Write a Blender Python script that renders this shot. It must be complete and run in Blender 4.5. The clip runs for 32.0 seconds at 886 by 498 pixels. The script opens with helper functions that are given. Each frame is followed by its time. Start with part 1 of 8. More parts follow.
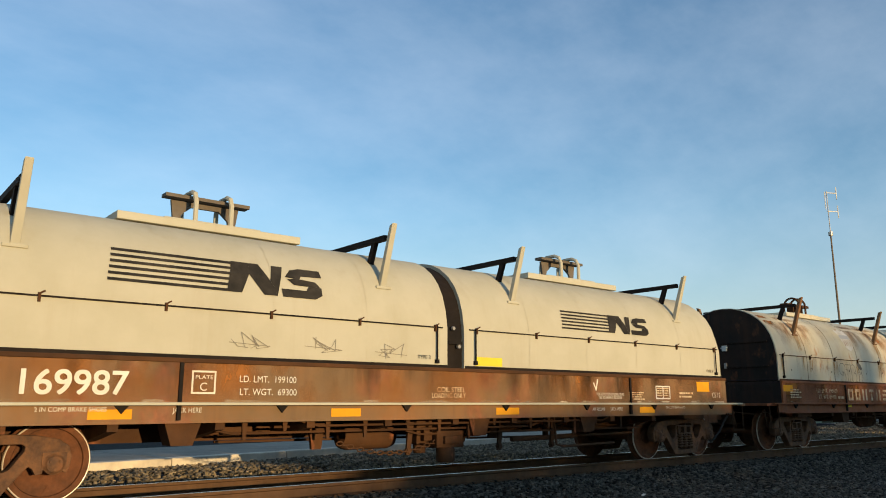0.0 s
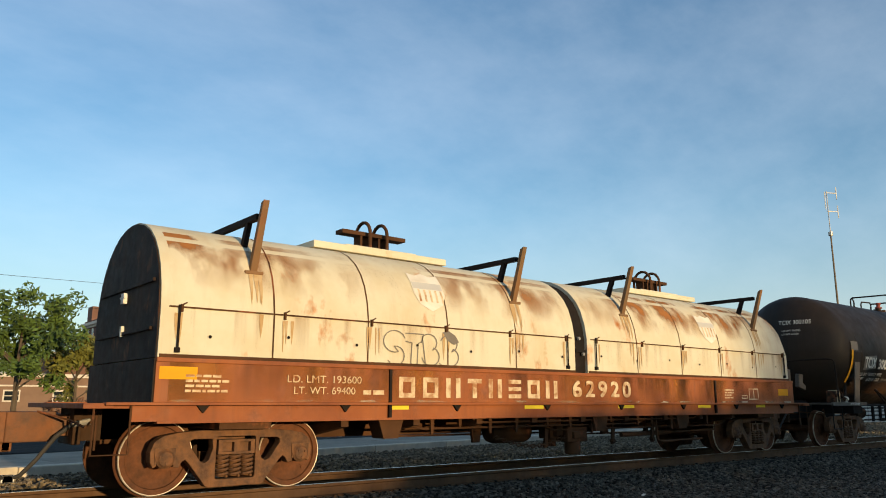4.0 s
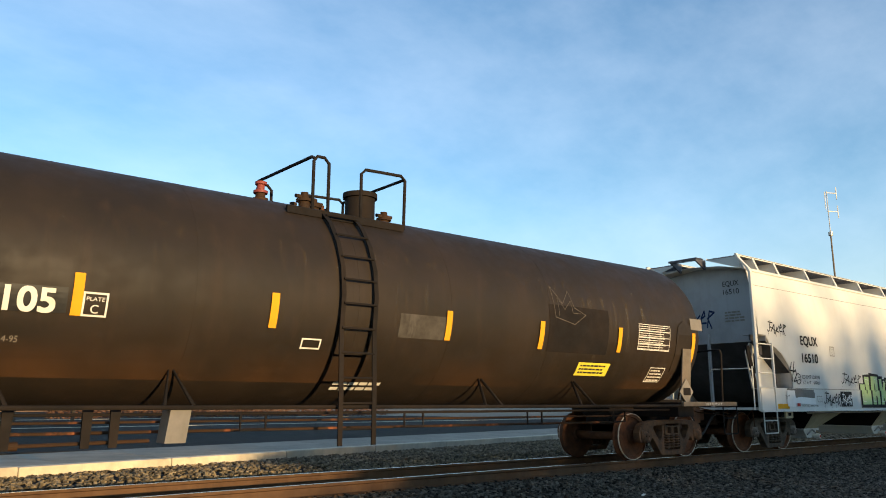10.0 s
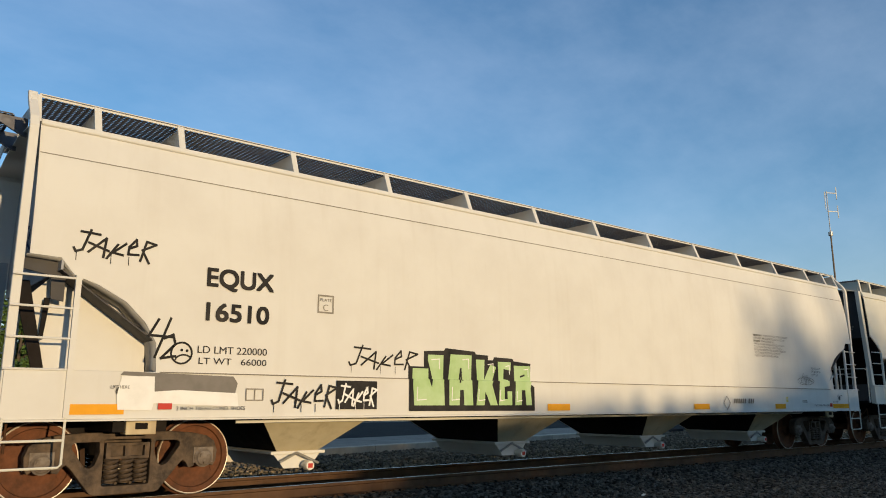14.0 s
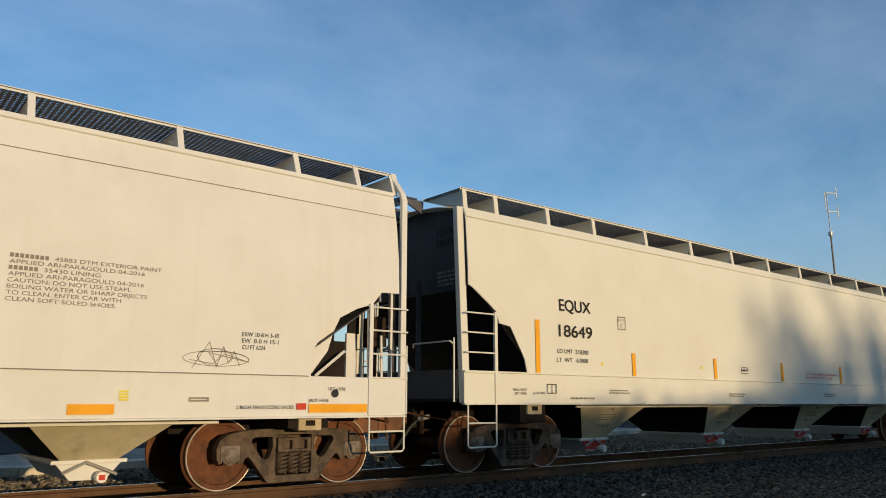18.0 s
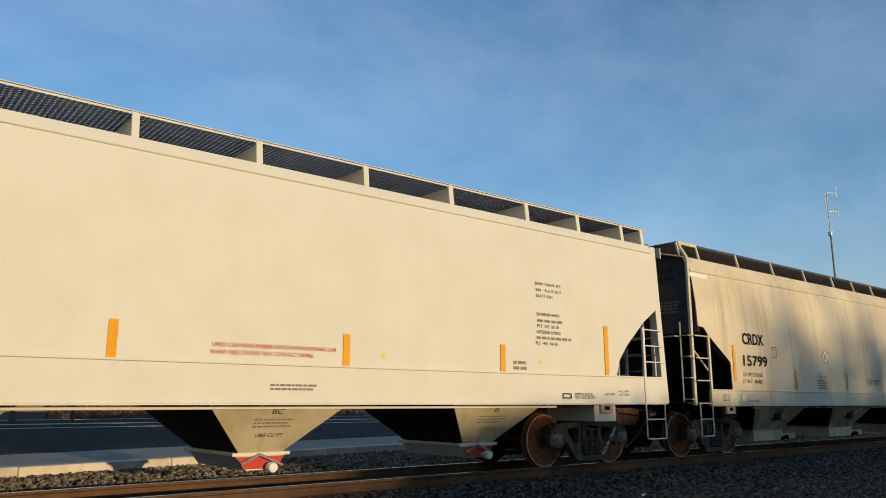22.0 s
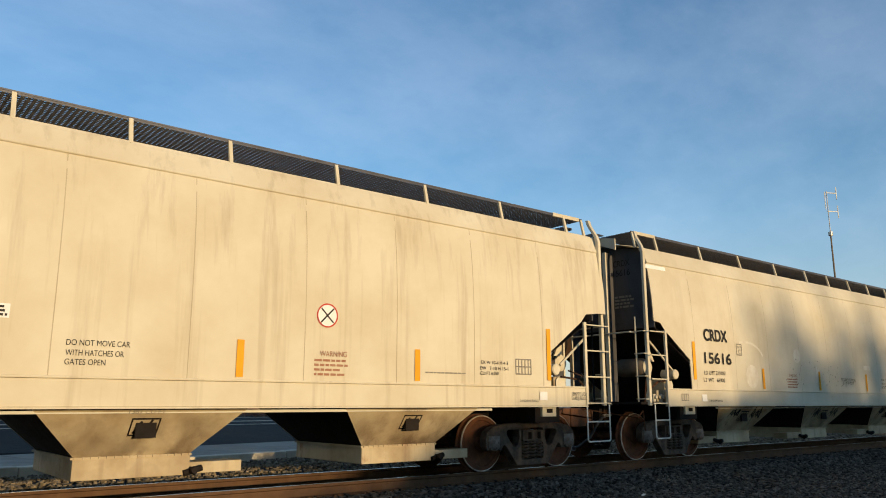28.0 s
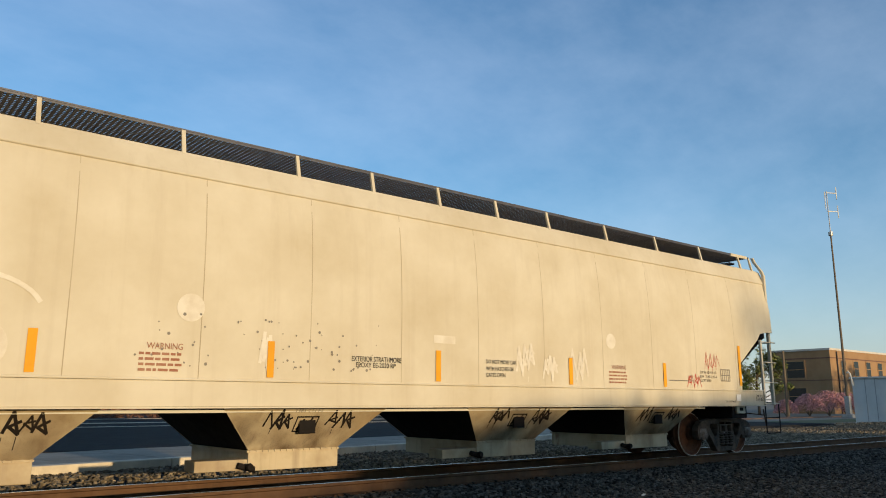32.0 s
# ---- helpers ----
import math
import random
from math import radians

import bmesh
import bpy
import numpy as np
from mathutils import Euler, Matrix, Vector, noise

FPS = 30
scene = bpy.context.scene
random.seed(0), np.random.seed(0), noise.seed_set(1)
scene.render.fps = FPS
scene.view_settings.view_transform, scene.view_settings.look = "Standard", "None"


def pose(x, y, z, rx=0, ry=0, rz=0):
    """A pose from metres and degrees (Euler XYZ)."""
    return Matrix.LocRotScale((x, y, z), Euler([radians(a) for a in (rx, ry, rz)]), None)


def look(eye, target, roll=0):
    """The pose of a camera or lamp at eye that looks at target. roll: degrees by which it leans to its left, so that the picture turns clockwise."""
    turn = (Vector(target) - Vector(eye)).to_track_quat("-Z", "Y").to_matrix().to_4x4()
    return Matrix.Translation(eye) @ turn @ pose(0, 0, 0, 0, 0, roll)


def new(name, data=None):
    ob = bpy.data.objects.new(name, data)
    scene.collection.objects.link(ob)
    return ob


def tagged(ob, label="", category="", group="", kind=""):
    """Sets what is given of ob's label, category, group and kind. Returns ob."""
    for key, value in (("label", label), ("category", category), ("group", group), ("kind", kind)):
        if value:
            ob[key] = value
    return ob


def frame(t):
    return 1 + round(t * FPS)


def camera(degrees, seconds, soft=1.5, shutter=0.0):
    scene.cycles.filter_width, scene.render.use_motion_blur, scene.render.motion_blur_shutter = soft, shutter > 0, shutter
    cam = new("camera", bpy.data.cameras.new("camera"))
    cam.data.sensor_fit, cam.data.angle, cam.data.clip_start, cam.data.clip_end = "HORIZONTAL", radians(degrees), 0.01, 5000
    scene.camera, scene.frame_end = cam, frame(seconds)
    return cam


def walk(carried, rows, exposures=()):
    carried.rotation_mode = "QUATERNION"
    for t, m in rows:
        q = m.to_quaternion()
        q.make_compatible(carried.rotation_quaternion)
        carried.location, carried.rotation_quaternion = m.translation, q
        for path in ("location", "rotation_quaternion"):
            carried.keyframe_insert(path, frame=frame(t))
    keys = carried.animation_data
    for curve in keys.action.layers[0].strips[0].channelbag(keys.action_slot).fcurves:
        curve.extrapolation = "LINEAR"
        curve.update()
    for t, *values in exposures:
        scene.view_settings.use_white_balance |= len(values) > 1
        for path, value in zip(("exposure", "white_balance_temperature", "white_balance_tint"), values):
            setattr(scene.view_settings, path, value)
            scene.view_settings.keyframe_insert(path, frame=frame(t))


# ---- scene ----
cam = camera(60.877, 32.0, soft=1.0)
EYE = (0.0, -10.501, 1.138, 101.475, -0.084, -39.164)
# the camera stands still but for two small knocks
walk(cam, [(t, pose(*EYE[:5], EYE[5] + turn)) for t, turn in ((0.0, 0), (8.9, 0), (9.0, 0.19), (9.1, 0), (19.8, 0), (20.0, 0.11), (20.1, 0), (32.0, 0))],
     [(0.0, 0.82, 7050, 10), (6.0, 0.85, 7150, 10), (8.0, 1.05, 7000, 10), (9.0, 1.25, 7000, 10), (12.0, 1.18, 6700, 10), (13.0, 0.85, 6350, 10), (15.0, 0.42, 6250, 10), (19.0, 0.45, 6250, 10), (23.0, 0.52, 6350, 10), (28.0, 0.68, 6500, 10), (32.0, 0.65, 6350, 10)])

# how far the train has rolled to the left at each whole second, metres
ROLLED = [0.496, 4.212, 7.892, 11.576, 15.297, 19.033, 22.789, 26.578, 30.38, 34.122, 37.916, 41.667, 45.446, 49.187, 52.956, 56.704, 60.468, 64.195, 67.921, 71.639, 75.408, 79.185, 82.978, 86.767, 90.56, 94.354, 98.146, 101.934, 105.706, 109.5, 113.254, 116.992, 120.751]

# ---- world and sun ----
SUN_AZ, SUN_EL = radians(-2), radians(4.6)      # azimuth from -Y towards +X
sun_way = Vector((math.sin(SUN_AZ) * math.cos(SUN_EL), -math.cos(SUN_AZ) * math.cos(SUN_EL), math.sin(SUN_EL)))
world = bpy.data.worlds.new("sky")
scene.world = world
world.use_nodes = True
wn, wl = world.node_tree.nodes, world.node_tree.links
wn.clear()
w_out, w_bg, w_sky = wn.new("ShaderNodeOutputWorld"), wn.new("ShaderNodeBackground"), wn.new("ShaderNodeTexSky")
w_sky.sky_type, w_sky.sun_disc = "NISHITA", False
w_sky.sun_elevation = SUN_EL
w_sky.sun_rotation = math.atan2(sun_way.x, sun_way.y)
w_sky.air_density, w_sky.dust_density, w_sky.ozone_density = 1.0, 0.05, 3.0
w_co, w_map = wn.new("ShaderNodeTexCoord"), wn.new("ShaderNodeMapping")
w_map.inputs["Rotation"].default_value = (0.3, 0.5, 0.9)
w_map.inputs["Scale"].default_value = (1.6, 3.6, 5.0)
w_cloud, w_ramp, w_mix = wn.new("ShaderNodeTexNoise"), wn.new("ShaderNodeValToRGB"), wn.new("ShaderNodeMixRGB")
w_cloud.inputs["Scale"].default_value, w_cloud.inputs["Detail"].default_value, w_cloud.inputs["Roughness"].default_value = 1.5, 7, 0.6
w_ramp.color_ramp.elements[0].position, w_ramp.color_ramp.elements[1].position = 0.30, 0.85
w_ramp.color_ramp.elements[1].color = (0.13, 0.13, 0.13, 1)
w_mix.inputs[2].default_value = (5.2, 5.6, 6.3, 1)
wl.new(w_co.outputs["Generated"], w_map.inputs["Vector"])
wl.new(w_map.outputs["Vector"], w_cloud.inputs["Vector"])
wl.new(w_cloud.outputs["Fac"], w_ramp.inputs["Fac"])
wl.new(w_ramp.outputs["Color"], w_mix.inputs["Fac"])
wl.new(w_sky.outputs["Color"], w_mix.inputs[1])
# pale haze low over the horizon, all the way round
w_sep, w_low, w_haze = wn.new("ShaderNodeSeparateXYZ"), wn.new("ShaderNodeMapRange"), wn.new("ShaderNodeMixRGB")
w_low.inputs["From Min"].default_value, w_low.inputs["From Max"].default_value = 0.0, 0.24
w_low.inputs["To Min"].default_value, w_low.inputs["To Max"].default_value = 0.6, 0.0
w_haze.inputs[2].default_value = (1.75, 1.95, 2.35, 1)
wl.new(w_co.outputs["Generated"], w_sep.inputs["Vector"])
wl.new(w_sep.outputs["Z"], w_low.inputs["Value"])
wl.new(w_low.outputs["Result"], w_haze.inputs["Fac"])
wl.new(w_mix.outputs["Color"], w_haze.inputs[1])
wl.new(w_haze.outputs["Color"], w_bg.inputs["Color"])
w_bg.inputs["Strength"].default_value = 0.18
wl.new(w_bg.outputs["Background"], w_out.inputs["Surface"])
sun = new("sun", bpy.data.lights.new("sun", "SUN"))
sun.data.energy, sun.data.angle, sun.data.color = 2.75, radians(0.55), (1.0, 0.74, 0.41)
sun.matrix_world = look(sun_way * 100, (0, 0, 0))


# ---- materials ----
def rgb(c):
    return (*c, 1) if len(c) == 3 else c


def paint(name, base, other, rough=0.55, metal=0.0, scale=1.2, low=0.4, high=0.7, streak=0.0, streak_col=(0.2, 0.13, 0.08), rust=0.0,
          rust_col=(0.16, 0.055, 0.025), rust_scale=2.0, bump=0.15, bump_scale=40.0, spec=0.4, by_object=0.0, by_island=0.0):
    """A weathered surface: base colour, broad blotches of another, vertical streaks, rust patches, fine relief."""
    m = bpy.data.materials.new(name)
    m.use_nodes = True
    n, l = m.node_tree.nodes, m.node_tree.links
    p = n["Principled BSDF"]
    co = n.new("ShaderNodeTexCoord")

    def noise_at(sc, stretch=(1, 1, 1), detail=5.0):
        mp, t = n.new("ShaderNodeMapping"), n.new("ShaderNodeTexNoise")
        mp.inputs["Scale"].default_value = stretch
        t.inputs["Scale"].default_value, t.inputs["Detail"].default_value, t.inputs["Roughness"].default_value = sc, detail, 0.62
        l.new(co.outputs["Object"], mp.inputs["Vector"])
        l.new(mp.outputs["Vector"], t.inputs["Vector"])
        return t.outputs["Fac"]

    def ramp(fac, a, b, top=1.0):
        r = n.new("ShaderNodeMapRange")
        r.inputs["From Min"].default_value, r.inputs["From Max"].default_value, r.inputs["To Max"].default_value = a, b, top
        l.new(fac, r.inputs["Value"])
        return r.outputs["Result"]

    def mix(fac, a, b):
        x = n.new("ShaderNodeMixRGB")
        l.new(fac, x.inputs["Fac"])
        for k, v in ((1, a), (2, b)):
            if isinstance(v, tuple):
                x.inputs[k].default_value = rgb(v)
            else:
                l.new(v, x.inputs[k])
        return x.outputs["Color"]

    col = mix(ramp(noise_at(scale), low, high), base, other)
    if streak:
        col = mix(ramp(noise_at(1.0, (5.0, 5.0, 0.22), 6.0), 0.52, 0.78, streak), col, streak_col)
    rough_out = ramp(noise_at(scale * 5), 0.3, 0.7)
    if rust:
        f = ramp(noise_at(rust_scale, (1, 1, 0.6), 8.0), 0.66 - rust * 0.3, 0.74 - rust * 0.22)
        deep = mix(ramp(noise_at(rust_scale * 7), 0.35, 0.7), rust_col, tuple(c * 1.9 for c in rust_col))
        col = mix(f, col, deep)
    if by_object or by_island:
        info = n.new("ShaderNodeObjectInfo" if by_object else "ShaderNodeNewGeometry")
        hsv = n.new("ShaderNodeHueSaturation")
        r = n.new("ShaderNodeMapRange")
        w = by_object or by_island
        r.inputs["To Min"].default_value, r.inputs["To Max"].default_value = 1 - w, 1 + w
        l.new(info.outputs["Random" if by_object else "Random Per Island"], r.inputs["Value"])
        l.new(r.outputs["Result"], hsv.inputs["Value"])
        l.new(col, hsv.inputs["Color"])
        col = hsv.outputs["Color"]
    l.new(col, p.inputs["Base Color"])
    rr = n.new("ShaderNodeMapRange")
    rr.inputs["To Min"].default_value, rr.inputs["To Max"].default_value = max(0.05, rough - 0.1), min(1.0, rough + 0.1)
    l.new(rough_out, rr.inputs["Value"])
    l.new(rr.outputs["Result"], p.inputs["Roughness"])
    p.inputs["Metallic"].default_value = metal
    p.inputs["Specular IOR Level"].default_value = spec
    if bump:
        b = n.new("ShaderNodeBump")
        b.inputs["Strength"].default_value, b.inputs["Distance"].default_value = bump, 0.01
        l.new(noise_at(bump_scale), b.inputs["Height"])
        l.new(b.outputs["Normal"], p.inputs["Normal"])
    return m


M = {
    "white_a": paint("hopper_paint_grey_white", (0.64, 0.62, 0.57), (0.60, 0.575, 0.525), streak=0.14, streak_col=(0.42, 0.36, 0.28), bump=0.0, rough=0.85, spec=0.12),
    "white_b": paint("hopper_paint_warm_white", (0.63, 0.61, 0.53), (0.60, 0.575, 0.49), streak=0.08, streak_col=(0.5, 0.42, 0.32), bump=0.0, rough=0.85, spec=0.12),
    "white_c": paint("hopper_paint_stained", (0.63, 0.57, 0.43), (0.53, 0.45, 0.31), streak=0.6, streak_col=(0.30, 0.23, 0.15), bump=0.0, rough=0.85, spec=0.12, low=0.35, high=0.75, scale=0.9),
    "white_d": paint("hopper_paint_weathered", (0.61, 0.55, 0.42), (0.50, 0.43, 0.30), streak=0.22, streak_col=(0.34, 0.26, 0.17), bump=0.0, rough=0.85, spec=0.12, low=0.35, high=0.75, scale=0.8),
    "seam": paint("weld_seam_dirt", (0.44, 0.38, 0.27), (0.36, 0.30, 0.20), bump=0.0, rough=0.85, spec=0.1),
    "bay_dirty": paint("hopper_bay_dirty", (0.50, 0.41, 0.26), (0.30, 0.215, 0.115), streak=0.6, rust=0.12, bump=0.1, rough=0.65),
    "bay_dusty": paint("hopper_bay_dusty", (0.54, 0.47, 0.32), (0.40, 0.33, 0.20), streak=0.4, streak_col=(0.2, 0.14, 0.08), bump=0.05, rough=0.8, spec=0.12),
    "hood": paint("hood_tan_grey", (0.47, 0.45, 0.36), (0.42, 0.40, 0.31), streak=0.2, streak_col=(0.34, 0.27, 0.18), bump=0.05, rough=0.8, spec=0.15),
    "hood_rust": paint("hood_cream_rusted", (0.62, 0.585, 0.46), (0.56, 0.49, 0.34), streak=0.22, streak_col=(0.40, 0.20, 0.065), rust=0.15, rust_scale=1.3, rust_col=(0.32, 0.12, 0.035), bump=0.12, rough=0.8, spec=0.15),
    "rust_run": paint("rust_run_orange", (0.42, 0.27, 0.13), (0.52, 0.40, 0.25), bump=0.0, rough=0.85, spec=0.1, scale=6),
    "deck_brown": paint("deck_side_brown", (0.165, 0.098, 0.046), (0.23, 0.105, 0.038), streak=0.5, streak_col=(0.07, 0.05, 0.035), rust=0.35, rust_scale=0.9, bump=0.15, rough=0.7),
    "deck_red": paint("deck_side_red", (0.29, 0.088, 0.026), (0.20, 0.055, 0.018), streak=0.45, streak_col=(0.10, 0.04, 0.02), rust=0.25, bump=0.15, rough=0.7),
    "under": paint("underframe_grimy", (0.031, 0.017, 0.009), (0.053, 0.025, 0.011), spec=0.2, rust=0.3, bump=0.3, rough=0.8),
    "under_rust": paint("underframe_rusty", (0.086, 0.038, 0.016), (0.046, 0.022, 0.011), rust=0.2, bump=0.3, rough=0.85, spec=0.2),
    "under_dark": paint("underframe_black", (0.010, 0.008, 0.007), (0.021, 0.014, 0.010), bump=0.2, rough=0.85, spec=0.2),
    "tank": paint("tank_black_paint", (0.019, 0.014, 0.010), (0.030, 0.020, 0.013), streak=0.4, streak_col=(0.05, 0.03, 0.018), bump=0.0, rough=0.56, scale=0.7, spec=0.22),
    # shade on the unlit hopper ends is painted in as dark grey
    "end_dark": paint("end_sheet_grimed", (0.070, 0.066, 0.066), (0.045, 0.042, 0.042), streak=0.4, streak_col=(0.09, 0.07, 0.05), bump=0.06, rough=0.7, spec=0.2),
    "bearing": paint("bearing_cap_grey", (0.20, 0.165, 0.135), (0.10, 0.072, 0.052), bump=0.2, rough=0.7, spec=0.2, scale=8),
    # two lighter greys with the same end shade mixed into the paint
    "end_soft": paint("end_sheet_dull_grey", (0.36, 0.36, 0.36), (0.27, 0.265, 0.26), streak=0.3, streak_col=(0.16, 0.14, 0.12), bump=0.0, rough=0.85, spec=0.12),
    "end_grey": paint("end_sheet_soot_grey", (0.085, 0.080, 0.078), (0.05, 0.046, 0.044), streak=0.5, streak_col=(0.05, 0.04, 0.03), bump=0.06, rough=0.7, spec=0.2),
    # rust taken near black: shade of the car end painted in
    "end_rust": paint("hood_end_black_rust", (0.020, 0.014, 0.011), (0.04, 0.02, 0.012), streak=0.5, streak_col=(0.07, 0.03, 0.015), rust=0.22, rust_col=(0.09, 0.035, 0.016), bump=0.15, rough=0.75, spec=0.2),
    "truck_rust": paint("truck_cast_rust", (0.168, 0.074, 0.030), (0.068, 0.034, 0.018), scale=7, low=0.36, high=0.66, streak=0.5, streak_col=(0.06, 0.032, 0.018), rust=0.2, bump=0.9, bump_scale=26, rough=0.8),
    "truck_dark": paint("truck_cast_dark", (0.113, 0.076, 0.048), (0.035, 0.024, 0.016), scale=7, low=0.36, high=0.66, streak=0.5, streak_col=(0.035, 0.025, 0.018), rust=0.15, bump=0.9, bump_scale=26, rough=0.8),
    "wheel": paint("wheel_rust", (0.140, 0.053, 0.024), (0.064, 0.029, 0.015), bump=0.5, bump_scale=22, rough=0.8, spec=0.2, scale=6, low=0.36, high=0.68),
    "tread": paint("wheel_rim_worn", (0.62, 0.54, 0.44), (0.45, 0.36, 0.27), metal=0.2, bump=0.05, rough=0.4, scale=5),
    "rail_side": paint("rail_web_rust", (0.104, 0.054, 0.026), (0.068, 0.035, 0.018), spec=0.2, streak=0.2, bump=0.25, rough=0.75, scale=3),
    "rail_top": paint("rail_head_polished", (0.40, 0.38, 0.36), (0.30, 0.28, 0.25), metal=0.9, bump=0.03, rough=0.3),
    "tie": paint("tie_wood", (0.038, 0.028, 0.019), (0.066, 0.050, 0.035), bump=0.5, bump_scale=30, rough=0.9, by_object=0.25),
    "stone": paint("ballast_stone", (0.10, 0.088, 0.070), (0.014, 0.012, 0.009), bump=0.2, rough=0.9, spec=0.15, scale=9, by_island=0.8),
    "stone_pale": paint("pale_gravel", (0.24, 0.19, 0.125), (0.05, 0.042, 0.032), bump=0.2, rough=0.9, spec=0.15, scale=9, by_island=0.5),
    "ground": paint("ballast_bed", (0.022, 0.019, 0.016), (0.014, 0.012, 0.010), spec=0.1, bump=1.0, bump_scale=18, rough=0.95, scale=7),
    "earth": paint("trodden_earth", (0.24, 0.20, 0.15), (0.16, 0.13, 0.095), bump=0.6, bump_scale=6, rough=0.95, scale=0.6),
    "asphalt": paint("asphalt", (0.027, 0.026, 0.024), (0.020, 0.019, 0.019), spec=0.08, bump=0.3, bump_scale=60, rough=0.9, scale=0.5),
    "kerb": paint("kerb_concrete", (0.66, 0.58, 0.44), (0.46, 0.40, 0.31), streak=0.3, bump=0.3, rough=0.9, scale=2, by_object=0.08),
    "slab": paint("pavement_concrete", (0.30, 0.26, 0.20), (0.20, 0.175, 0.14), bump=0.3, bump_scale=25, rough=0.9, scale=1.5, by_object=0.10),
    "steel": paint("galvanised_steel", (0.38, 0.37, 0.35), (0.28, 0.27, 0.25), metal=0.5, bump=0.05, rough=0.45, scale=4),
    "grate": paint("running_board_steel", (0.10, 0.10, 0.115), (0.07, 0.07, 0.08), metal=0.3, bump=0.05, rough=0.55, scale=4),
    "cast": paint("coupler_cast_rust", (0.19, 0.075, 0.03), (0.09, 0.05, 0.03), bump=0.4, rough=0.8, scale=4),
    "rubber": paint("hose_rubber", (0.03, 0.028, 0.026), (0.05, 0.045, 0.04), bump=0.1, rough=0.8),
    "orange": paint("reflective_tape_amber", (0.74, 0.34, 0.025), (0.64, 0.29, 0.025), bump=0.02, rough=0.85, spec=0.1, scale=3),
    "yellow": paint("yellow_sticker", (0.72, 0.60, 0.06), (0.62, 0.52, 0.06), bump=0.02, rough=0.85, spec=0.1, scale=3),
    "black_ink": paint("black_lettering", (0.022, 0.021, 0.02), (0.05, 0.045, 0.04), bump=0.0, rough=0.85, spec=0.1, scale=3),
    "grey_ink": paint("faded_lettering", (0.20, 0.18, 0.15), (0.28, 0.25, 0.2), bump=0.0, rough=0.85, spec=0.1, scale=3),
    "white_ink": paint("white_lettering", (0.72, 0.69, 0.62), (0.6, 0.55, 0.46), bump=0.0, rough=0.85, spec=0.1, scale=3),
    "cream_ink": paint("worn_cream_lettering", (0.62, 0.50, 0.34), (0.35, 0.18, 0.09), bump=0.0, rough=0.85, spec=0.1, scale=6, low=0.45, high=0.65),
    "red_ink": paint("red_sticker", (0.50, 0.06, 0.04), (0.42, 0.06, 0.05), bump=0.0, rough=0.85, spec=0.1, scale=3),
    "blue_ink": paint("blue_band", (0.46, 0.46, 0.45), (0.52, 0.51, 0.47), bump=0.0, rough=0.6, scale=3),
    "navy_ink": paint("navy_spray", (0.02, 0.03, 0.08), (0.04, 0.05, 0.10), bump=0.0, rough=0.85, spec=0.1, scale=3),
    "green_ink": paint("pale_green_spray", (0.36, 0.50, 0.22), (0.46, 0.58, 0.32), bump=0.0, rough=0.85, spec=0.1, scale=3),
    "chalk": paint("rubbed_chalk", (0.12, 0.10, 0.085), (0.07, 0.06, 0.05), bump=0.0, rough=0.9, spec=0.1, scale=6),
    "warn_ink": paint("faded_warning_print", (0.30, 0.13, 0.08), (0.36, 0.2, 0.13), bump=0.0, rough=0.85, spec=0.1, scale=4),
    "pale_ink": paint("rubbed_pale_spray", (0.68, 0.63, 0.52), (0.58, 0.51, 0.39), bump=0.0, rough=0.85, spec=0.1, scale=5),
    "web_grey": paint("bolster_web_grime", (0.15, 0.125, 0.10), (0.09, 0.072, 0.055), streak=0.4, bump=0.1, rough=0.8, spec=0.2, scale=3),
    "white_spray": paint("white_spray", (0.78, 0.76, 0.72), (0.7, 0.68, 0.64), bump=0.0, rough=0.85, spec=0.1, scale=4),
    "patch": paint("grey_patch", (0.20, 0.18, 0.16), (0.15, 0.14, 0.12), bump=0.0, rough=0.85, spec=0.1, scale=4),
    "scrub": paint("scrubbed_tank_paint", (0.075, 0.066, 0.056), (0.045, 0.039, 0.033), streak=0.7, streak_col=(0.14, 0.125, 0.11), bump=0.0, rough=0.85, spec=0.1, scale=5),
    "dark_patch": paint("dark_fresh_paint", (0.012, 0.012, 0.012), (0.02, 0.02, 0.02), bump=0.0, rough=0.4, scale=4),
    "brick": paint("red_brown_brick", (0.17, 0.088, 0.062), (0.13, 0.066, 0.047), bump=0.2, bump_scale=8, rough=0.9, scale=0.5),
    "tan_brick": paint("tan_brick", (0.34, 0.205, 0.10), (0.28, 0.165, 0.08), bump=0.15, bump_scale=8, rough=0.9, scale=0.5),
    "trim": paint("pale_stone_trim", (0.60, 0.55, 0.47), (0.50, 0.45, 0.38), bump=0.1, rough=0.85),
    "orange_wall": paint("brown_render", (0.20, 0.125, 0.085), (0.16, 0.10, 0.068), streak=0.2, bump=0.1, rough=0.9, scale=0.4),
    "roofing": paint("dark_roofing", (0.05, 0.045, 0.042), (0.07, 0.06, 0.055), bump=0.2, rough=0.9),
    "bark": paint("bark", (0.10, 0.075, 0.05), (0.06, 0.045, 0.03), bump=0.8, bump_scale=14, rough=0.95),
    "leaf": paint("spring_leaves", (0.085, 0.135, 0.025), (0.055, 0.095, 0.018), bump=0.0, rough=0.6, scale=0.6, by_island=0.35),
    "leaf_young": paint("young_leaves", (0.17, 0.17, 0.035), (0.12, 0.13, 0.03), bump=0.0, rough=0.6, scale=0.6, by_island=0.35),
    "russet": paint("russet_twigs", (0.20, 0.10, 0.06), (0.13, 0.07, 0.045), bump=0.0, rough=0.9, spec=0.1, scale=2, by_island=0.4),
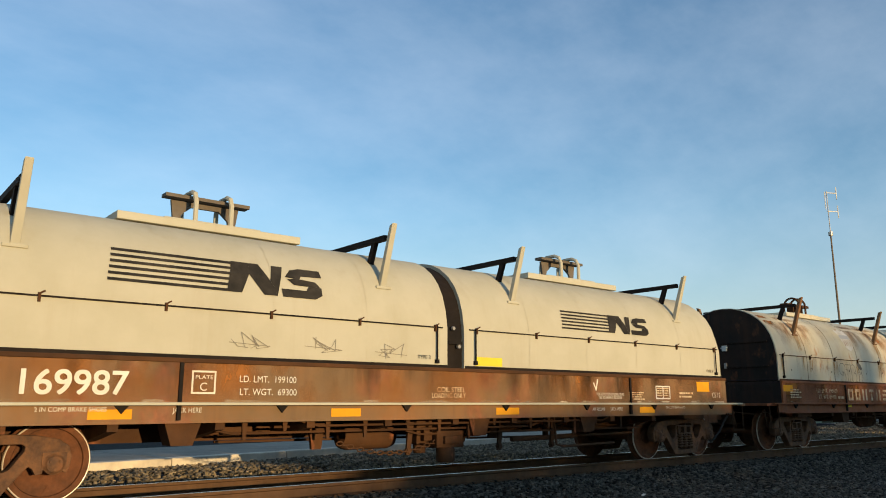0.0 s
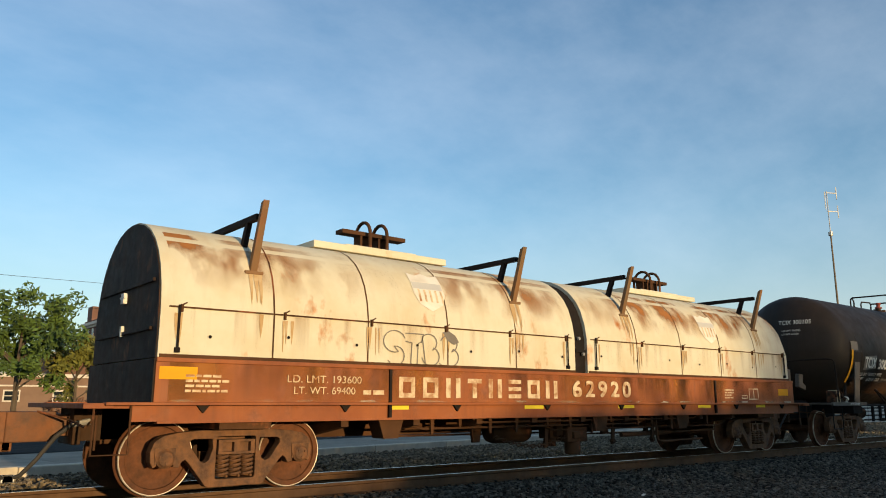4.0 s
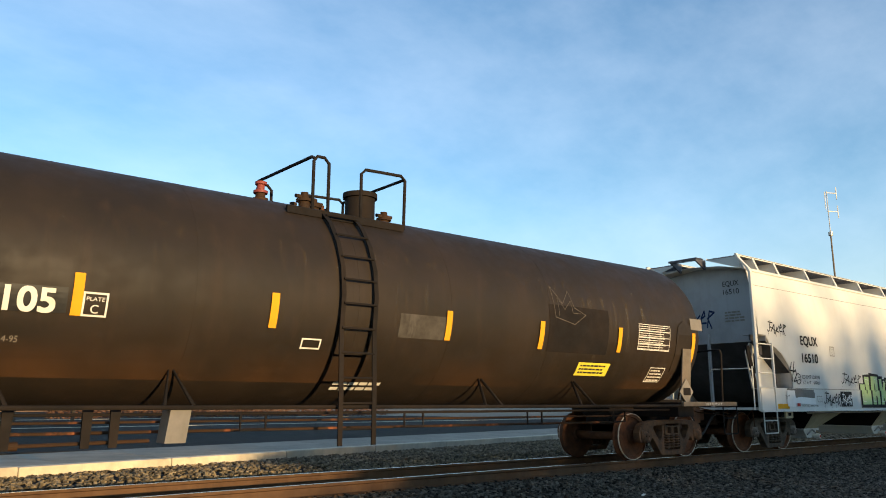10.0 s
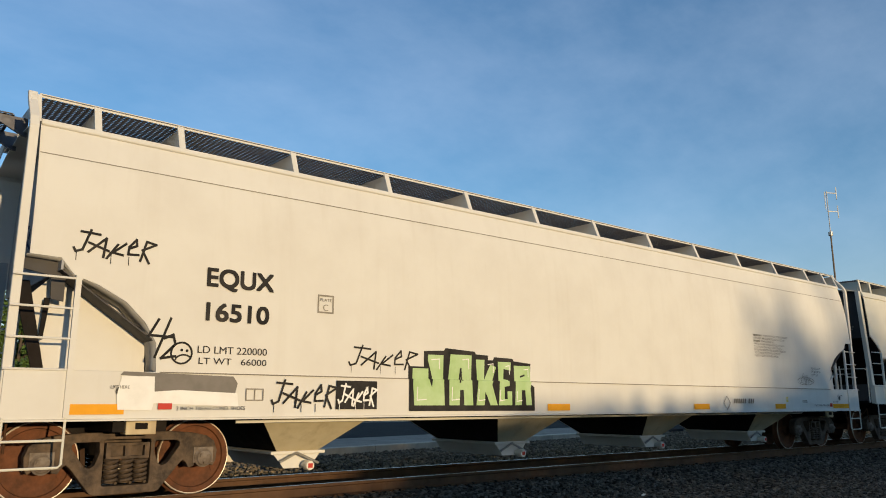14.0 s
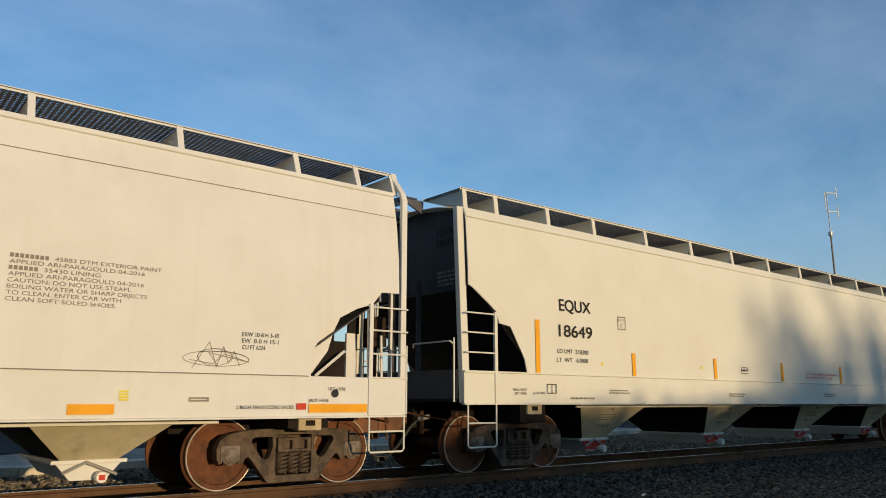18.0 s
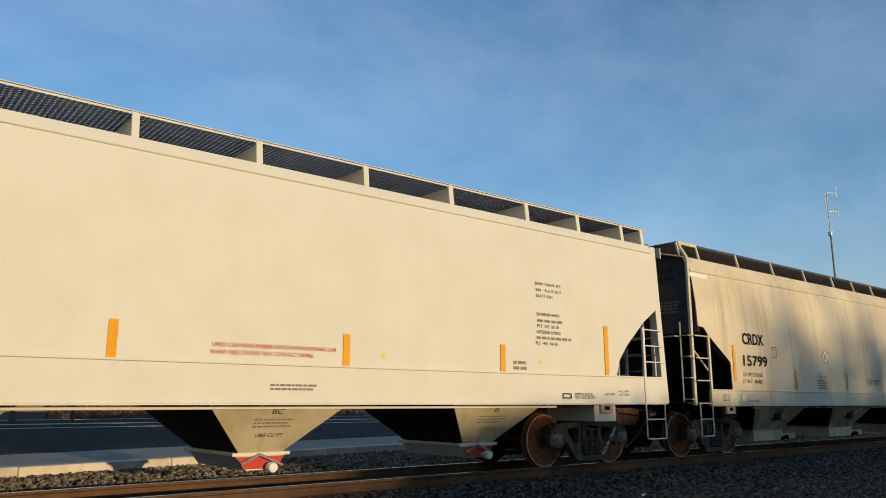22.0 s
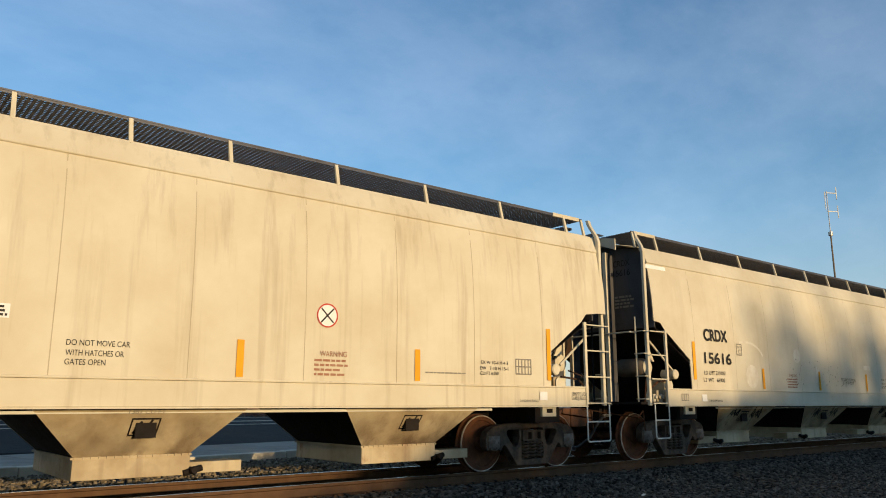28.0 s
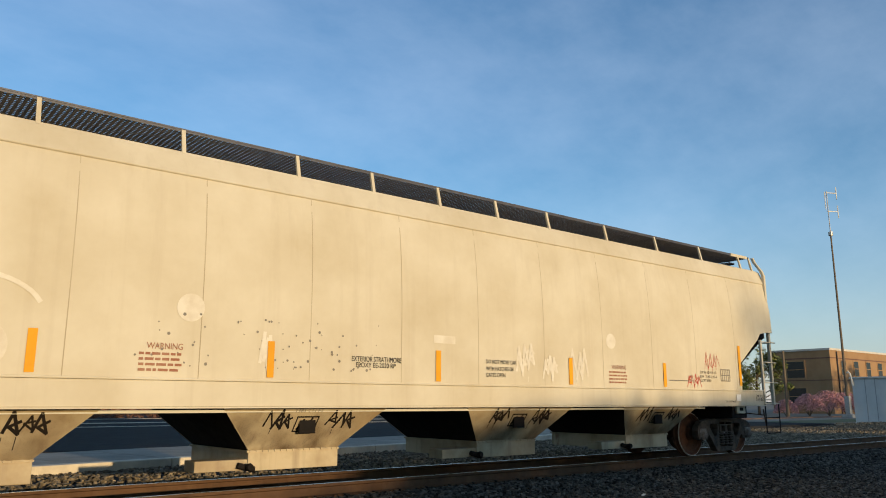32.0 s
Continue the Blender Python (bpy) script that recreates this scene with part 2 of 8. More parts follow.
    "blossom": paint("pink_blossom", (0.55, 0.27, 0.27), (0.38, 0.20, 0.16), bump=0.0, rough=0.7, scale=2, by_island=0.4),
    "cabinet": paint("relay_house_aluminium", (0.62, 0.60, 0.56), (0.55, 0.53, 0.49), metal=0.0, bump=0.03, rough=0.7, scale=1),
    "wood_pole": paint("utility_pole_wood", (0.16, 0.12, 0.08), (0.11, 0.08, 0.055), streak=0.4, bump=0.4, rough=0.9),
    "lawn": paint("grass", (0.08, 0.10, 0.03), (0.11, 0.11, 0.05), bump=0.5, bump_scale=8, rough=0.95, scale=0.8),
    "valve_red": paint("valve_red", (0.28, 0.045, 0.03), (0.2, 0.04, 0.03), bump=0.1, rough=0.6),
}
def stain(name, colour, z0, z1, amount, seed, stretch=(5.0, 5.0, 0.22), low=0.46, high=0.74):
    """A thin film of dirt that runs down from z1 and fades out at z0; clear between the runs."""
    m = bpy.data.materials.new(name)
    m.use_nodes = True
    n, l = m.node_tree.nodes, m.node_tree.links
    p = n["Principled BSDF"]
    co, sep = n.new("ShaderNodeTexCoord"), n.new("ShaderNodeSeparateXYZ")
    l.new(co.outputs["Object"], sep.inputs["Vector"])

    def noise_at(scale, size, a, b):
        mp, t, r = n.new("ShaderNodeMapping"), n.new("ShaderNodeTexNoise"), n.new("ShaderNodeMapRange")
        mp.inputs["Scale"].default_value, mp.inputs["Location"].default_value = size, (seed, seed * 0.7, 0)
        t.inputs["Scale"].default_value, t.inputs["Detail"].default_value = scale, 6
        r.inputs["From Min"].default_value, r.inputs["From Max"].default_value = a, b
        l.new(co.outputs["Object"], mp.inputs["Vector"])
        l.new(mp.outputs["Vector"], t.inputs["Vector"])
        l.new(t.outputs["Fac"], r.inputs["Value"])
        return r.outputs["Result"]

    fade = n.new("ShaderNodeMapRange")
    fade.inputs["From Min"].default_value, fade.inputs["From Max"].default_value = z0, z1
    fade.inputs["To Max"].default_value = amount
    l.new(sep.outputs["Z"], fade.inputs["Value"])
    out = fade.outputs["Result"]
    for other in (noise_at(1.0, stretch, low, high), noise_at(0.45, (1, 1, 0.5), 0.36, 0.62)):
        x = n.new("ShaderNodeMath")
        x.operation = "MULTIPLY"
        l.new(out, x.inputs[0])
        l.new(other, x.inputs[1])
        out = x.outputs["Value"]
    l.new(out, p.inputs["Alpha"])
    p.inputs["Base Color"].default_value = rgb(colour)
    p.inputs["Roughness"].default_value, p.inputs["Specular IOR Level"].default_value = 0.9, 0.1
    return m


M["stain_brown"] = stain("brown_roof_runs", (0.24, 0.15, 0.08), 2.5, 4.05, 0.95, 3.0)
M["stain_tan"] = stain("tan_roof_runs", (0.30, 0.21, 0.12), 2.9, 4.1, 0.6, 8.0)
M["stain_grime"] = stain("sill_grime", (0.16, 0.10, 0.055), 2.1, 1.4, 0.55, 5.0, (1.5, 1.5, 0.8), 0.40, 0.7)
M["stain_rust"] = stain("rust_runs", (0.33, 0.135, 0.045), 2.5, 2.95, 1.0, 2.0, (2.2, 2.2, 0.7), 0.42, 0.60)
M["stain_rust_low"] = stain("rust_drips", (0.30, 0.12, 0.04), 1.7, 2.3, 0.4, 12.0, (6.0, 6.0, 0.3), 0.52, 0.7)
M["stain_dust"] = stain("brown_road_dust", (0.16, 0.075, 0.032), 1.85, 1.1, 0.75, 6.0, (1.0, 1.0, 0.6), 0.2, 0.6)
M["stain_scuff"] = stain("tank_runs", (0.12, 0.095, 0.07), 1.4, 3.2, 0.5, 9.0, (9.0, 9.0, 0.3), 0.56, 0.74)
M["stain_deck"] = stain("deck_rust_runs", (0.36, 0.14, 0.04), 0.9, 1.5, 0.9, 4.0, (1.6, 1.6, 0.9), 0.42, 0.60)
M["stain_deck_dark"] = stain("deck_soot_runs", (0.045, 0.026, 0.016), 1.05, 1.6, 0.9, 15.0, (2.2, 2.2, 0.5), 0.44, 0.66)
M["stain_chips"] = stain("chipped_edge", (0.55, 0.46, 0.34), 1.0, 1.1, 0.95, 21.0, (3.0, 3.0, 9.0), 0.50, 0.58)
M["stain_bay"] = stain("bay_grime", (0.10, 0.055, 0.028), 1.1, 0.5, 0.9, 7.0, (2.5, 2.5, 1.2), 0.35, 0.65)
glass = bpy.data.materials.new("window_glass")
glass.use_nodes = True
glass.node_tree.nodes["Principled BSDF"].inputs["Base Color"].default_value = (0.012, 0.016, 0.018, 1)
glass.node_tree.nodes["Principled BSDF"].inputs["Specular IOR Level"].default_value = 0.25
glass.node_tree.nodes["Principled BSDF"].inputs["Roughness"].default_value = 0.08
M["glass"] = glass


# ---- building blocks ----
class Geo:
    """Collects vertices and faces."""

    def __init__(self):
        self.v, self.f = [], []

    def add(self, verts, faces):
        o = len(self.v)
        self.v += [tuple(p) for p in verts]
        self.f += [tuple(i + o for i in face) for face in faces]
        return self

    def box(self, x0, x1, y0, y1, z0, z1):
        return self.add([(x, y, z) for x in (x0, x1) for y in (y0, y1) for z in (z0, z1)],
                        [(0, 1, 3, 2), (4, 6, 7, 5), (0, 4, 5, 1), (2, 3, 7, 6), (0, 2, 6, 4), (1, 5, 7, 3)])

    def hexa(self, low, high):
        """A solid between two four-cornered loops."""
        return self.add(list(low) + list(high), [(3, 2, 1, 0), (4, 5, 6, 7), (0, 1, 5, 4), (1, 2, 6, 5), (2, 3, 7, 6), (3, 0, 4, 7)])

    def prism(self, outline, a, b, axis="y"):
        """An outline of (u, z) pushed along an axis: axis y gives (u, a..b, z); axis x gives (a..b, u, z)."""
        k = len(outline)
        put = (lambda u, z, w: (u, w, z)) if axis == "y" else (lambda u, z, w: (w, u, z)) if axis == "x" else (lambda u, z, w: (u, z, w))
        vs = [put(u, z, w) for w in (a, b) for u, z in outline]
        return self.add(vs, [tuple(range(k)), tuple(range(2 * k - 1, k - 1, -1))] + [(i, i + k, (i + 1) % k + k, (i + 1) % k) for i in range(k)])

    def tube(self, pts, r, n=8):
        """A round bar along a line of points."""
        pts = [Vector(p) for p in pts]
        rings = []
        for i, p in enumerate(pts):
            d = (pts[min(i + 1, len(pts) - 1)] - pts[max(i - 1, 0)]).normalized()
            side = d.orthogonal().normalized() if i == 0 else (rings_side - d * d.dot(rings_side)).normalized()
            rings_side = side
            up = d.cross(side)
            rad = r[i] if isinstance(r, (list, tuple)) else r
            rings.append([p + (side * math.cos(2 * math.pi * k / n) + up * math.sin(2 * math.pi * k / n)) * rad for k in range(n)])
        vs = [p for ring in rings for p in ring]
        fs = [(i * n + k, i * n + (k + 1) % n, (i + 1) * n + (k + 1) % n, (i + 1) * n + k) for i in range(len(rings) - 1) for k in range(n)]
        fs += [tuple(range(n - 1, -1, -1)), tuple(range((len(rings) - 1) * n, len(rings) * n))]
        return self.add(vs, fs)

    def lathe(self, profile, centre=(0, 0, 0), axis="y", n=32):
        """A profile of (radius, along) turned round an axis."""
        cx, cy, cz = centre
        vs = []
        for r, a in profile:
            for k in range(n):
                c, s = r * math.cos(2 * math.pi * k / n), r * math.sin(2 * math.pi * k / n)
                vs.append((cx + c, cy + a, cz + s) if axis == "y" else (cx + a, cy + c, cz + s) if axis == "x" else (cx + c, cy + s, cz + a))
        m = len(profile)
        fs = [(i * n + k, i * n + (k + 1) % n, (i + 1) * n + (k + 1) % n, (i + 1) * n + k) for i in range(m - 1) for k in range(n)]
        fs += [tuple(range(n)), tuple(range((m - 1) * n, m * n))]
        return self.add(vs, fs)

    def loft(self, rows, closed=False):
        """A sheet through rows of points of equal length."""
        k = len(rows[0])
        vs = [p for row in rows for p in row]
        fs = [(i * k + j, i * k + (j + 1) % k, (i + 1) * k + (j + 1) % k, (i + 1) * k + j) for i in range(len(rows) - 1) for j in range(k if closed else k - 1)]
        return self.add(vs, fs)

    def mesh(self, name, material, smooth=False):
        me = bpy.data.meshes.new(name)
        me.from_pydata(self.v, [], self.f)
        bm = bmesh.new()
        bm.from_mesh(me)
        bmesh.ops.recalc_face_normals(bm, faces=bm.faces)
        bm.to_mesh(me)
        bm.free()
        if smooth:
            me.shade_smooth()
            me.set_sharp_from_angle(angle=radians(35))
        me.materials.append(material)
        return me


def part(name, geo, material, parent, label="", smooth=False, bevel=0.0, thick=0.0):
    """One mesh object under a thing or a part."""
    me = geo if isinstance(geo, bpy.types.Mesh) else geo.mesh(name, material, smooth)
    ob = new(name, me)
    ob.parent = parent
    if label:
        ob["label"] = label
    if thick:
        s = ob.modifiers.new("sheet", "SOLIDIFY")
        s.thickness, s.offset = thick, 0
    if bevel:
        b = ob.modifiers.new("edge", "BEVEL")
        b.width, b.segments, b.limit_method = bevel, 2, "ANGLE"
    return ob


def thing(name, label, category, group="", at=None):
    ob = new(name)
    ob.empty_display_size = 0.3
    if at is not None:
        ob.matrix_basis = at
    return tagged(ob, label, category, group)


def structure(name, geo, material, label="", smooth=False):
    return tagged(new(name, geo.mesh(name, material, smooth)), label, kind="structure")


def lettering(body, left, base, height, surface, parent, material, width=0.0, bold=0.0, name="lettering"):
    """Painted writing on a surface: surface(x, z) gives y. Height is that of a capital."""
    cu = bpy.data.curves.new("text", "FONT")
    cu.body, cu.size = body, height / 0.72
    tmp = bpy.data.objects.new("text", cu)
    me = bpy.data.meshes.new_from_object(tmp)
    bpy.data.objects.remove(tmp)
    xs = [v.co.x for v in me.vertices]
    k = width / (max(xs) - min(xs)) if width else 1.0
    x0 = min(xs)
    w = height * 0.018 * (2 if bold > 0.004 else 1) if bold and height > 0.15 else 0.0
    spread = ((0, 0), (-w, -w), (w, w), (-w, w), (w, -w)) if w else ((0, 0),)
    vs = [((v.co.x - x0) * k + left + dx, -0.0005 * i, v.co.y + base + dz) for i, (dx, dz) in enumerate(spread) for v in me.vertices]
    n = len(me.vertices)
    fs = [tuple(q + n * i for q in p.vertices) for i in range(len(spread)) for p in me.polygons]
    me = bpy.data.meshes.new("text")
    me.from_pydata(vs, [], fs)
    return decal(me, surface, parent, material, name, 0.017)


STEPS = {}      # surfaces with a ledge: where paint has to bend


def decal(me, surface, parent, material, name="marking", lift=0.006, step=0.12, label=""):
    """Lays a flat drawing in (x, 0, z) on a curved side."""
    bm = bmesh.new()
    bm.from_mesh(me)
    bmesh.ops.triangulate(bm, faces=bm.faces[:])
    zs = [v.co.z for v in bm.verts]
    z = min(zs) + step
    while z < max(zs) and surface in (tank_side, hood_side):
        bmesh.ops.bisect_plane(bm, geom=bm.verts[:] + bm.edges[:] + bm.faces[:], plane_co=(0, 0, z), plane_no=(0, 0, 1))
        z += step
    for z in STEPS.get(surface, ()):
        if min(zs) < z < max(zs):
            bmesh.ops.bisect_plane(bm, geom=bm.verts[:] + bm.edges[:] + bm.faces[:], plane_co=(0, 0, z), plane_no=(0, 0, 1))
    for v in bm.verts:
        v.co.y += surface(v.co.x, v.co.z) - lift
    bmesh.ops.recalc_face_normals(bm, faces=bm.faces)
    bm.to_mesh(me)
    bm.free()
    me.materials.clear()
    me.materials.append(material)
    return part(name, me, material, parent, label)


def flat(polys):
    """A mesh of flat outlines in (x, z)."""
    me = bpy.data.meshes.new("flat")
    vs, fs = [], []
    for i, poly in enumerate(polys):
        fs.append(tuple(range(len(vs), len(vs) + len(poly))))
        vs += [(x, -0.0005 * (i % 6), z) for x, z in poly]
    me.from_pydata(vs, [], fs)
    return me


def rect(x0, x1, z0, z1, lean=0.0):
    return [(x0, z0), (x1, z0), (x1 + lean, z1), (x0 + lean, z1)]


def bars(x0, x1, z_top, rows, pitch, h, rng, gap=0.06):
    """Rows of small plain bars, like writing too small to read."""
    out = []
    for r in range(rows):
        x = x0
        end = x1 - rng.random() * 0.25 * (x1 - x0)
        while x < end:
            w = h * rng.uniform(1.2, 4.0)
            out.append(rect(x, min(x + w, x1), z_top - r * pitch - h, z_top - r * pitch))
            x += w + h * 0.6
    return out


def stroke(pts, w):
    """A painted line with even width, as quads."""
    out = []
    for (xa, za), (xb, zb) in zip(pts, pts[1:]):
        d = math.hypot(xb - xa, zb - za) or 1
        nx, nz = -(zb - za) / d * w / 2, (xb - xa) / d * w / 2
        ex, ez = (xb - xa) / d * w * 0.35, (zb - za) / d * w * 0.35
        out.append([(xa - nx - ex, za - nz - ez), (xb - nx + ex, zb - nz + ez), (xb + nx + ex, zb + nz + ez), (xa + nx - ex, za + nz - ez)])
    return out


def disc(x, z, r, n=24, hole=0.0):
    ring = [(x + r * math.cos(2 * math.pi * k / n), z + r * math.sin(2 * math.pi * k / n)) for k in range(n)]
    if not hole:
        return [ring]
    inner = [(x + hole * math.cos(2 * math.pi * k / n), z + hole * math.sin(2 * math.pi * k / n)) for k in range(n)]
    return [[ring[k], ring[(k + 1) % n], inner[(k + 1) % n], inner[k]] for k in range(n)]


def outline(x0, x1, z0, z1, w):
    return [rect(x0, x1, z0, z0 + w), rect(x0, x1, z1 - w, z1), rect(x0, x0 + w, z0 + w, z1 - w), rect(x1 - w, x1, z0 + w, z1 - w)]


# ---- ground, track and road ----
def ballast_height(y):
    if y > 0.8:
        return -0.17 if y < 1.3 else -0.17 + (y - 1.3) * 0.026 if y < 3.6 else -0.11 - (y - 3.6) * 0.10 if y < 4.4 else -0.19
    a = abs(y)
    return -0.2 if a < 1.45 else -0.2 - (a - 1.45) * 0.22 if a < 2.3 else -0.387


g = Geo()
ys = [-400, -60, -12, -4, -2.3, -1.45, 0.78, 0.86, 1.3, 3.6, 4.4, 6.0, 9.75]
xs = [-300, -40, -5, 10, 30, 60, 120, 400, 2500]
g.loft([[(x, y, ballast_height(y) - 0.012) for y in ys] for x in xs])
structure("ground", g, M["ground"], "grey crushed stone ground round the track")
g = Geo()
g.loft([[(x, y, z) for y, z in ((9.75, -0.50), (10.0, -0.05), (26.0, -0.05), (26.2, -0.2), (2500, -0.2))] for x in (-300, 46)])
structure("road", g, M["asphalt"], "dark asphalt roadway beyond the kerb")
g = Geo()
g.loft([[(x, y, -0.40) for y in (9.75, 2500)] for x in (46.0, 2500)])
structure("pavement", g, M["earth"], "pale gravel yard beyond the end of the road")

track = thing("railway_track", "rusty steel railway track on timber ties in ballast", "railway track")
track["kind"] = "structure"
RAIL = [(-0.07, -0.18), (0.07, -0.18), (0.07, -0.168), (0.014, -0.15), (0.010, -0.05), (0.034, -0.036), (0.036, -0.006), (0.028, 0.0),
        (-0.028, 0.0), (-0.036, -0.006), (-0.034, -0.036), (-0.010, -0.05), (-0.014, -0.15), (-0.07, -0.168)]
for y in (-0.7525, 0.7525):
    rail = part("rail", Geo().prism([(y + u, z) for u, z in RAIL], -60, 320, "x"), M["rail_side"], track)
    part("rail_head", Geo().box(-60, 320, y - 0.027, y + 0.027, 0.0, 0.0025), M["rail_top"], rail, "polished running surface")
tie_me = Geo().box(-0.115, 0.115, -1.3, 1.3, -0.37, -0.192).mesh("tie", M["tie"])
spike_geo = Geo()
for y in (-0.7525, 0.7525):
    spike_geo.box(-0.09, 0.09, y - 0.17, y + 0.17, -0.192, -0.18)
    for dx, dy in ((-0.05, 0.085), (0.05, -0.085), (0.05, 0.14), (-0.05, -0.14)):
        spike_geo.box(dx - 0.014, dx + 0.014, y + dy - 0.014, y + dy + 0.014, -0.19, -0.152)
spike_me = spike_geo.mesh("tie_plate", M["rail_side"])
anchor_me = Geo().box(-0.012, 0.012, -0.845, -0.66, -0.2, -0.155).mesh("rail_anchor", M["under_dark"])
rng = random.Random(4)
for i in range(110):
    x = -4 + i * 0.495 + rng.uniform(-0.02, 0.02)
    t = part("tie", tie_me, M["tie"], track)
    t.location = (x, rng.uniform(-0.03, 0.03), 0)
    p = part("tie_plate", spike_me, M["rail_side"], track)
    p.location = (x, 0, 0)
    if i < 70:
        a = part("rail_anchor", anchor_me, M["under_dark"], track)
        a.location = (x + 0.16, 0, 0)


def stones(name, label, count, area, size, seed, lift=0.0, kind="stone"):
    """Loose crushed stone as one object: lumps of eight corners, each its own shape."""
    r = np.random.default_rng(seed)
    x0, x1, y0, y1 = area
    cx, cy = r.uniform(x0, x1, count), r.uniform(y0, y1, count)
    s = r.uniform(size * 0.55, size * 1.3, count)
    cz = np.array([ballast_height(v) for v in cy]) + s * 0.15 + lift
    cube = np.array([(x, y, z) for x in (-1, 1) for y in (-1, 1) for z in (-1, 1)], float) * 0.5
    v = cube[None] * r.uniform(0.55, 1.1, (count, 8, 3))
    a, b = r.uniform(0, 6.28, count), r.uniform(-0.7, 0.7, count)
    ca, sa, cb, sb = np.cos(a)[:, None], np.sin(a)[:, None], np.cos(b)[:, None], np.sin(b)[:, None]
    x, y, z = v[..., 0], v[..., 1], v[..., 2]
    x, z = x * cb - z * sb, x * sb + z * cb
    x, y = x * ca - y * sa, x * sa + y * ca
    v = np.stack([x, y, z * 0.8], -1) * s[:, None, None] + np.stack([cx, cy, cz], -1)[:, None]
    f = np.array([(0, 1, 3, 2), (4, 6, 7, 5), (0, 4, 5, 1), (2, 3, 7, 6), (0, 2, 6, 4), (1, 5, 7, 3)])
    f = (f[None] + 8 * np.arange(count)[:, None, None]).reshape(-1, 4)
    me = bpy.data.meshes.new(name)
    me.from_pydata(v.reshape(-1, 3).tolist(), [], f.tolist())
    me.materials.append(M[kind])
    return tagged(new(name, me), label, kind="stuff")


stones("ballast", "grey crushed ballast stones beside the near rail", 42000, (3.0, 26.0, -5.5, -0.84), 0.055, 1)
stones("ballast", "pale ballast stones between the rails", 15000, (1.0, 26.0, -0.62, 0.62), 0.055, 2, -0.02)
stones("ballast", "pale ballast stones between the track and the kerb", 34000, (0.0, 34.0, 0.84, 9.6), 0.06, 3, 0.0, "stone_pale")
stones("ballast", "pale gravel in the yard beyond the track", 14000, (26.0, 62.0, -3.0, 12.0), 0.09, 5, 0.0, "stone_pale")
chip = tagged(new("paper_scrap", Geo().box(-0.07, 0.07, -0.02, 0.02, -0.003, 0.003).mesh("paper_scrap", M["white_ink"])), "small white scrap lying on the stones", "litter")
chip.matrix_basis = pose(10.73, -2.55, -0.35, 8, -6, 20)

kerb = thing("kerb", "sunlit pale concrete kerb along the road edge", "kerb")
kerb["kind"] = "structure"
KERB = pose(0.0, 4.42, 0.14, 0, 0, 11.3)      # the kerb and the pavement behind it run away from the track
kerb_me = Geo().hexa([(0.008, 0.0, -0.5), (2.992, 0.0, -0.5), (2.992, 0.34, -0.5), (0.008, 0.34, -0.5)],
                     [(0.008, 0.03, -0.145), (2.992, 0.03, -0.145), (2.992, 0.34, -0.145), (0.008, 0.34, -0.145)]).mesh("kerb_stone", M["kerb"])
for i in range(12):
    k = part("kerb_stone", kerb_me, M["kerb"], kerb, bevel=0.02)
    k.matrix_basis = KERB @ pose(-6 + i * 3.0, 0, random.Random(i).uniform(-0.010, 0.006))
walkway = thing("pavement", "pale concrete pavement slabs behind the kerb", "pavement")
walkway["kind"] = "structure"
slab_me = Geo().box(0.01, 1.99, 0.01, 1.69, -0.4, -0.152).mesh("slab", M["slab"])
for i in range(18):
    for k in range(2):
        sl = part("slab", slab_me, M["slab"], walkway)
        sl.matrix_basis = KERB @ pose(-6 + i * 2.0, 0.345 + k * 1.70, random.Random(40 + i * 2 + k).uniform(-0.006, 0.0))


# ---- trucks and couplers ----
BASE, RAD = 0.91, 0.46
_cache = {}


def two_tone(me, extra, test):
    me.materials.append(extra)
    for poly in me.polygons:
        if test(poly.center):
            poly.material_index = 1
    return me


def pierced(loop, holes, y0, y1, name, material):
    """A plate in (x, z) with holes, from y0 to y1."""
    bm = bmesh.new()
    edges = []
    for pts in [loop] + holes:
        vs = [bm.verts.new((x, y0, z)) for x, z in pts]
        edges += [bm.edges.new((vs[i], vs[(i + 1) % len(vs)])) for i in range(len(vs))]
    bmesh.ops.triangle_fill(bm, edges=edges, use_beauty=True)
    made = bmesh.ops.extrude_face_region(bm, geom=bm.faces[:])
    bmesh.ops.translate(bm, verts=[v for v in made["geom"] if isinstance(v, bmesh.types.BMVert)], vec=(0, y1 - y0, 0))
    bmesh.ops.recalc_face_normals(bm, faces=bm.faces)
    me = bpy.data.meshes.new(name)
    bm.to_mesh(me)
    bm.free()
    me.materials.append(material)
    return me


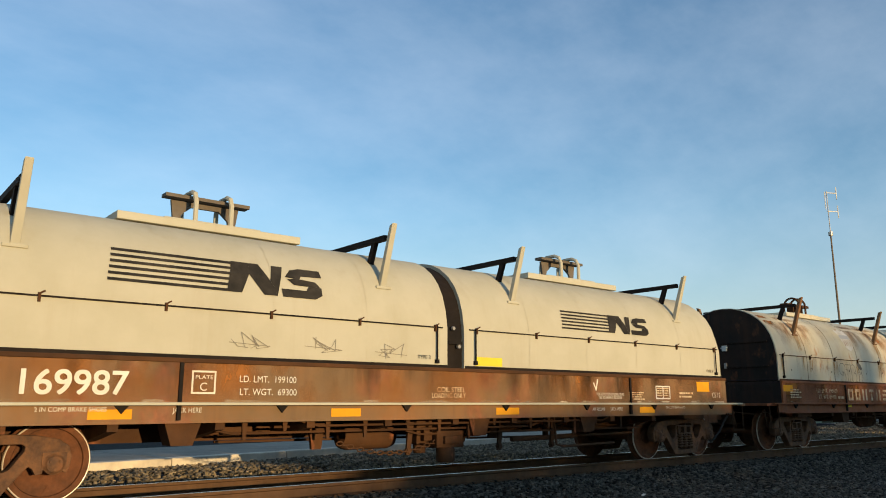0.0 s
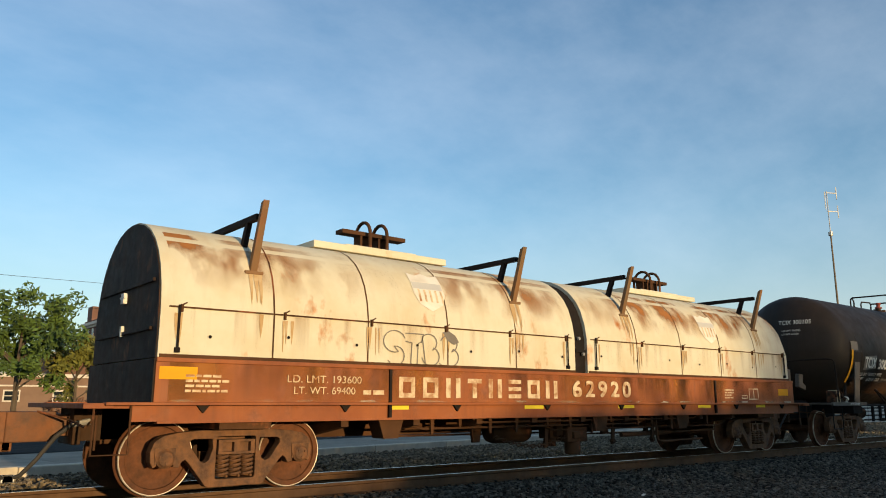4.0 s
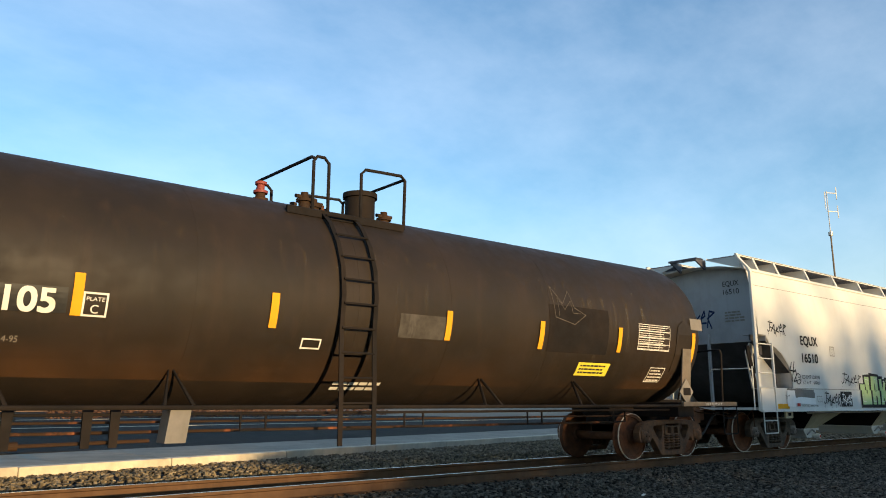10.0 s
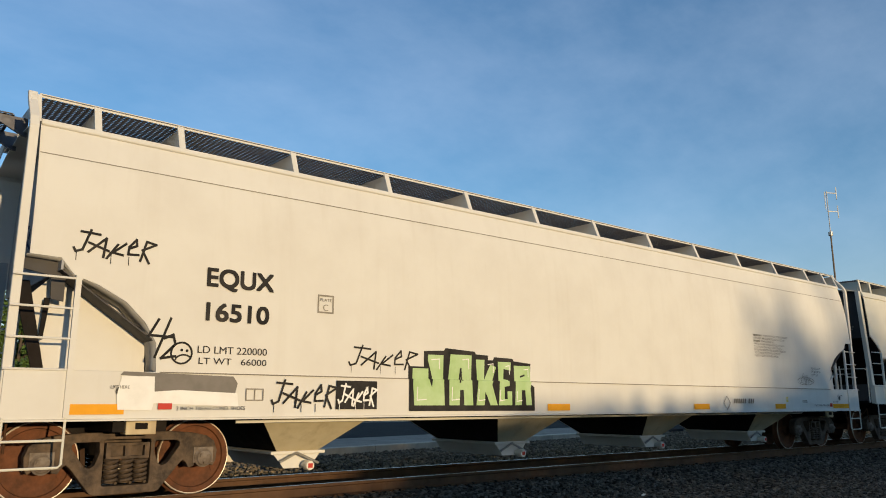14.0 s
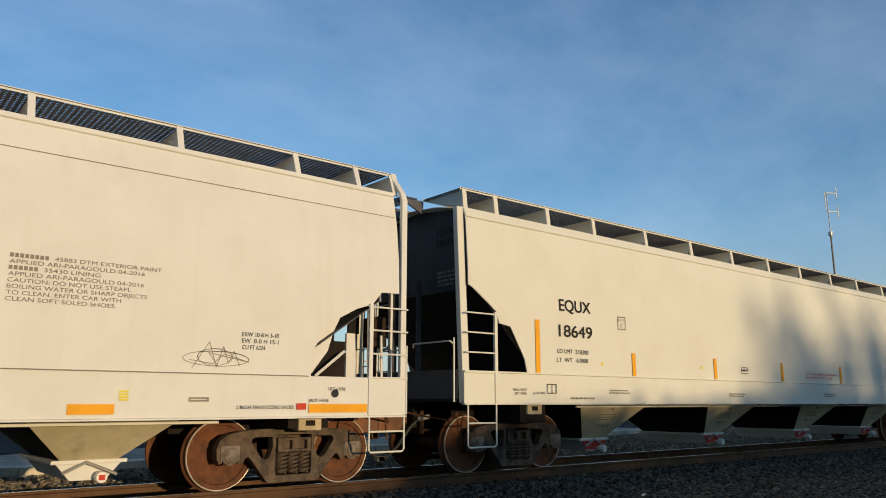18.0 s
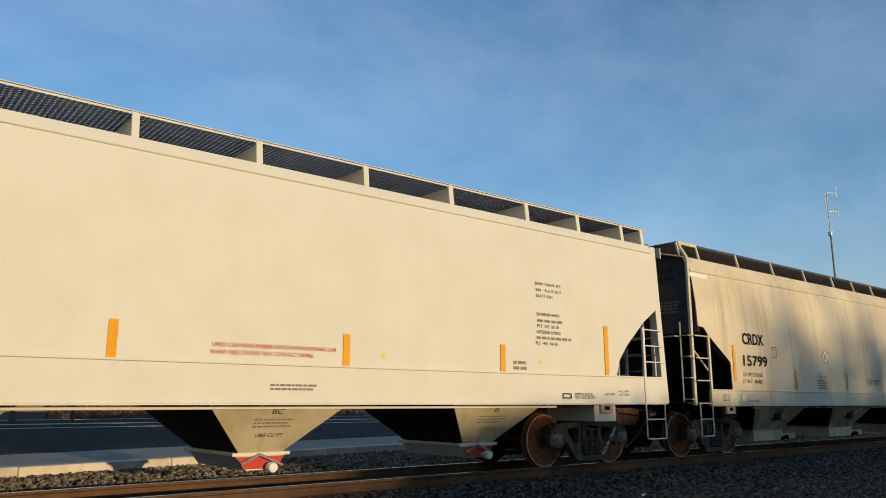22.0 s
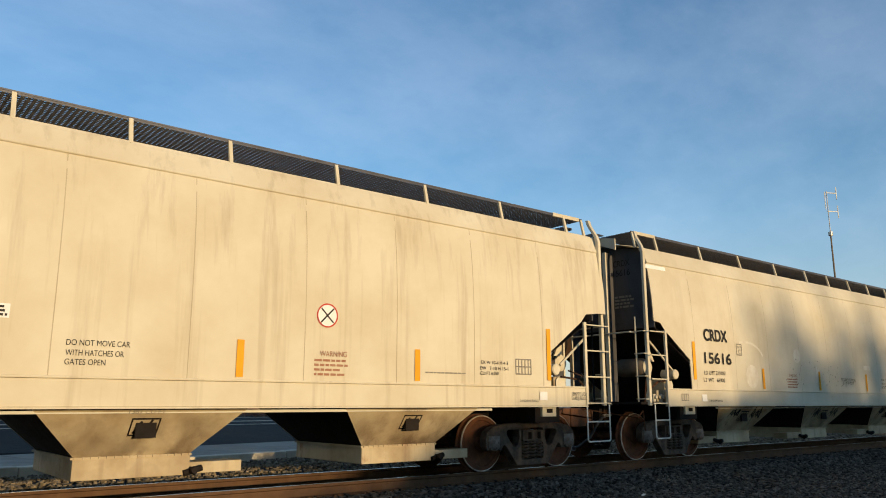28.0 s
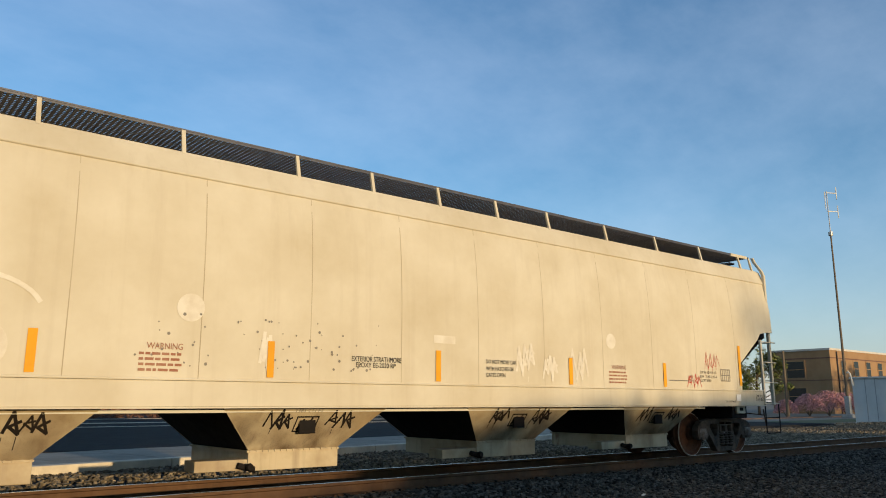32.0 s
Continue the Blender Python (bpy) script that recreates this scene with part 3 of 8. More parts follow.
def truck_meshes(style):
    if style in _cache:
        return _cache[style]
    body = M["truck_rust"] if style == "rust" else M["truck_dark"]
    out = {}
    half = [(0.0, 0.785), (0.50, 0.785), (0.76, 0.765), (0.95, 0.725), (1.05, 0.655), (1.09, 0.54), (1.08, 0.42), (1.045, 0.355), (1.0, 0.375), (1.02, 0.46), (1.01, 0.57), (0.81, 0.57),
            (0.805, 0.36), (0.735, 0.345), (0.70, 0.41), (0.66, 0.44), (0.60, 0.38), (0.385, 0.105), (0.34, 0.09), (0.0, 0.09)]
    hole = [(0.32, 0.68), (0.57, 0.68), (0.61, 0.655), (0.61, 0.61), (0.47, 0.415), (0.41, 0.39), (0.36, 0.42), (0.31, 0.56)]
    window = [(-0.25, 0.185), (0.25, 0.185), (0.265, 0.20), (0.265, 0.69), (0.25, 0.705), (-0.25, 0.705), (-0.265, 0.69), (-0.265, 0.20)]
    out["side_frame"] = pierced([(x, z) for x, z in half] + [(-x, z) for x, z in half[-2:0:-1]], [hole, [(-x, z) for x, z in hole], window], -1.085, -0.93, "side_frame", body)
    bolster = Geo().box(-0.24, 0.24, -1.02, 1.02, 0.50, 0.66).box(-0.24, 0.24, -0.8, 0.8, 0.5, 0.70)
    for s in (-1, 1):
        for x0, x1, z0, z1 in ((-0.245, 0.245, 0.485, 0.515), (-0.245, 0.245, 0.635, 0.665), (-0.245, -0.19, 0.515, 0.635), (0.19, 0.245, 0.515, 0.635), (-0.035, 0.035, 0.515, 0.635)):
            bolster.box(x0, x1, min(s * 1.02, s * 1.10), max(s * 1.02, s * 1.10), z0, z1)
    bolster.lathe([(0.0, 0.70), (0.20, 0.70), (0.20, 0.80), (0.0, 0.80)], axis="z", n=20)
    out["truck"] = bolster.mesh("truck", body)
    spring = Geo()
    turns, per = 5, 10
    spring.tube([(0.066 * math.cos(2 * math.pi * k / per), 0.066 * math.sin(2 * math.pi * k / per), 0.21 + 0.26 * k / (turns * per)) for k in range(turns * per + 1)], 0.019, 6)
    out["spring"] = spring.mesh("spring", body, True)
    bearing = Geo()
    bearing.lathe([(0.0, -1.155), (0.06, -1.155), (0.085, -1.145), (0.098, -1.12), (0.115, -1.11), (0.115, -0.95), (0.0, -0.95)], (0, 0, RAD), n=24)
    bearing.box(-0.125, 0.125, -1.10, -0.95, RAD + 0.05, RAD + 0.125)
    bearing.box(-0.125, -0.09, -1.10, -0.95, RAD - 0.06, RAD + 0.05).box(0.09, 0.125, -1.10, -0.95, RAD - 0.06, RAD + 0.05)
    for k in range(3):
        a = 2.1 * k + 0.5
        bearing.lathe([(0.0, -1.17), (0.017, -1.17), (0.017, -1.15), (0.0, -1.15)], (0.055 * math.cos(a), 0, RAD + 0.055 * math.sin(a)), n=6)
    out["bearing"] = bearing.mesh("bearing", M["bearing"] if style == "dark" else M["truck_rust"], True)
    prof = [(0.0, 0.815), (0.115, 0.815), (0.13, 0.80), (0.145, 0.755), (0.22, 0.735), (0.33, 0.745), (0.372, 0.758), (0.382, 0.785), (0.443, 0.79), (0.451, 0.792),
            (0.4595, 0.78), (RAD, 0.772), (RAD + 0.004, 0.70), (RAD + 0.018, 0.688), (RAD + 0.026, 0.67), (RAD + 0.022, 0.655), (0.40, 0.65), (0.37, 0.665), (0.15, 0.66), (0.12, 0.63), (0.0, 0.63)]
    wheels = Geo()
    wheels.lathe([(r, -a) for r, a in prof], n=56)
    wheels.lathe(prof, n=56)
    wheels.lathe([(0.0, -0.62), (0.085, -0.62), (0.085, 0.62), (0.0, 0.62)], n=16)
    wheels.box(0.26, 0.31, -0.752, -0.742, 0.10, 0.13).box(-0.30, -0.22, -0.752, -0.742, -0.16, -0.145)
    out["wheelset"] = two_tone(wheels.mesh("wheelset", M["wheel"], True), M["tread"], lambda c: 0.4405 < math.hypot(c.x, c.z) and abs(c.y) > 0.776)
    shoe = Geo().prism([(0.0, 0.26), (0.05, 0.25), (0.07, 0.42), (0.05, 0.6), (0.0, 0.58), (0.02, 0.42)], -0.76, -0.66)
    out["brake_shoe"] = shoe.mesh("brake_shoe", M["under"])
    out["body"] = body
    _cache[style] = out
    return out


WHEELSETS = []


def add_truck(car, x, style):
    me = truck_meshes(style)
    t = part("truck", me["truck"], me["body"], car, "cast steel truck with coil springs")
    t.location = (x, 0, 0)
    for turn in (0, 180):
        f = part("side_frame", me["side_frame"], me["body"], t, bevel=0.014)
        f.rotation_euler = (0, 0, radians(turn))
        for dx in (-0.165, 0.0, 0.165):
            for dy in (-1.055, -0.945):
                s = part("spring", me["spring"], me["body"], t)
                s.location = (dx, dy if turn == 0 else -dy, 0)
        for dx in (-BASE, BASE):
            b = part("bearing", me["bearing"], me["body"], t)
            b.location, b.rotation_euler = (dx, 0, 0), (0, 0, radians(turn))
            s = part("brake_shoe", me["brake_shoe"], M["under"], t)
            s.location = (dx + (0.465 if dx < 0 else -0.465), 0, 0)
            s.rotation_euler = (0, 0, radians(turn))
    for dx in (-BASE, BASE):
        w = part("wheelset", me["wheelset"], M["wheel"], t)
        w.location = (dx, 0, RAD)
        WHEELSETS.append((w, dx))


def add_coupler(car, inner, outer, side):
    """Draft gear, knuckle coupler, hose and lever at one end; side is -1 or 1."""
    s = side
    g = Geo().box(min(s * inner, s * (outer - 0.42)), max(s * inner, s * (outer - 0.42)), -0.13, 0.13, 0.72, 0.98)
    kn = [(-0.45, -0.12), (-0.1, -0.19), (0.06, -0.2), (0.12, -0.06), (0.02, -0.02), (0.02, 0.06), (0.13, 0.12), (0.1, 0.22), (-0.12, 0.2), (-0.45, 0.12)]
    g.prism([(s * (outer + u - 0.02), w * s) for u, w in kn], 0.66, 1.02, "z")
    g.box(s * outer - 0.1, s * outer + 0.02, -0.06, 0.06, 0.55, 0.72)
    part("coupler", g, M["cast"], car, "rusty cast knuckle coupler", bevel=0.018)
    hose = Geo().tube([(s * (inner + 0.05), -0.34, 0.86), (s * (inner + 0.22), -0.33, 0.72), (s * (inner + 0.40), -0.27, 0.45), (s * (outer - 0.12), -0.2, 0.28), (s * (outer + 0.0), -0.14, 0.24)], 0.026, 8)
    part("air_hose", hose, M["rubber"], car)
    hf = Geo().tube([(s * (inner - 0.15), -0.36, 0.90), (s * (inner + 0.06), -0.34, 0.86)], 0.04, 8)
    part("hose_fitting", hf, M["steel"], car, "pale metal hose fitting")
    part("hose_coupling", Geo().box(s * outer - 0.07, s * outer + 0.07, -0.19, -0.09, 0.20, 0.29), M["steel"], car, "pale metal hose coupling", bevel=0.01)
    lever = Geo().tube([(s * (inner + 0.02), -1.3, 0.98), (s * (inner + 0.12), -1.25, 0.85), (s * (inner + 0.12), -0.5, 0.92), (s * (outer - 0.25), -0.16, 1.02)], 0.014, 6)
    lever.tube([(s * (inner + 0.02), -1.3, 0.98), (s * (inner + 0.03), -1.34, 0.60)], 0.014, 6)
    part("uncoupling_lever", lever, M["under_rust"], car)
    g = Geo().box(min(s * (inner - 0.7), s * inner), max(s * (inner - 0.7), s * inner), -0.30, 0.30, 0.66, 1.06)
    g.box(min(s * (inner - 0.06), s * (inner + 0.04)), max(s * (inner - 0.06), s * (inner + 0.04)), -0.36, 0.36, 0.62, 1.1)
    part("draft_sill", g, M["under"], car, bevel=0.012)


def step_geo(x, width, y, top, low):
    g = Geo()
    r = 0.014
    g.tube([(x, y, top), (x, y, low + 0.03), (x + 0.03, y, low), (x + width - 0.03, y, low), (x + width, y, low + 0.03), (x + width, y, top)], r, 6)
    g.tube([(x, y, (top + low) / 2 + 0.02), (x + width, y, (top + low) / 2 + 0.02)], r, 6)
    return g


def brake_gear(car, x0, mat):
    """Brake cylinder, reservoir, valve, rods and pipes under a car."""
    g = Geo().lathe([(0.0, -0.2), (0.16, -0.2), (0.18, -0.16), (0.18, 0.2), (0.06, 0.24), (0.05, 0.4), (0.0, 0.4)], (x0, -0.75, 0.62), "x", 20)
    part("brake_cylinder", g, mat, car, smooth=True)
    g = Geo().lathe([(0.0, -0.5), (0.17, -0.46), (0.2, -0.36), (0.2, 0.36), (0.17, 0.46), (0.0, 0.5)], (x0 - 1.5, -0.55, 0.63), "x", 20)
    part("air_reservoir", g, mat, car, smooth=True)
    g = Geo().box(x0 - 0.85, x0 - 0.55, -1.0, -0.7, 0.5, 0.86).box(x0 - 0.78, x0 - 0.62, -1.1, -1.0, 0.55, 0.75).lathe([(0.0, 0.36), (0.1, 0.36), (0.1, 0.5), (0.0, 0.5)], (x0 - 0.7, -0.86, 0), "z", 12)
    part("control_valve", g, mat, car, bevel=0.01)
    g = Geo()
    for y, z, a, b in ((-0.5, 0.72, -4.6, 4.8), (-0.9, 0.8, -3.2, 2.2), (-0.35, 0.6, -3.8, 1.0), (-0.7, 0.55, 0.4, 3.6)):
        g.tube([(x0 + a, y, z), (x0 + b, y, z - 0.03)], 0.018, 6)
    g.tube([(x0 + 0.4, -0.75, 0.62), (x0 + 0.9, -0.72, 0.62), (x0 + 0.95, -0.3, 0.6)], 0.022, 6)
    part("brake_rigging", g, mat, car)
    part("brake_lever", Geo().prism([(x0 + 0.8, 0.56), (x0 + 1.02, 0.56), (x0 + 0.96, 0.9), (x0 + 0.86, 0.9)], -0.8, -0.76), mat, car)
    part("brake_lever", Geo().prism([(x0 + 2.0, 0.5), (x0 + 2.1, 0.5), (x0 + 2.14, 0.9), (x0 + 2.0, 0.9)], -0.95, -0.9), mat, car)
    part("brake_lever", Geo().prism([(x0 - 2.6, 0.48), (x0 - 2.45, 0.48), (x0 - 2.4, 0.9), (x0 - 2.66, 0.9)], -0.9, -0.84), mat, car)


# ---- coil cars ----
HOOD = [(1.42, 1.66), (1.42, 2.28), (1.375, 2.55), (1.29, 2.80), (1.17, 3.0), (1.0, 3.18), (0.78, 3.33), (0.52, 3.44), (0.25, 3.50), (0.0, 3.515)]
HOOD_LOOP = [(-y, z) for y, z in HOOD] + [(y, z) for y, z in HOOD[-2::-1]]


def hood_side(x, z):
    for (ya, za), (yb, zb) in zip(HOOD, HOOD[1:]):
        if za <= z <= zb:
            return -(ya + (yb - ya) * (z - za) / (zb - za))
    return -1.42


def add_hood(car, x0, x1, mat, dark, posts, box_c, round_left, round_right, style):
    def ring(x, k):
        return [(x, y * (0.5 + 0.5 * k) if z > 2.3 else y * (0.9 + 0.1 * k), 1.66 + (z - 1.66) * k) for y, z in HOOD_LOOP]

    rows = []
    rows += [ring(x0, 0.95), ring(x0 + 0.04, 0.975), ring(x0 + 0.12, 0.99), ring(x0 + 0.26, 1.0)] if round_left else [ring(x0, 1.0)]
    k = 8
    rows += [ring(x0 + 0.27 + (x1 - x0 - 0.54) * i / k, 1.0) for i in range(k + 1)]
    rows += [ring(x1 - 0.26, 1.0), ring(x1 - 0.12, 0.99), ring(x1 - 0.04, 0.975), ring(x1, 0.95)] if round_right else [ring(x1, 1.0)]
    g = Geo().loft(rows)
    n = len(HOOD_LOOP)
    g.f.append(tuple(range(n)))
    g.f.append(tuple(range((len(rows) - 1) * n, len(rows) * n)))
    hood = part("hood", g, mat, car, "curved steel coil hood with a lifting frame", smooth=True)
    g = Geo()
    for s in (-1, 1):
        g.box(x0 + 0.1, x1 - 0.1, s * 1.42 - 0.022, s * 1.42 + 0.022, 2.266, 2.285)
        g.box(x0 + 0.02, x1 - 0.02, s * 1.42 - 0.03, s * 1.42 + 0.03, 1.655, 1.70)
    part("seam_ledge", g, dark if style == "loop" else M["under_rust"], hood)
    latch = Geo().box(-0.014, 0.014, -1.46, -1.415, 2.21, 2.31).tube([(0.0, -1.46, 2.30), (0.05, -1.47, 2.33)], 0.010, 6).mesh("latch", M["under_rust"])
    for i in range(6):
        la = part("latch", latch, M["under_rust"], hood)
        la.location = (x0 + 0.25 + (x1 - x0 - 0.5) * i / 5, 0, 0)
    for x in (x0 + 0.22, x1 - 0.22):
        part("corner_rod", Geo().tube([(x, -1.455, 1.72), (x, -1.455, 2.30)], 0.014, 6).box(x - 0.03, x + 0.03, -1.47, -1.42, 1.72, 1.78), dark, hood)
    for i in range(1, 5):
        x = x0 + (x1 - x0) * i / 5
        seam = Geo().loft([[(xx, y * 1.0035, 1.66 + (z - 1.66) * 1.0025) for y, z in HOOD_LOOP] for xx in (x - 0.012, x + 0.012)])
        part("weld_seam", seam, mat if style == "loop" else M["under_rust"], hood, smooth=True)
    for px in posts:
        for s in (-1, 1):
            g = Geo()
            g.hexa([(px - 0.05, s * 1.19, 2.84), (px + 0.05, s * 1.19, 2.84), (px + 0.05, s * 1.28, 2.82), (px - 0.05, s * 1.28, 2.82)],
                   [(px - 0.045, s * 1.50, 3.74), (px + 0.045, s * 1.50, 3.74), (px + 0.045, s * 1.59, 3.77), (px - 0.045, s * 1.59, 3.77)])
            g.box(px - 0.13, px + 0.13, min(s * 1.2, s * 1.31), max(s * 1.2, s * 1.31), 2.80, 2.845)
            fr = part("stacking_post", g, mat if style == "loop" else M["deck_brown"], hood, "upright steel stacking post", bevel=0.008)
        g = Geo().box(px - 0.04, px + 0.04, -1.36, 1.36, 3.54, 3.62)
        for s in (-1, 1):
            g.hexa([(px - 0.035, s * 0.86, 3.26), (px + 0.035, s * 0.86, 3.26), (px + 0.035, s * 0.95, 3.22), (px - 0.035, s * 0.95, 3.22)],
                   [(px - 0.035, s * 1.0, 3.57), (px + 0.035, s * 1.0, 3.57), (px + 0.035, s * 1.09, 3.57), (px - 0.035, s * 1.09, 3.57)])
        part("cross_bar", g, dark, hood)
    part("lift_base", Geo().box(box_c - 1.32, box_c + 1.32, -0.42, 0.42, 3.49, 3.60).box(box_c - 0.7, box_c + 0.7, -0.36, 0.36, 3.6, 3.63), mat, hood, bevel=0.01)
    if style == "loop":
        g = Geo().box(box_c - 0.62, box_c + 0.62, -0.10, 0.10, 3.985, 4.035)
        g.prism([(box_c - 0.45, 3.62), (box_c - 0.38, 3.62), (box_c - 0.34, 3.78), (box_c - 0.2, 3.9), (box_c + 0.2, 3.9), (box_c + 0.34, 3.78), (box_c + 0.38, 3.62),
                 (box_c + 0.45, 3.62), (box_c + 0.5, 3.97), (box_c - 0.5, 3.97)], 0.04, 0.09)
        part("lift_beam", g, M["web_grey"], hood)
        for dx in (-0.26, 0.26):
            part("lift_hoop", Geo().tube([(box_c + dx, -0.3, 3.60), (box_c + dx, -0.3, 3.92), (box_c + dx, -0.24, 4.04), (box_c + dx, -0.12, 4.09), (box_c + dx, 0.12, 4.09), (box_c + dx, 0.24, 4.04), (box_c + dx, 0.3, 3.92), (box_c + dx, 0.3, 3.60)], 0.036, 8), mat, hood, smooth=True)
    else:
        part("lift_beam", Geo().box(box_c - 0.64, box_c + 0.64, -0.12, 0.12, 3.86, 3.93), M["under_rust"], hood, bevel=0.008)
        for dx in (-0.26, -0.10, 0.10, 0.26):
            part("lift_leg", Geo().box(box_c + dx - 0.02, box_c + dx + 0.02, -0.1, 0.1, 3.6, 3.86), M["under_rust"], hood)
        for dx in (-0.17, 0.17):
            pts = [(box_c + dx, 0.24 * math.cos(a), 3.87 + 0.24 * math.sin(a)) for a in [math.pi * i / 10 for i in range(11)]]
            part("lift_hoop", Geo().tube([(box_c + dx, 0.24, 3.6)] + pts + [(box_c + dx, -0.24, 3.6)], 0.03, 8), M["under_rust"], hood, smooth=True)
    return hood


def underneath_gear(car, x0):
    """Chain, brackets, slack adjuster and pipes that hang below a coil car."""
    m = M["under_rust"]
    r = random.Random(31)
    for k in range(22):
        x = x0 - 2.3 + k * 0.085
        z = 0.56 - 0.16 * math.sin(math.pi * k / 21)
        ring = [(x + 0.055 * math.cos(a), -1.16 + (0.02 * math.sin(a) if k % 2 else 0.0), z + (0.0 if k % 2 else 0.028 * math.sin(a))) for a in [2 * math.pi * q / 8 for q in range(9)]]
        part("chain_link", Geo().tube(ring, 0.011, 5), m, car)
    part("slack_adjuster", Geo().tube([(x0 + 1.1, -1.05, 0.52), (x0 + 2.7, -1.05, 0.54)], 0.045, 8).tube([(x0 + 2.7, -1.05, 0.54), (x0 + 4.4, -1.02, 0.56)], 0.02, 6), m, car, smooth=True)
    part("vertical_can", Geo().lathe([(0.0, 0.22), (0.13, 0.22), (0.15, 0.25), (0.15, 0.42), (0.13, 0.46), (0.0, 0.46)], (x0 - 0.35, -1.08, 0.0), "z", 18), m, car, smooth=True)
    part("valve_block", Geo().box(x0 - 0.62, x0 - 0.08, -1.22, -0.9, 0.44, 0.70).box(x0 - 0.5, x0 - 0.2, -1.28, -1.2, 0.5, 0.62), m, car, bevel=0.015)
    for k in range(14):
        x = x0 - 4.4 + k * 0.62 + r.uniform(-0.12, 0.12)
        h = r.uniform(0.12, 0.30)
        part("hanger", Geo().prism([(x - 0.025, 0.9), (x + 0.05, 0.9), (x + 0.03, 0.9 - h), (x - 0.01, 0.9 - h)], -1.34, -1.31), m, car)
    for y, z, a, b in ((-1.28, 0.74, -4.2, 1.6), (-1.2, 0.66, -1.2, 4.6), (-1.36, 0.82, -3.0, 3.4)):
        part("air_pipe", Geo().tube([(x0 + a, y, z + 0.06), (x0 + a + 0.25, y, z), (x0 + b - 0.25, y, z), (x0 + b, y, z + 0.08)], 0.017, 6), m, car)
    for x in (x0 - 1.1, x0 + 0.75, x0 + 2.0):
        part("brake_lever", Geo().prism([(x - 0.04, 0.36), (x + 0.03, 0.36), (x + 0.10, 0.84), (x + 0.0, 0.84)], -1.14, -1.10), m, car)
        part("clevis", Geo().lathe([(0.0, -1.17), (0.04, -1.17), (0.04, -1.08), (0.0, -1.08)], (x, 0, 0.42), "y", 8), m, car)
    part("guard_bracket", Geo().tube([(x0 + 1.9, -1.3, 0.88), (x0 + 1.95, -1.3, 0.42), (x0 + 2.1, -1.3, 0.38), (x0 + 3.5, -1.3, 0.40)], 0.024, 6), m, car)


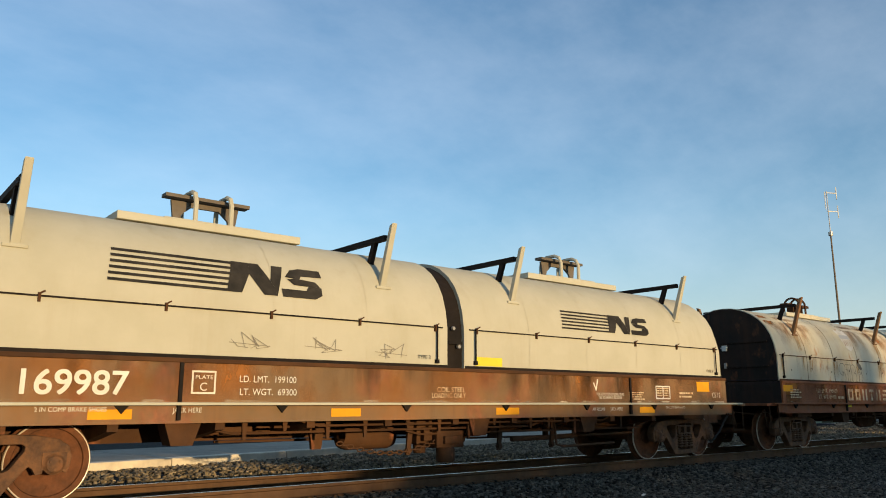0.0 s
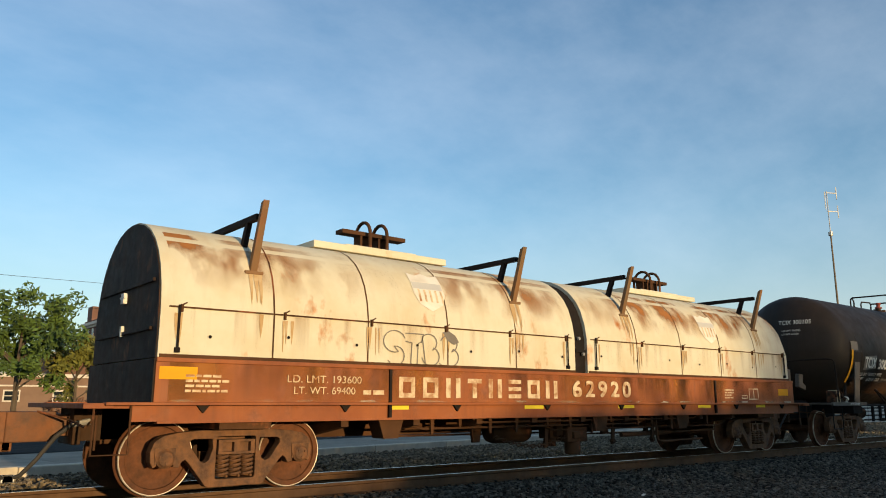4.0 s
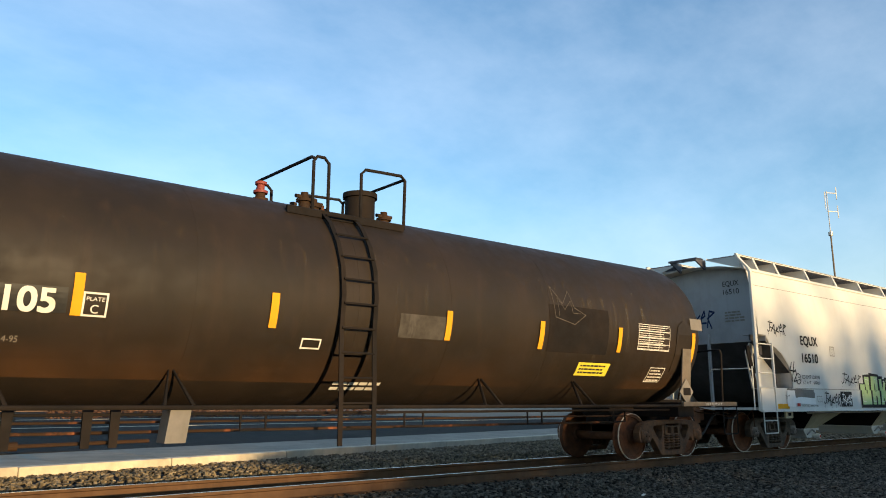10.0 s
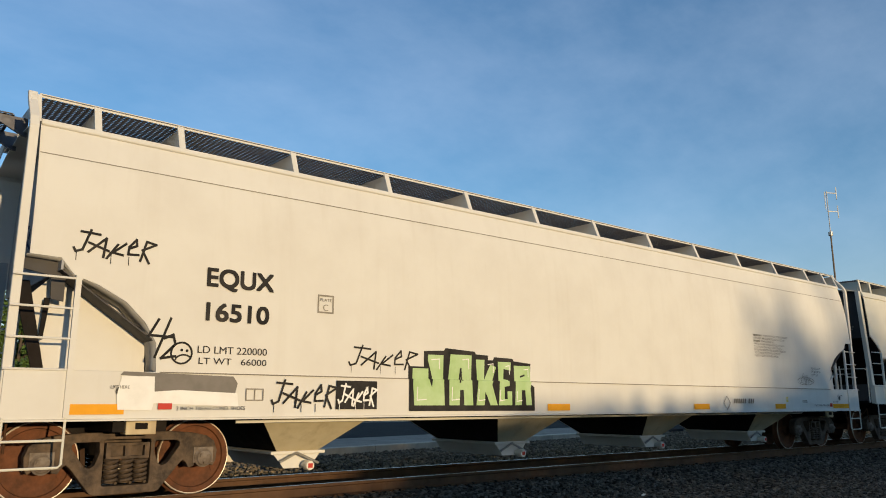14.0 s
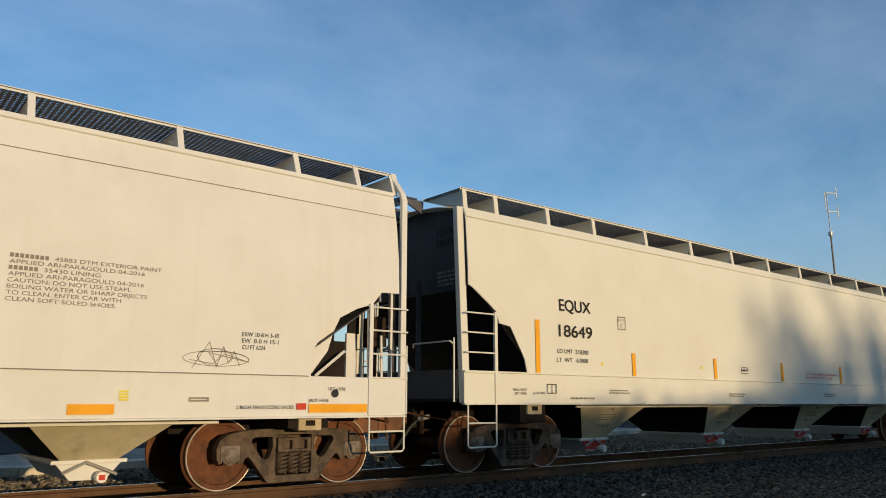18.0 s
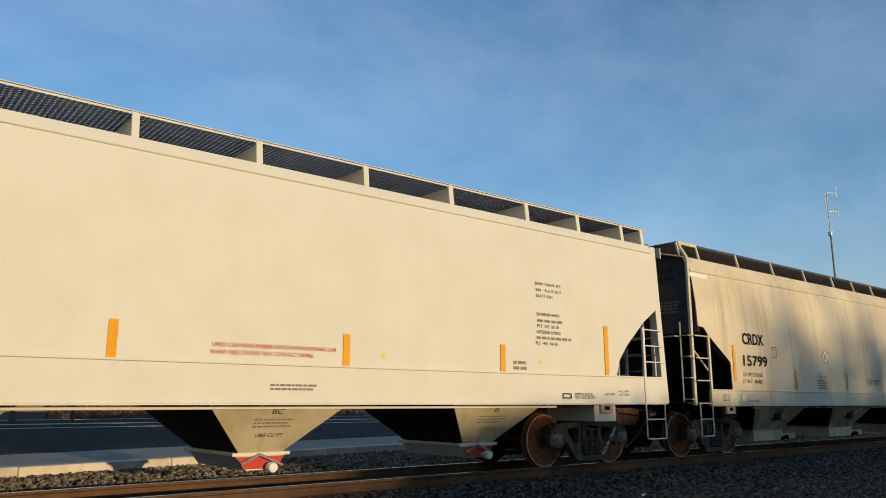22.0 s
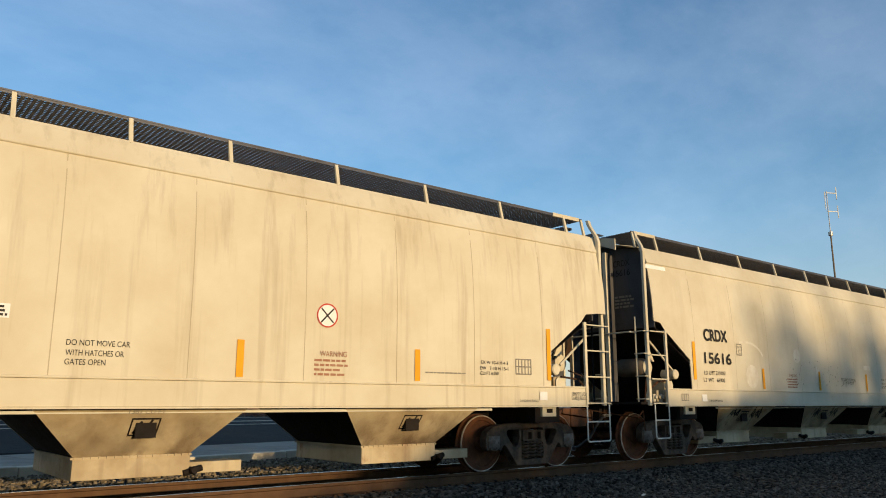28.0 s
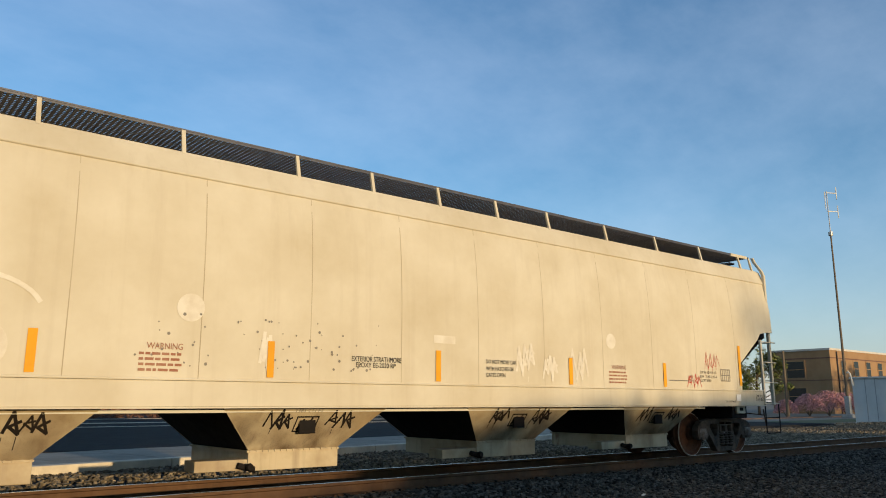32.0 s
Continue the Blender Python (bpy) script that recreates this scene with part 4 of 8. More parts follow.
def coil_car(label, side_half, plat_half, hood_m, deck_m, style, post_x, coup_l, coup_r, trucks):
    car = thing("coil_car", label, "freight car", "cars of the freight train")
    S = side_half
    for s in (-1, 1):
        g = Geo().prism([(-S, 1.13), (S, 1.13), (S, 1.60), (S - 0.04, 1.64), (-S + 0.04, 1.64), (-S, 1.60)], s * 1.47 - 0.03, s * 1.47 + 0.03)
        side = part("deck_side", g, deck_m, car, "weathered painted steel side", bevel=0.006)
        part("deck_lip", Geo().box(-S, S, s * 1.475 - 0.045, s * 1.475 + 0.045, 1.60, 1.655), M["under_rust"] if style == "loop" else deck_m, car, bevel=0.01)
        g = Geo().box(-plat_half, plat_half, s * 1.50 - 0.07, s * 1.50 + 0.07, 1.095, 1.13)
        part("side_ledge", g, M["hood"] if style == "loop" else deck_m, car, bevel=0.006)
        g = Geo().box(-plat_half + 0.3, plat_half - 0.3, s * 1.46 - 0.012, s * 1.46 + 0.012, 0.91, 1.095).box(-plat_half + 0.6, plat_half - 0.6, s * 1.44 - 0.06, s * 1.44 + 0.03, 0.885, 0.91)
        part("side_sill", g, deck_m, car)
        for i in range(8):
            x = -S + 0.6 + i * (2 * S - 1.2) / 7
            g = Geo().prism([(x - 0.08, 1.095), (x + 0.08, 1.095), (x, 1.0)], s * 1.49 - 0.025, s * 1.49 + 0.025)
            part("gusset", g, M["under_dark"], car)
        for x in (-4.3, 4.2):
            g = Geo().box(x - 0.022, x + 0.022, s * 1.505 - 0.025, s * 1.505 + 0.02, 0.92, 1.6)
            part("stake", g, M["under_dark"], car)
    g = Geo().box(-plat_half, plat_half, -1.45, 1.45, 1.06, 1.10).box(-S, S, -1.44, 1.44, 1.5, 1.63)
    part("deck", g, deck_m, car)
    part("centre_sill", Geo().box(-plat_half + 0.3, plat_half - 0.3, -0.3, 0.3, 0.62, 1.06), M["under_rust"], car)
    for i in range(9):
        x = -5.0 + i * 1.25
        g = Geo().prism([(-1.42, 0.90), (1.42, 0.90), (1.42, 0.80), (0.5, 0.66), (-0.5, 0.66), (-1.42, 0.80)], x - 0.06, x + 0.06, "x")
        part("cross_bearer", g, M["under_rust"], car)
    for x in (-4.2, 0.5, 3.1):
        g = Geo().prism([(x - 0.22, 0.89), (x + 0.22, 0.89), (x + 0.13, 0.62), (x - 0.13, 0.62)], -1.40, -1.1)
        part("jacking_pad", g, M["under_rust"], car)
    brake_gear(car, 0.4, M["under_rust"])
    for x in (-trucks, trucks):
        g = Geo().box(x - 0.35, x + 0.35, -1.4, 1.4, 0.80, 1.06)
        part("body_bolster", g, M["under_rust"], car)
        add_truck(car, x, "rust")
    gap = 0.17
    dark = M["under_dark"]
    add_hood(car, -S + 0.03, -gap, hood_m, dark, (-post_x[1] - 0.0, -post_x[0] + (0.08 if style == "loop" else -0.1)), -S / 2 - 0.1 + (0.28 if style == "loop" else 0.20), style == "loop", False, style)
    add_hood(car, gap, S - 0.03, hood_m, dark, post_x, S / 2 + 0.15, False, True, style)
    if style == "ring":
        x = -S + 0.03
        # this end faces away from the sun; its shade is in the colour
        end = part("hood_end", Geo().prism([(y * 0.985, 1.66 + (z - 1.66) * 0.99) for y, z in HOOD_LOOP], x - 0.02, x - 0.006, "x"), M["end_rust"], car, "rusty hood end, darkened by painted shade")
        part("deck_end", Geo().box(-S - 0.015, -S + 0.02, -1.46, 1.46, 1.10, 1.645), M["end_rust"], car, "rusty plate closing the deck end, shade painted in")
        for z in (2.02, 2.62):
            part("end_rib", Geo().box(x - 0.05, x - 0.018, -1.2, 1.2, z - 0.02, z + 0.02), M["end_rust"], end)
        part("latch", Geo().box(x - 0.07, x - 0.018, -0.06, 0.06, 2.42, 2.56).tube([(x - 0.06, -0.1, 2.5), (x - 0.06, 0.1, 2.5)], 0.015, 6), M["white_ink"], end)
        part("latch", Geo().box(x - 0.06, x - 0.018, -0.03, 0.03, 1.98, 2.12), M["steel"], end)
    g = Geo().loft([[(x, y * 0.955, 1.6 + (z - 1.6) * 0.972) for y, z in HOOD_LOOP] for x in (-gap - 0.02, gap + 0.02)])
    part("gap_cover", g, dark, car, "dark gasket between the hoods", smooth=True)
    for i in range(9):
        a = 0.12 + i * (math.pi - 0.24) / 8
        y, z = 1.40 * math.cos(a), 1.9 + 1.54 * math.sin(a)
        part("gap_slat", Geo().box(-gap + 0.03, gap - 0.03, y - 0.02, y + 0.02, z - 0.05, z + 0.0), dark, car)
    for z in (2.28, 2.0):
        part("gap_bolt", Geo().lathe([(0.0, -1.44), (0.03, -1.44), (0.035, -1.40), (0.0, -1.40)], (-0.05 if z > 2.1 else 0.06, 0, z), "y", 8), M["steel"], car)
    if style == "ring":
        wheel = Geo().tube([(8.10, -0.66 + 0.27 * math.cos(2 * math.pi * k / 24), 1.75 + 0.27 * math.sin(2 * math.pi * k / 24)) for k in range(25)], 0.022, 6)
        for k in range(6):
            a = 2 * math.pi * k / 6
            wheel.tube([(8.06, -0.66, 1.75), (8.10, -0.66 + 0.27 * math.cos(a), 1.75 + 0.27 * math.sin(a))], 0.02, 6)
        bw = part("brake_wheel", wheel, M["under_dark"], car, "dark spoked brake wheel", smooth=True)
        part("brake_stand", Geo().box(7.80, 8.04, -0.80, -0.52, 1.55, 1.95).box(7.86, 7.98, -0.74, -0.58, 1.1, 1.55), M["under_rust"], bw, bevel=0.015)
    underneath_gear(car, 0.4)
    for s, c in ((-1, coup_l), (1, coup_r)):
        add_coupler(car, plat_half, c, s)
        g = Geo()
        a, b = sorted((s * (plat_half - 0.1), s * (plat_half + 0.22)))
        g.box(a, b, -1.5, 1.5, 1.06, 1.12)
        part("end_platform", g, deck_m, car, bevel=0.006)
        g = Geo().tube([(s * (plat_half - 0.3), -1.48, 1.1), (s * (plat_half - 0.3), -1.48, 0.55), (s * (plat_half + 0.1), -1.48, 0.55), (s * (plat_half + 0.1), -1.48, 1.1)], 0.014, 6)
        part("sill_step", g, M["under_rust"], car)
    return car


def flat_side(y):
    return lambda x, z: y


NS_X, SOU_X, TANK_X, H_X = 8.21, 26.00, 44.45, (64.43, 85.70, 106.87, 128.05)
coil_a = coil_car("tan coil car with two hoods over a brown rusted deck", 7.52, 8.05, M["hood"], M["deck_brown"], "loop", (1.38, 6.14), 9.1, 8.80, 6.4)
coil_b = coil_car("cream rust-streaked coil car with two hoods over a red deck", 7.66, 8.2, M["hood_rust"], M["deck_red"], "ring", (1.45, 6.40), 8.86, 8.84, 6.45)


# ---- tank car ----
T_R, T_Z, T_H = 1.54, 2.60, 8.38


def tank_side(x, z):
    return -math.sqrt(max(0.01, T_R ** 2 - (z - T_Z) ** 2))


def tank_car():
    car = thing("tank_car", "black cylindrical tank car with amber stripes and top fittings", "tank car", "cars of the freight train")
    prof = []
    hd = 0.80
    for i in range(11):
        a = math.pi / 2 * i / 10
        prof.append((T_R * math.sin(a) ** 0.92 if i else 0.0, -T_H + hd * (1 - math.cos(a))))
    prof += [(T_R, x) for x in (-5, -2.3, 0, 2.3, 5)]
    prof += [(r, -a) for r, a in prof[10::-1]]
    part("shell", Geo().lathe(prof, (0, 0, T_Z), "x", 72), M["tank"], car, "dull black painted tank shell", smooth=True)
    for x in (-3.1, -0.75, 0.95, 3.2):
        ring = Geo().lathe([(T_R - 0.01, x - 0.012), (T_R + 0.002, x - 0.01), (T_R + 0.002, x + 0.01), (T_R - 0.01, x + 0.012)], (0, 0, T_Z), "x", 72)
        part("weld_seam", ring, M["tank"], car, smooth=True)
    for s in (-1, 1):
        a, b = sorted((s * 6.2, s * 9.0))
        part("stub_sill", Geo().box(a, b, -0.32, 0.32, 0.72, 1.2), M["under_dark"], car, bevel=0.01)
        for y in (-1, 1):
            g = Geo().prism([(s * 7.42, 1.15), (s * 7.12, 1.15), (s * 7.12, 2.22), (s * 7.42, 2.22)], y * 1.30 - 0.012, y * 1.30 + 0.012)
            g.v = [(vx, vy + (y * 0.22 if vz > 2 else y * 0.12), vz) for vx, vy, vz in g.v]
            part("bolster_web", g, M["under_dark"] if y > 0 else M["web_grey"], car, "grimy grey plate on the bolster")
            g = Geo().prism([(s * 7.7, 1.13), (s * 7.5, 1.13), (s * 7.47, 1.75)], y * 1.25 - 0.02, y * 1.25 + 0.02)
            part("bolster_rib", g, M["under_dark"], car)
            pad = Geo().loft([[(s * xx, y * -tank_side(0, z) + y * 0.012, z) for z in zs] for xx, zs in ((6.92, (1.75, 2.1, 2.4, 2.5)), (6.98, (1.75, 2.1, 2.5, 2.68)), (7.15, (1.75, 2.1, 2.5, 2.78)), (7.42, (1.75, 2.1, 2.5, 2.72)), (7.55, (1.75, 2.1, 2.4, 2.52)))])
            part("saddle_pad", pad, M["tank"], car, thick=0.015)
        g = Geo().box(*sorted((s * 7.0, s * 7.55)), -1.42, 1.42, 0.85, 1.14)
        part("body_bolster", g, M["under_dark"], car, bevel=0.01)
        g = Geo().box(*sorted((s * 7.0, s * 9.0)), -1.56, -1.50, 1.06, 1.15).box(*sorted((s * 7.0, s * 9.0)), 1.50, 1.56, 1.06, 1.15)
        g.box(*sorted((s * 8.4, s * 9.0)), -1.5, 1.5, 1.09, 1.13)
        part("end_platform", g, M["web_grey"], car, "grey painted end platform", bevel=0.005)
        rail = Geo()
        rail.tube([(s * 9.0, 0.45, 1.14), (s * 9.0, 0.45, 2.12), (s * 9.0, 0.40, 2.20), (s * 8.98, 0.28, 2.23), (s * 8.66, -1.34, 2.27), (s * 8.62, -1.46, 2.25), (s * 8.60, -1.50, 2.17), (s * 8.53, -1.5, 1.14)], 0.022, 8)
        rail.tube([(s * 8.53, 1.5, 1.14), (s * 8.60, 1.5, 2.17), (s * 8.62, 1.46, 2.25), (s * 8.95, 0.85, 2.2), (s * 9.0, 0.80, 2.1), (s * 9.0, 0.80, 1.14)], 0.022, 8)
        rail.tube([(s * 8.95, -0.1, 1.14), (s * 8.72, -0.4, 1.62)], 0.02, 6)
        part("end_railing", rail, M["under_dark"], car, smooth=True)
        part("sill_step", step_geo(s * 8.75 - 0.27, 0.54, -1.53, 1.1, 0.48), M["under_dark"], car)
        add_coupler(car, 9.0, 9.60 if s < 0 else 9.36, s)
        add_truck(car, s * 7.22, "rust")
    part("side_rail", Geo().tube([(-7.2, -1.5, 1.07), (7.2, -1.5, 1.07)], 0.028, 8).tube([(-7.2, 1.5, 1.07), (7.2, 1.5, 1.07)], 0.028, 8).tube([(-7.0, -1.2, 0.99), (7.0, -1.2, 0.99)], 0.02, 6), M["under_dark"], car, smooth=True)
    for x in (-5.2, -3.2, 1.9, 4.2):
        for y in (-1, 1):
            g = Geo()
            g.tube([(x - 0.17, y * 1.45, 1.06), (x, y * 1.02, 1.60), (x + 0.2, y * 1.45, 1.06)], 0.028, 6)
            g.box(x - 0.09, x + 0.09, y * 1.02 - 0.03, y * 1.02 + 0.03, 1.58, 1.61)
            part("rail_bracket", g, M["under_dark"], car)
    for x in (-5.9, -5.4, -5.0, -4.2, -3.9):
        part("hanger", Geo().prism([(x, 0.62), (x + 0.09, 0.62), (x + 0.11, 1.05), (x, 1.05)], -1.25, -1.2), M["under_dark"], car)
    part("hanger", Geo().prism([(-3.35, 0.66), (-3.1, 0.66), (-3.05, 1.05), (-3.3, 1.05)], -1.48, -1.2), M["patch"], car)
    for x in (-2.3, 0.3, 2.9, 5.2):
        part("hanger", Geo().tube([(x, -1.2, 1.0), (x, -1.2, 0.78), (x + 0.35, -1.2, 0.78), (x + 0.35, -1.2, 1.0)], 0.018, 6), M["under_dark"], car)
    g = Geo().tube([(-6.2, -1.1, 0.66), (-4.8, -1.1, 0.66), (-3.4, -1.1, 0.68)], 0.022, 6).tube([(-6.3, -0.9, 0.78), (5.8, -0.9, 0.76)], 0.02, 6).tube([(-6, -1.0, 0.9), (6, -1.0, 0.88)], 0.016, 6)
    g.lathe([(0.0, 0), (0.05, 0), (0.05, 0.2), (0.0, 0.2)], (-5.0, -1.1, 0.66), "x", 10)
    part("brake_rigging", g, M["under"], car)
    part("brake_cylinder", Geo().lathe([(0.0, -0.3), (0.17, -0.3), (0.17, 0.25), (0.05, 0.3), (0.0, 0.3)], (-5.9, -0.8, 0.86), "x", 18), M["under"], car, smooth=True)
    for k, (x, w, h, m) in enumerate(((-8.52, 0.07, 0.30, "under"), (-8.36, 0.11, 0.32, "bay_dirty"), (-8.18, 0.07, 0.26, "under"), (-8.06, 0.10, 0.14, "under_rust"), (-7.86, 0.05, 0.16, "white_b"))):
        part("control_valve", Geo().box(x - w, x + w, -1.42, -1.2, 1.14, 1.14 + h).lathe([(0.0, -1.46), (0.04, -1.46), (0.045, -1.40), (0.0, -1.40)], (x, 0, 1.14 + h * 0.6), "y", 12), M[m], car, bevel=0.012)
    part("valve_pipe", Geo().tube([(-8.6, -1.4, 1.2), (-8.5, -1.44, 1.34), (-8.3, -1.44, 1.46), (-8.1, -1.42, 1.30), (-7.9, -1.42, 1.24)], 0.015, 6), M["under"], car, smooth=True)
    # side ladder that follows the shell
    for x in (-1.06, -0.52):
        lad = Geo()
        pts = [(x, -1.60, 0.56), (x, -1.60, 1.2), (x, -1.57, 2.1)] + [(x, -(T_R + 0.07) * math.cos(a), T_Z + (T_R + 0.07) * math.sin(a)) for a in [0.0, 0.25, 0.5, 0.75, 0.98]]
        lad.loft([[(xq + dx, yq + dy, zq) for dx, dy in ((-0.035, -0.01), (0.035, -0.01), (0.035, 0.012), (-0.035, 0.012), (-0.035, -0.01))] for xq, yq, zq in pts])
        ladder = part("ladder_stile", lad, M["under_dark"], car)
    for i in range(10):
        z = 0.78 + i * 0.34
        y = -1.59 if z < 2.2 else -(T_R + 0.085) * math.cos(math.asin(min(0.95, max(0.0, z - T_Z) / (T_R + 0.085))))
        part("rung", Geo().tube([(-1.06, y, z), (-0.52, y, z)], 0.016, 6), M["under_dark"], ladder)
    # top platform and fittings
    top = T_Z + T_R
    pz = 3.90
    for s in (-1, 1):
        g = Geo().box(-1.66, 0.40, s * 0.96 - 0.025, s * 0.96 + 0.025, pz - 0.10, pz + 0.01)
        for i in range(9):
            g.box(-1.62 + i * 0.22, -1.47 + i * 0.22, min(s * 0.72, s * 0.95), max(s * 0.72, s * 0.95), pz - 0.03, pz)
        part("top_platform", g, M["under_dark"], car)
        y, r = s * 0.95, 0.026
        g = Geo().tube([(-1.24, y, pz - 0.05), (-1.24, y, 4.66), (-1.18, y, 4.74), (-1.06, y, 4.74), (-0.98, y, 4.66), (-0.98, y, pz - 0.05)], r, 8)
        part("handrail", g, M["under_dark"], car, smooth=True)
        g = Geo().tube([(-0.40, y, pz - 0.05), (-0.40, y, 4.62), (-0.32, y, 4.70), (0.36, y, 4.73), (0.44, y, 4.66), (0.42, y, pz - 0.05)], r, 8)
        part("handrail", g, M["under_dark"], car, smooth=True)
    part("handrail", Geo().tube([(-1.22, -0.95, 4.70), (-1.24, -0.88, 4.74), (-1.26, 0.88, 4.76), (-1.24, 0.95, 4.70)], 0.026, 8), M["under_dark"], car)
    part("handrail", Geo().tube([(0.43, -0.95, 4.68), (0.43, 0.95, 4.68)], 0.026, 8), M["under_dark"], car)
    part("manway", Geo().lathe([(0.0, -0.05), (0.25, -0.05), (0.25, 0.34), (0.29, 0.34), (0.29, 0.42), (0.0, 0.45)], (0.13, -0.1, top), "z", 24), M["under_dark"], car, smooth=True)
    for x, y in ((-1.05, -0.35), (-0.75, -0.1), (0.62, -0.1), (-0.45, 0.2), (-0.9, 0.3)):
        part("valve", Geo().lathe([(0.0, -0.12), (0.09, -0.12), (0.09, 0.04), (0.13, 0.04), (0.13, 0.08), (0.06, 0.09), (0.06, 0.19), (0.0, 0.2)], (x, y, top), "z", 14).tube([(x - 0.16, y, top + 0.12), (x + 0.16, y, top + 0.12)], 0.03, 6), M["under"], car, smooth=True)
    v = part("relief_valve", Geo().lathe([(0.0, -0.1), (0.12, -0.1), (0.12, 0.04), (0.075, 0.06), (0.075, 0.14), (0.0, 0.14)], (-1.67, -0.1, top), "z", 14), M["under"], car, smooth=True)
    part("cap", Geo().lathe([(0.0, 0.12), (0.11, 0.12), (0.11, 0.16), (0.06, 0.18), (0.06, 0.25), (0.09, 0.26), (0.09, 0.30), (0.0, 0.30)], (-1.67, -0.1, top), "z", 14), M["valve_red"], v, "rusty red cap", smooth=True)
    wheel = Geo()
    wheel.tube([(-9.02, -0.04 + 0.28 * math.cos(2 * math.pi * k / 24), 1.87 + 0.28 * math.sin(2 * math.pi * k / 24)) for k in range(25)], 0.024, 6)
    for k in range(8):
        a = 2 * math.pi * k / 8
        wheel.tube([(-9.0, -0.04, 1.87), (-9.02, -0.04 + 0.28 * math.cos(a), 1.87 + 0.28 * math.sin(a))], 0.018, 6)
    wheel.lathe([(0.0, -9.05), (0.11, -9.04), (0.11, -9.0), (0.0, -9.0)], (0, -0.04, 1.87), "x", 16)
    bw = part("brake_wheel", wheel, M["under_dark"], car, smooth=True)
    part("brake_housing", Geo().box(-8.98, -8.80, -0.42, -0.12, 1.60, 2.02).box(-8.9, -8.82, -0.1, 0.05, 1.14, 1.7), M["web_grey"], bw, bevel=0.03)
    part("brake_bracket", Geo().prism([(-8.80, 1.55), (-8.45, 1.46), (-8.40, 1.58), (-8.56, 1.66), (-8.52, 1.88), (-8.74, 1.90)], -0.62, -0.50), M["web_grey"], bw, bevel=0.02)
    part("brake_chain", Geo().tube([(-8.95, -0.3, 1.62), (-8.95, -0.31, 1.4), (-8.93, -0.31, 1.14)], 0.014, 6), M["valve_red"], bw)
    return car


tank = tank_car()


# ---- covered hoppers ----
def run(points, v):
    """Piecewise straight line through (key, value) pairs."""
    if v <= points[0][0]:
        return points[0][1]
    for (a, p), (b, q) in zip(points, points[1:]):
        if v <= b:
            return p + (q - p) * (v - a) / (b - a)
    return points[-1][1]


def grating(x0, x1, y0, y1, z):
    """Open walkway plate with rows of punched holes: flat bars crossing."""
    g = Geo()
    n = max(1, int((y1 - y0) / 0.062))
    for i in range(n + 1):
        y = y0 + (y1 - y0) * i / n
        g.box(x0, x1, y - 0.013, y + 0.013, z - 0.010, z)
    k = max(1, int((x1 - x0) / 0.066))
    for i in range(k + 1):
        x = x0 + (x1 - x0) * i / k
        g.box(x - 0.018, x + 0.018, y0, y1, z - 0.018, z - 0.0105)
    return g


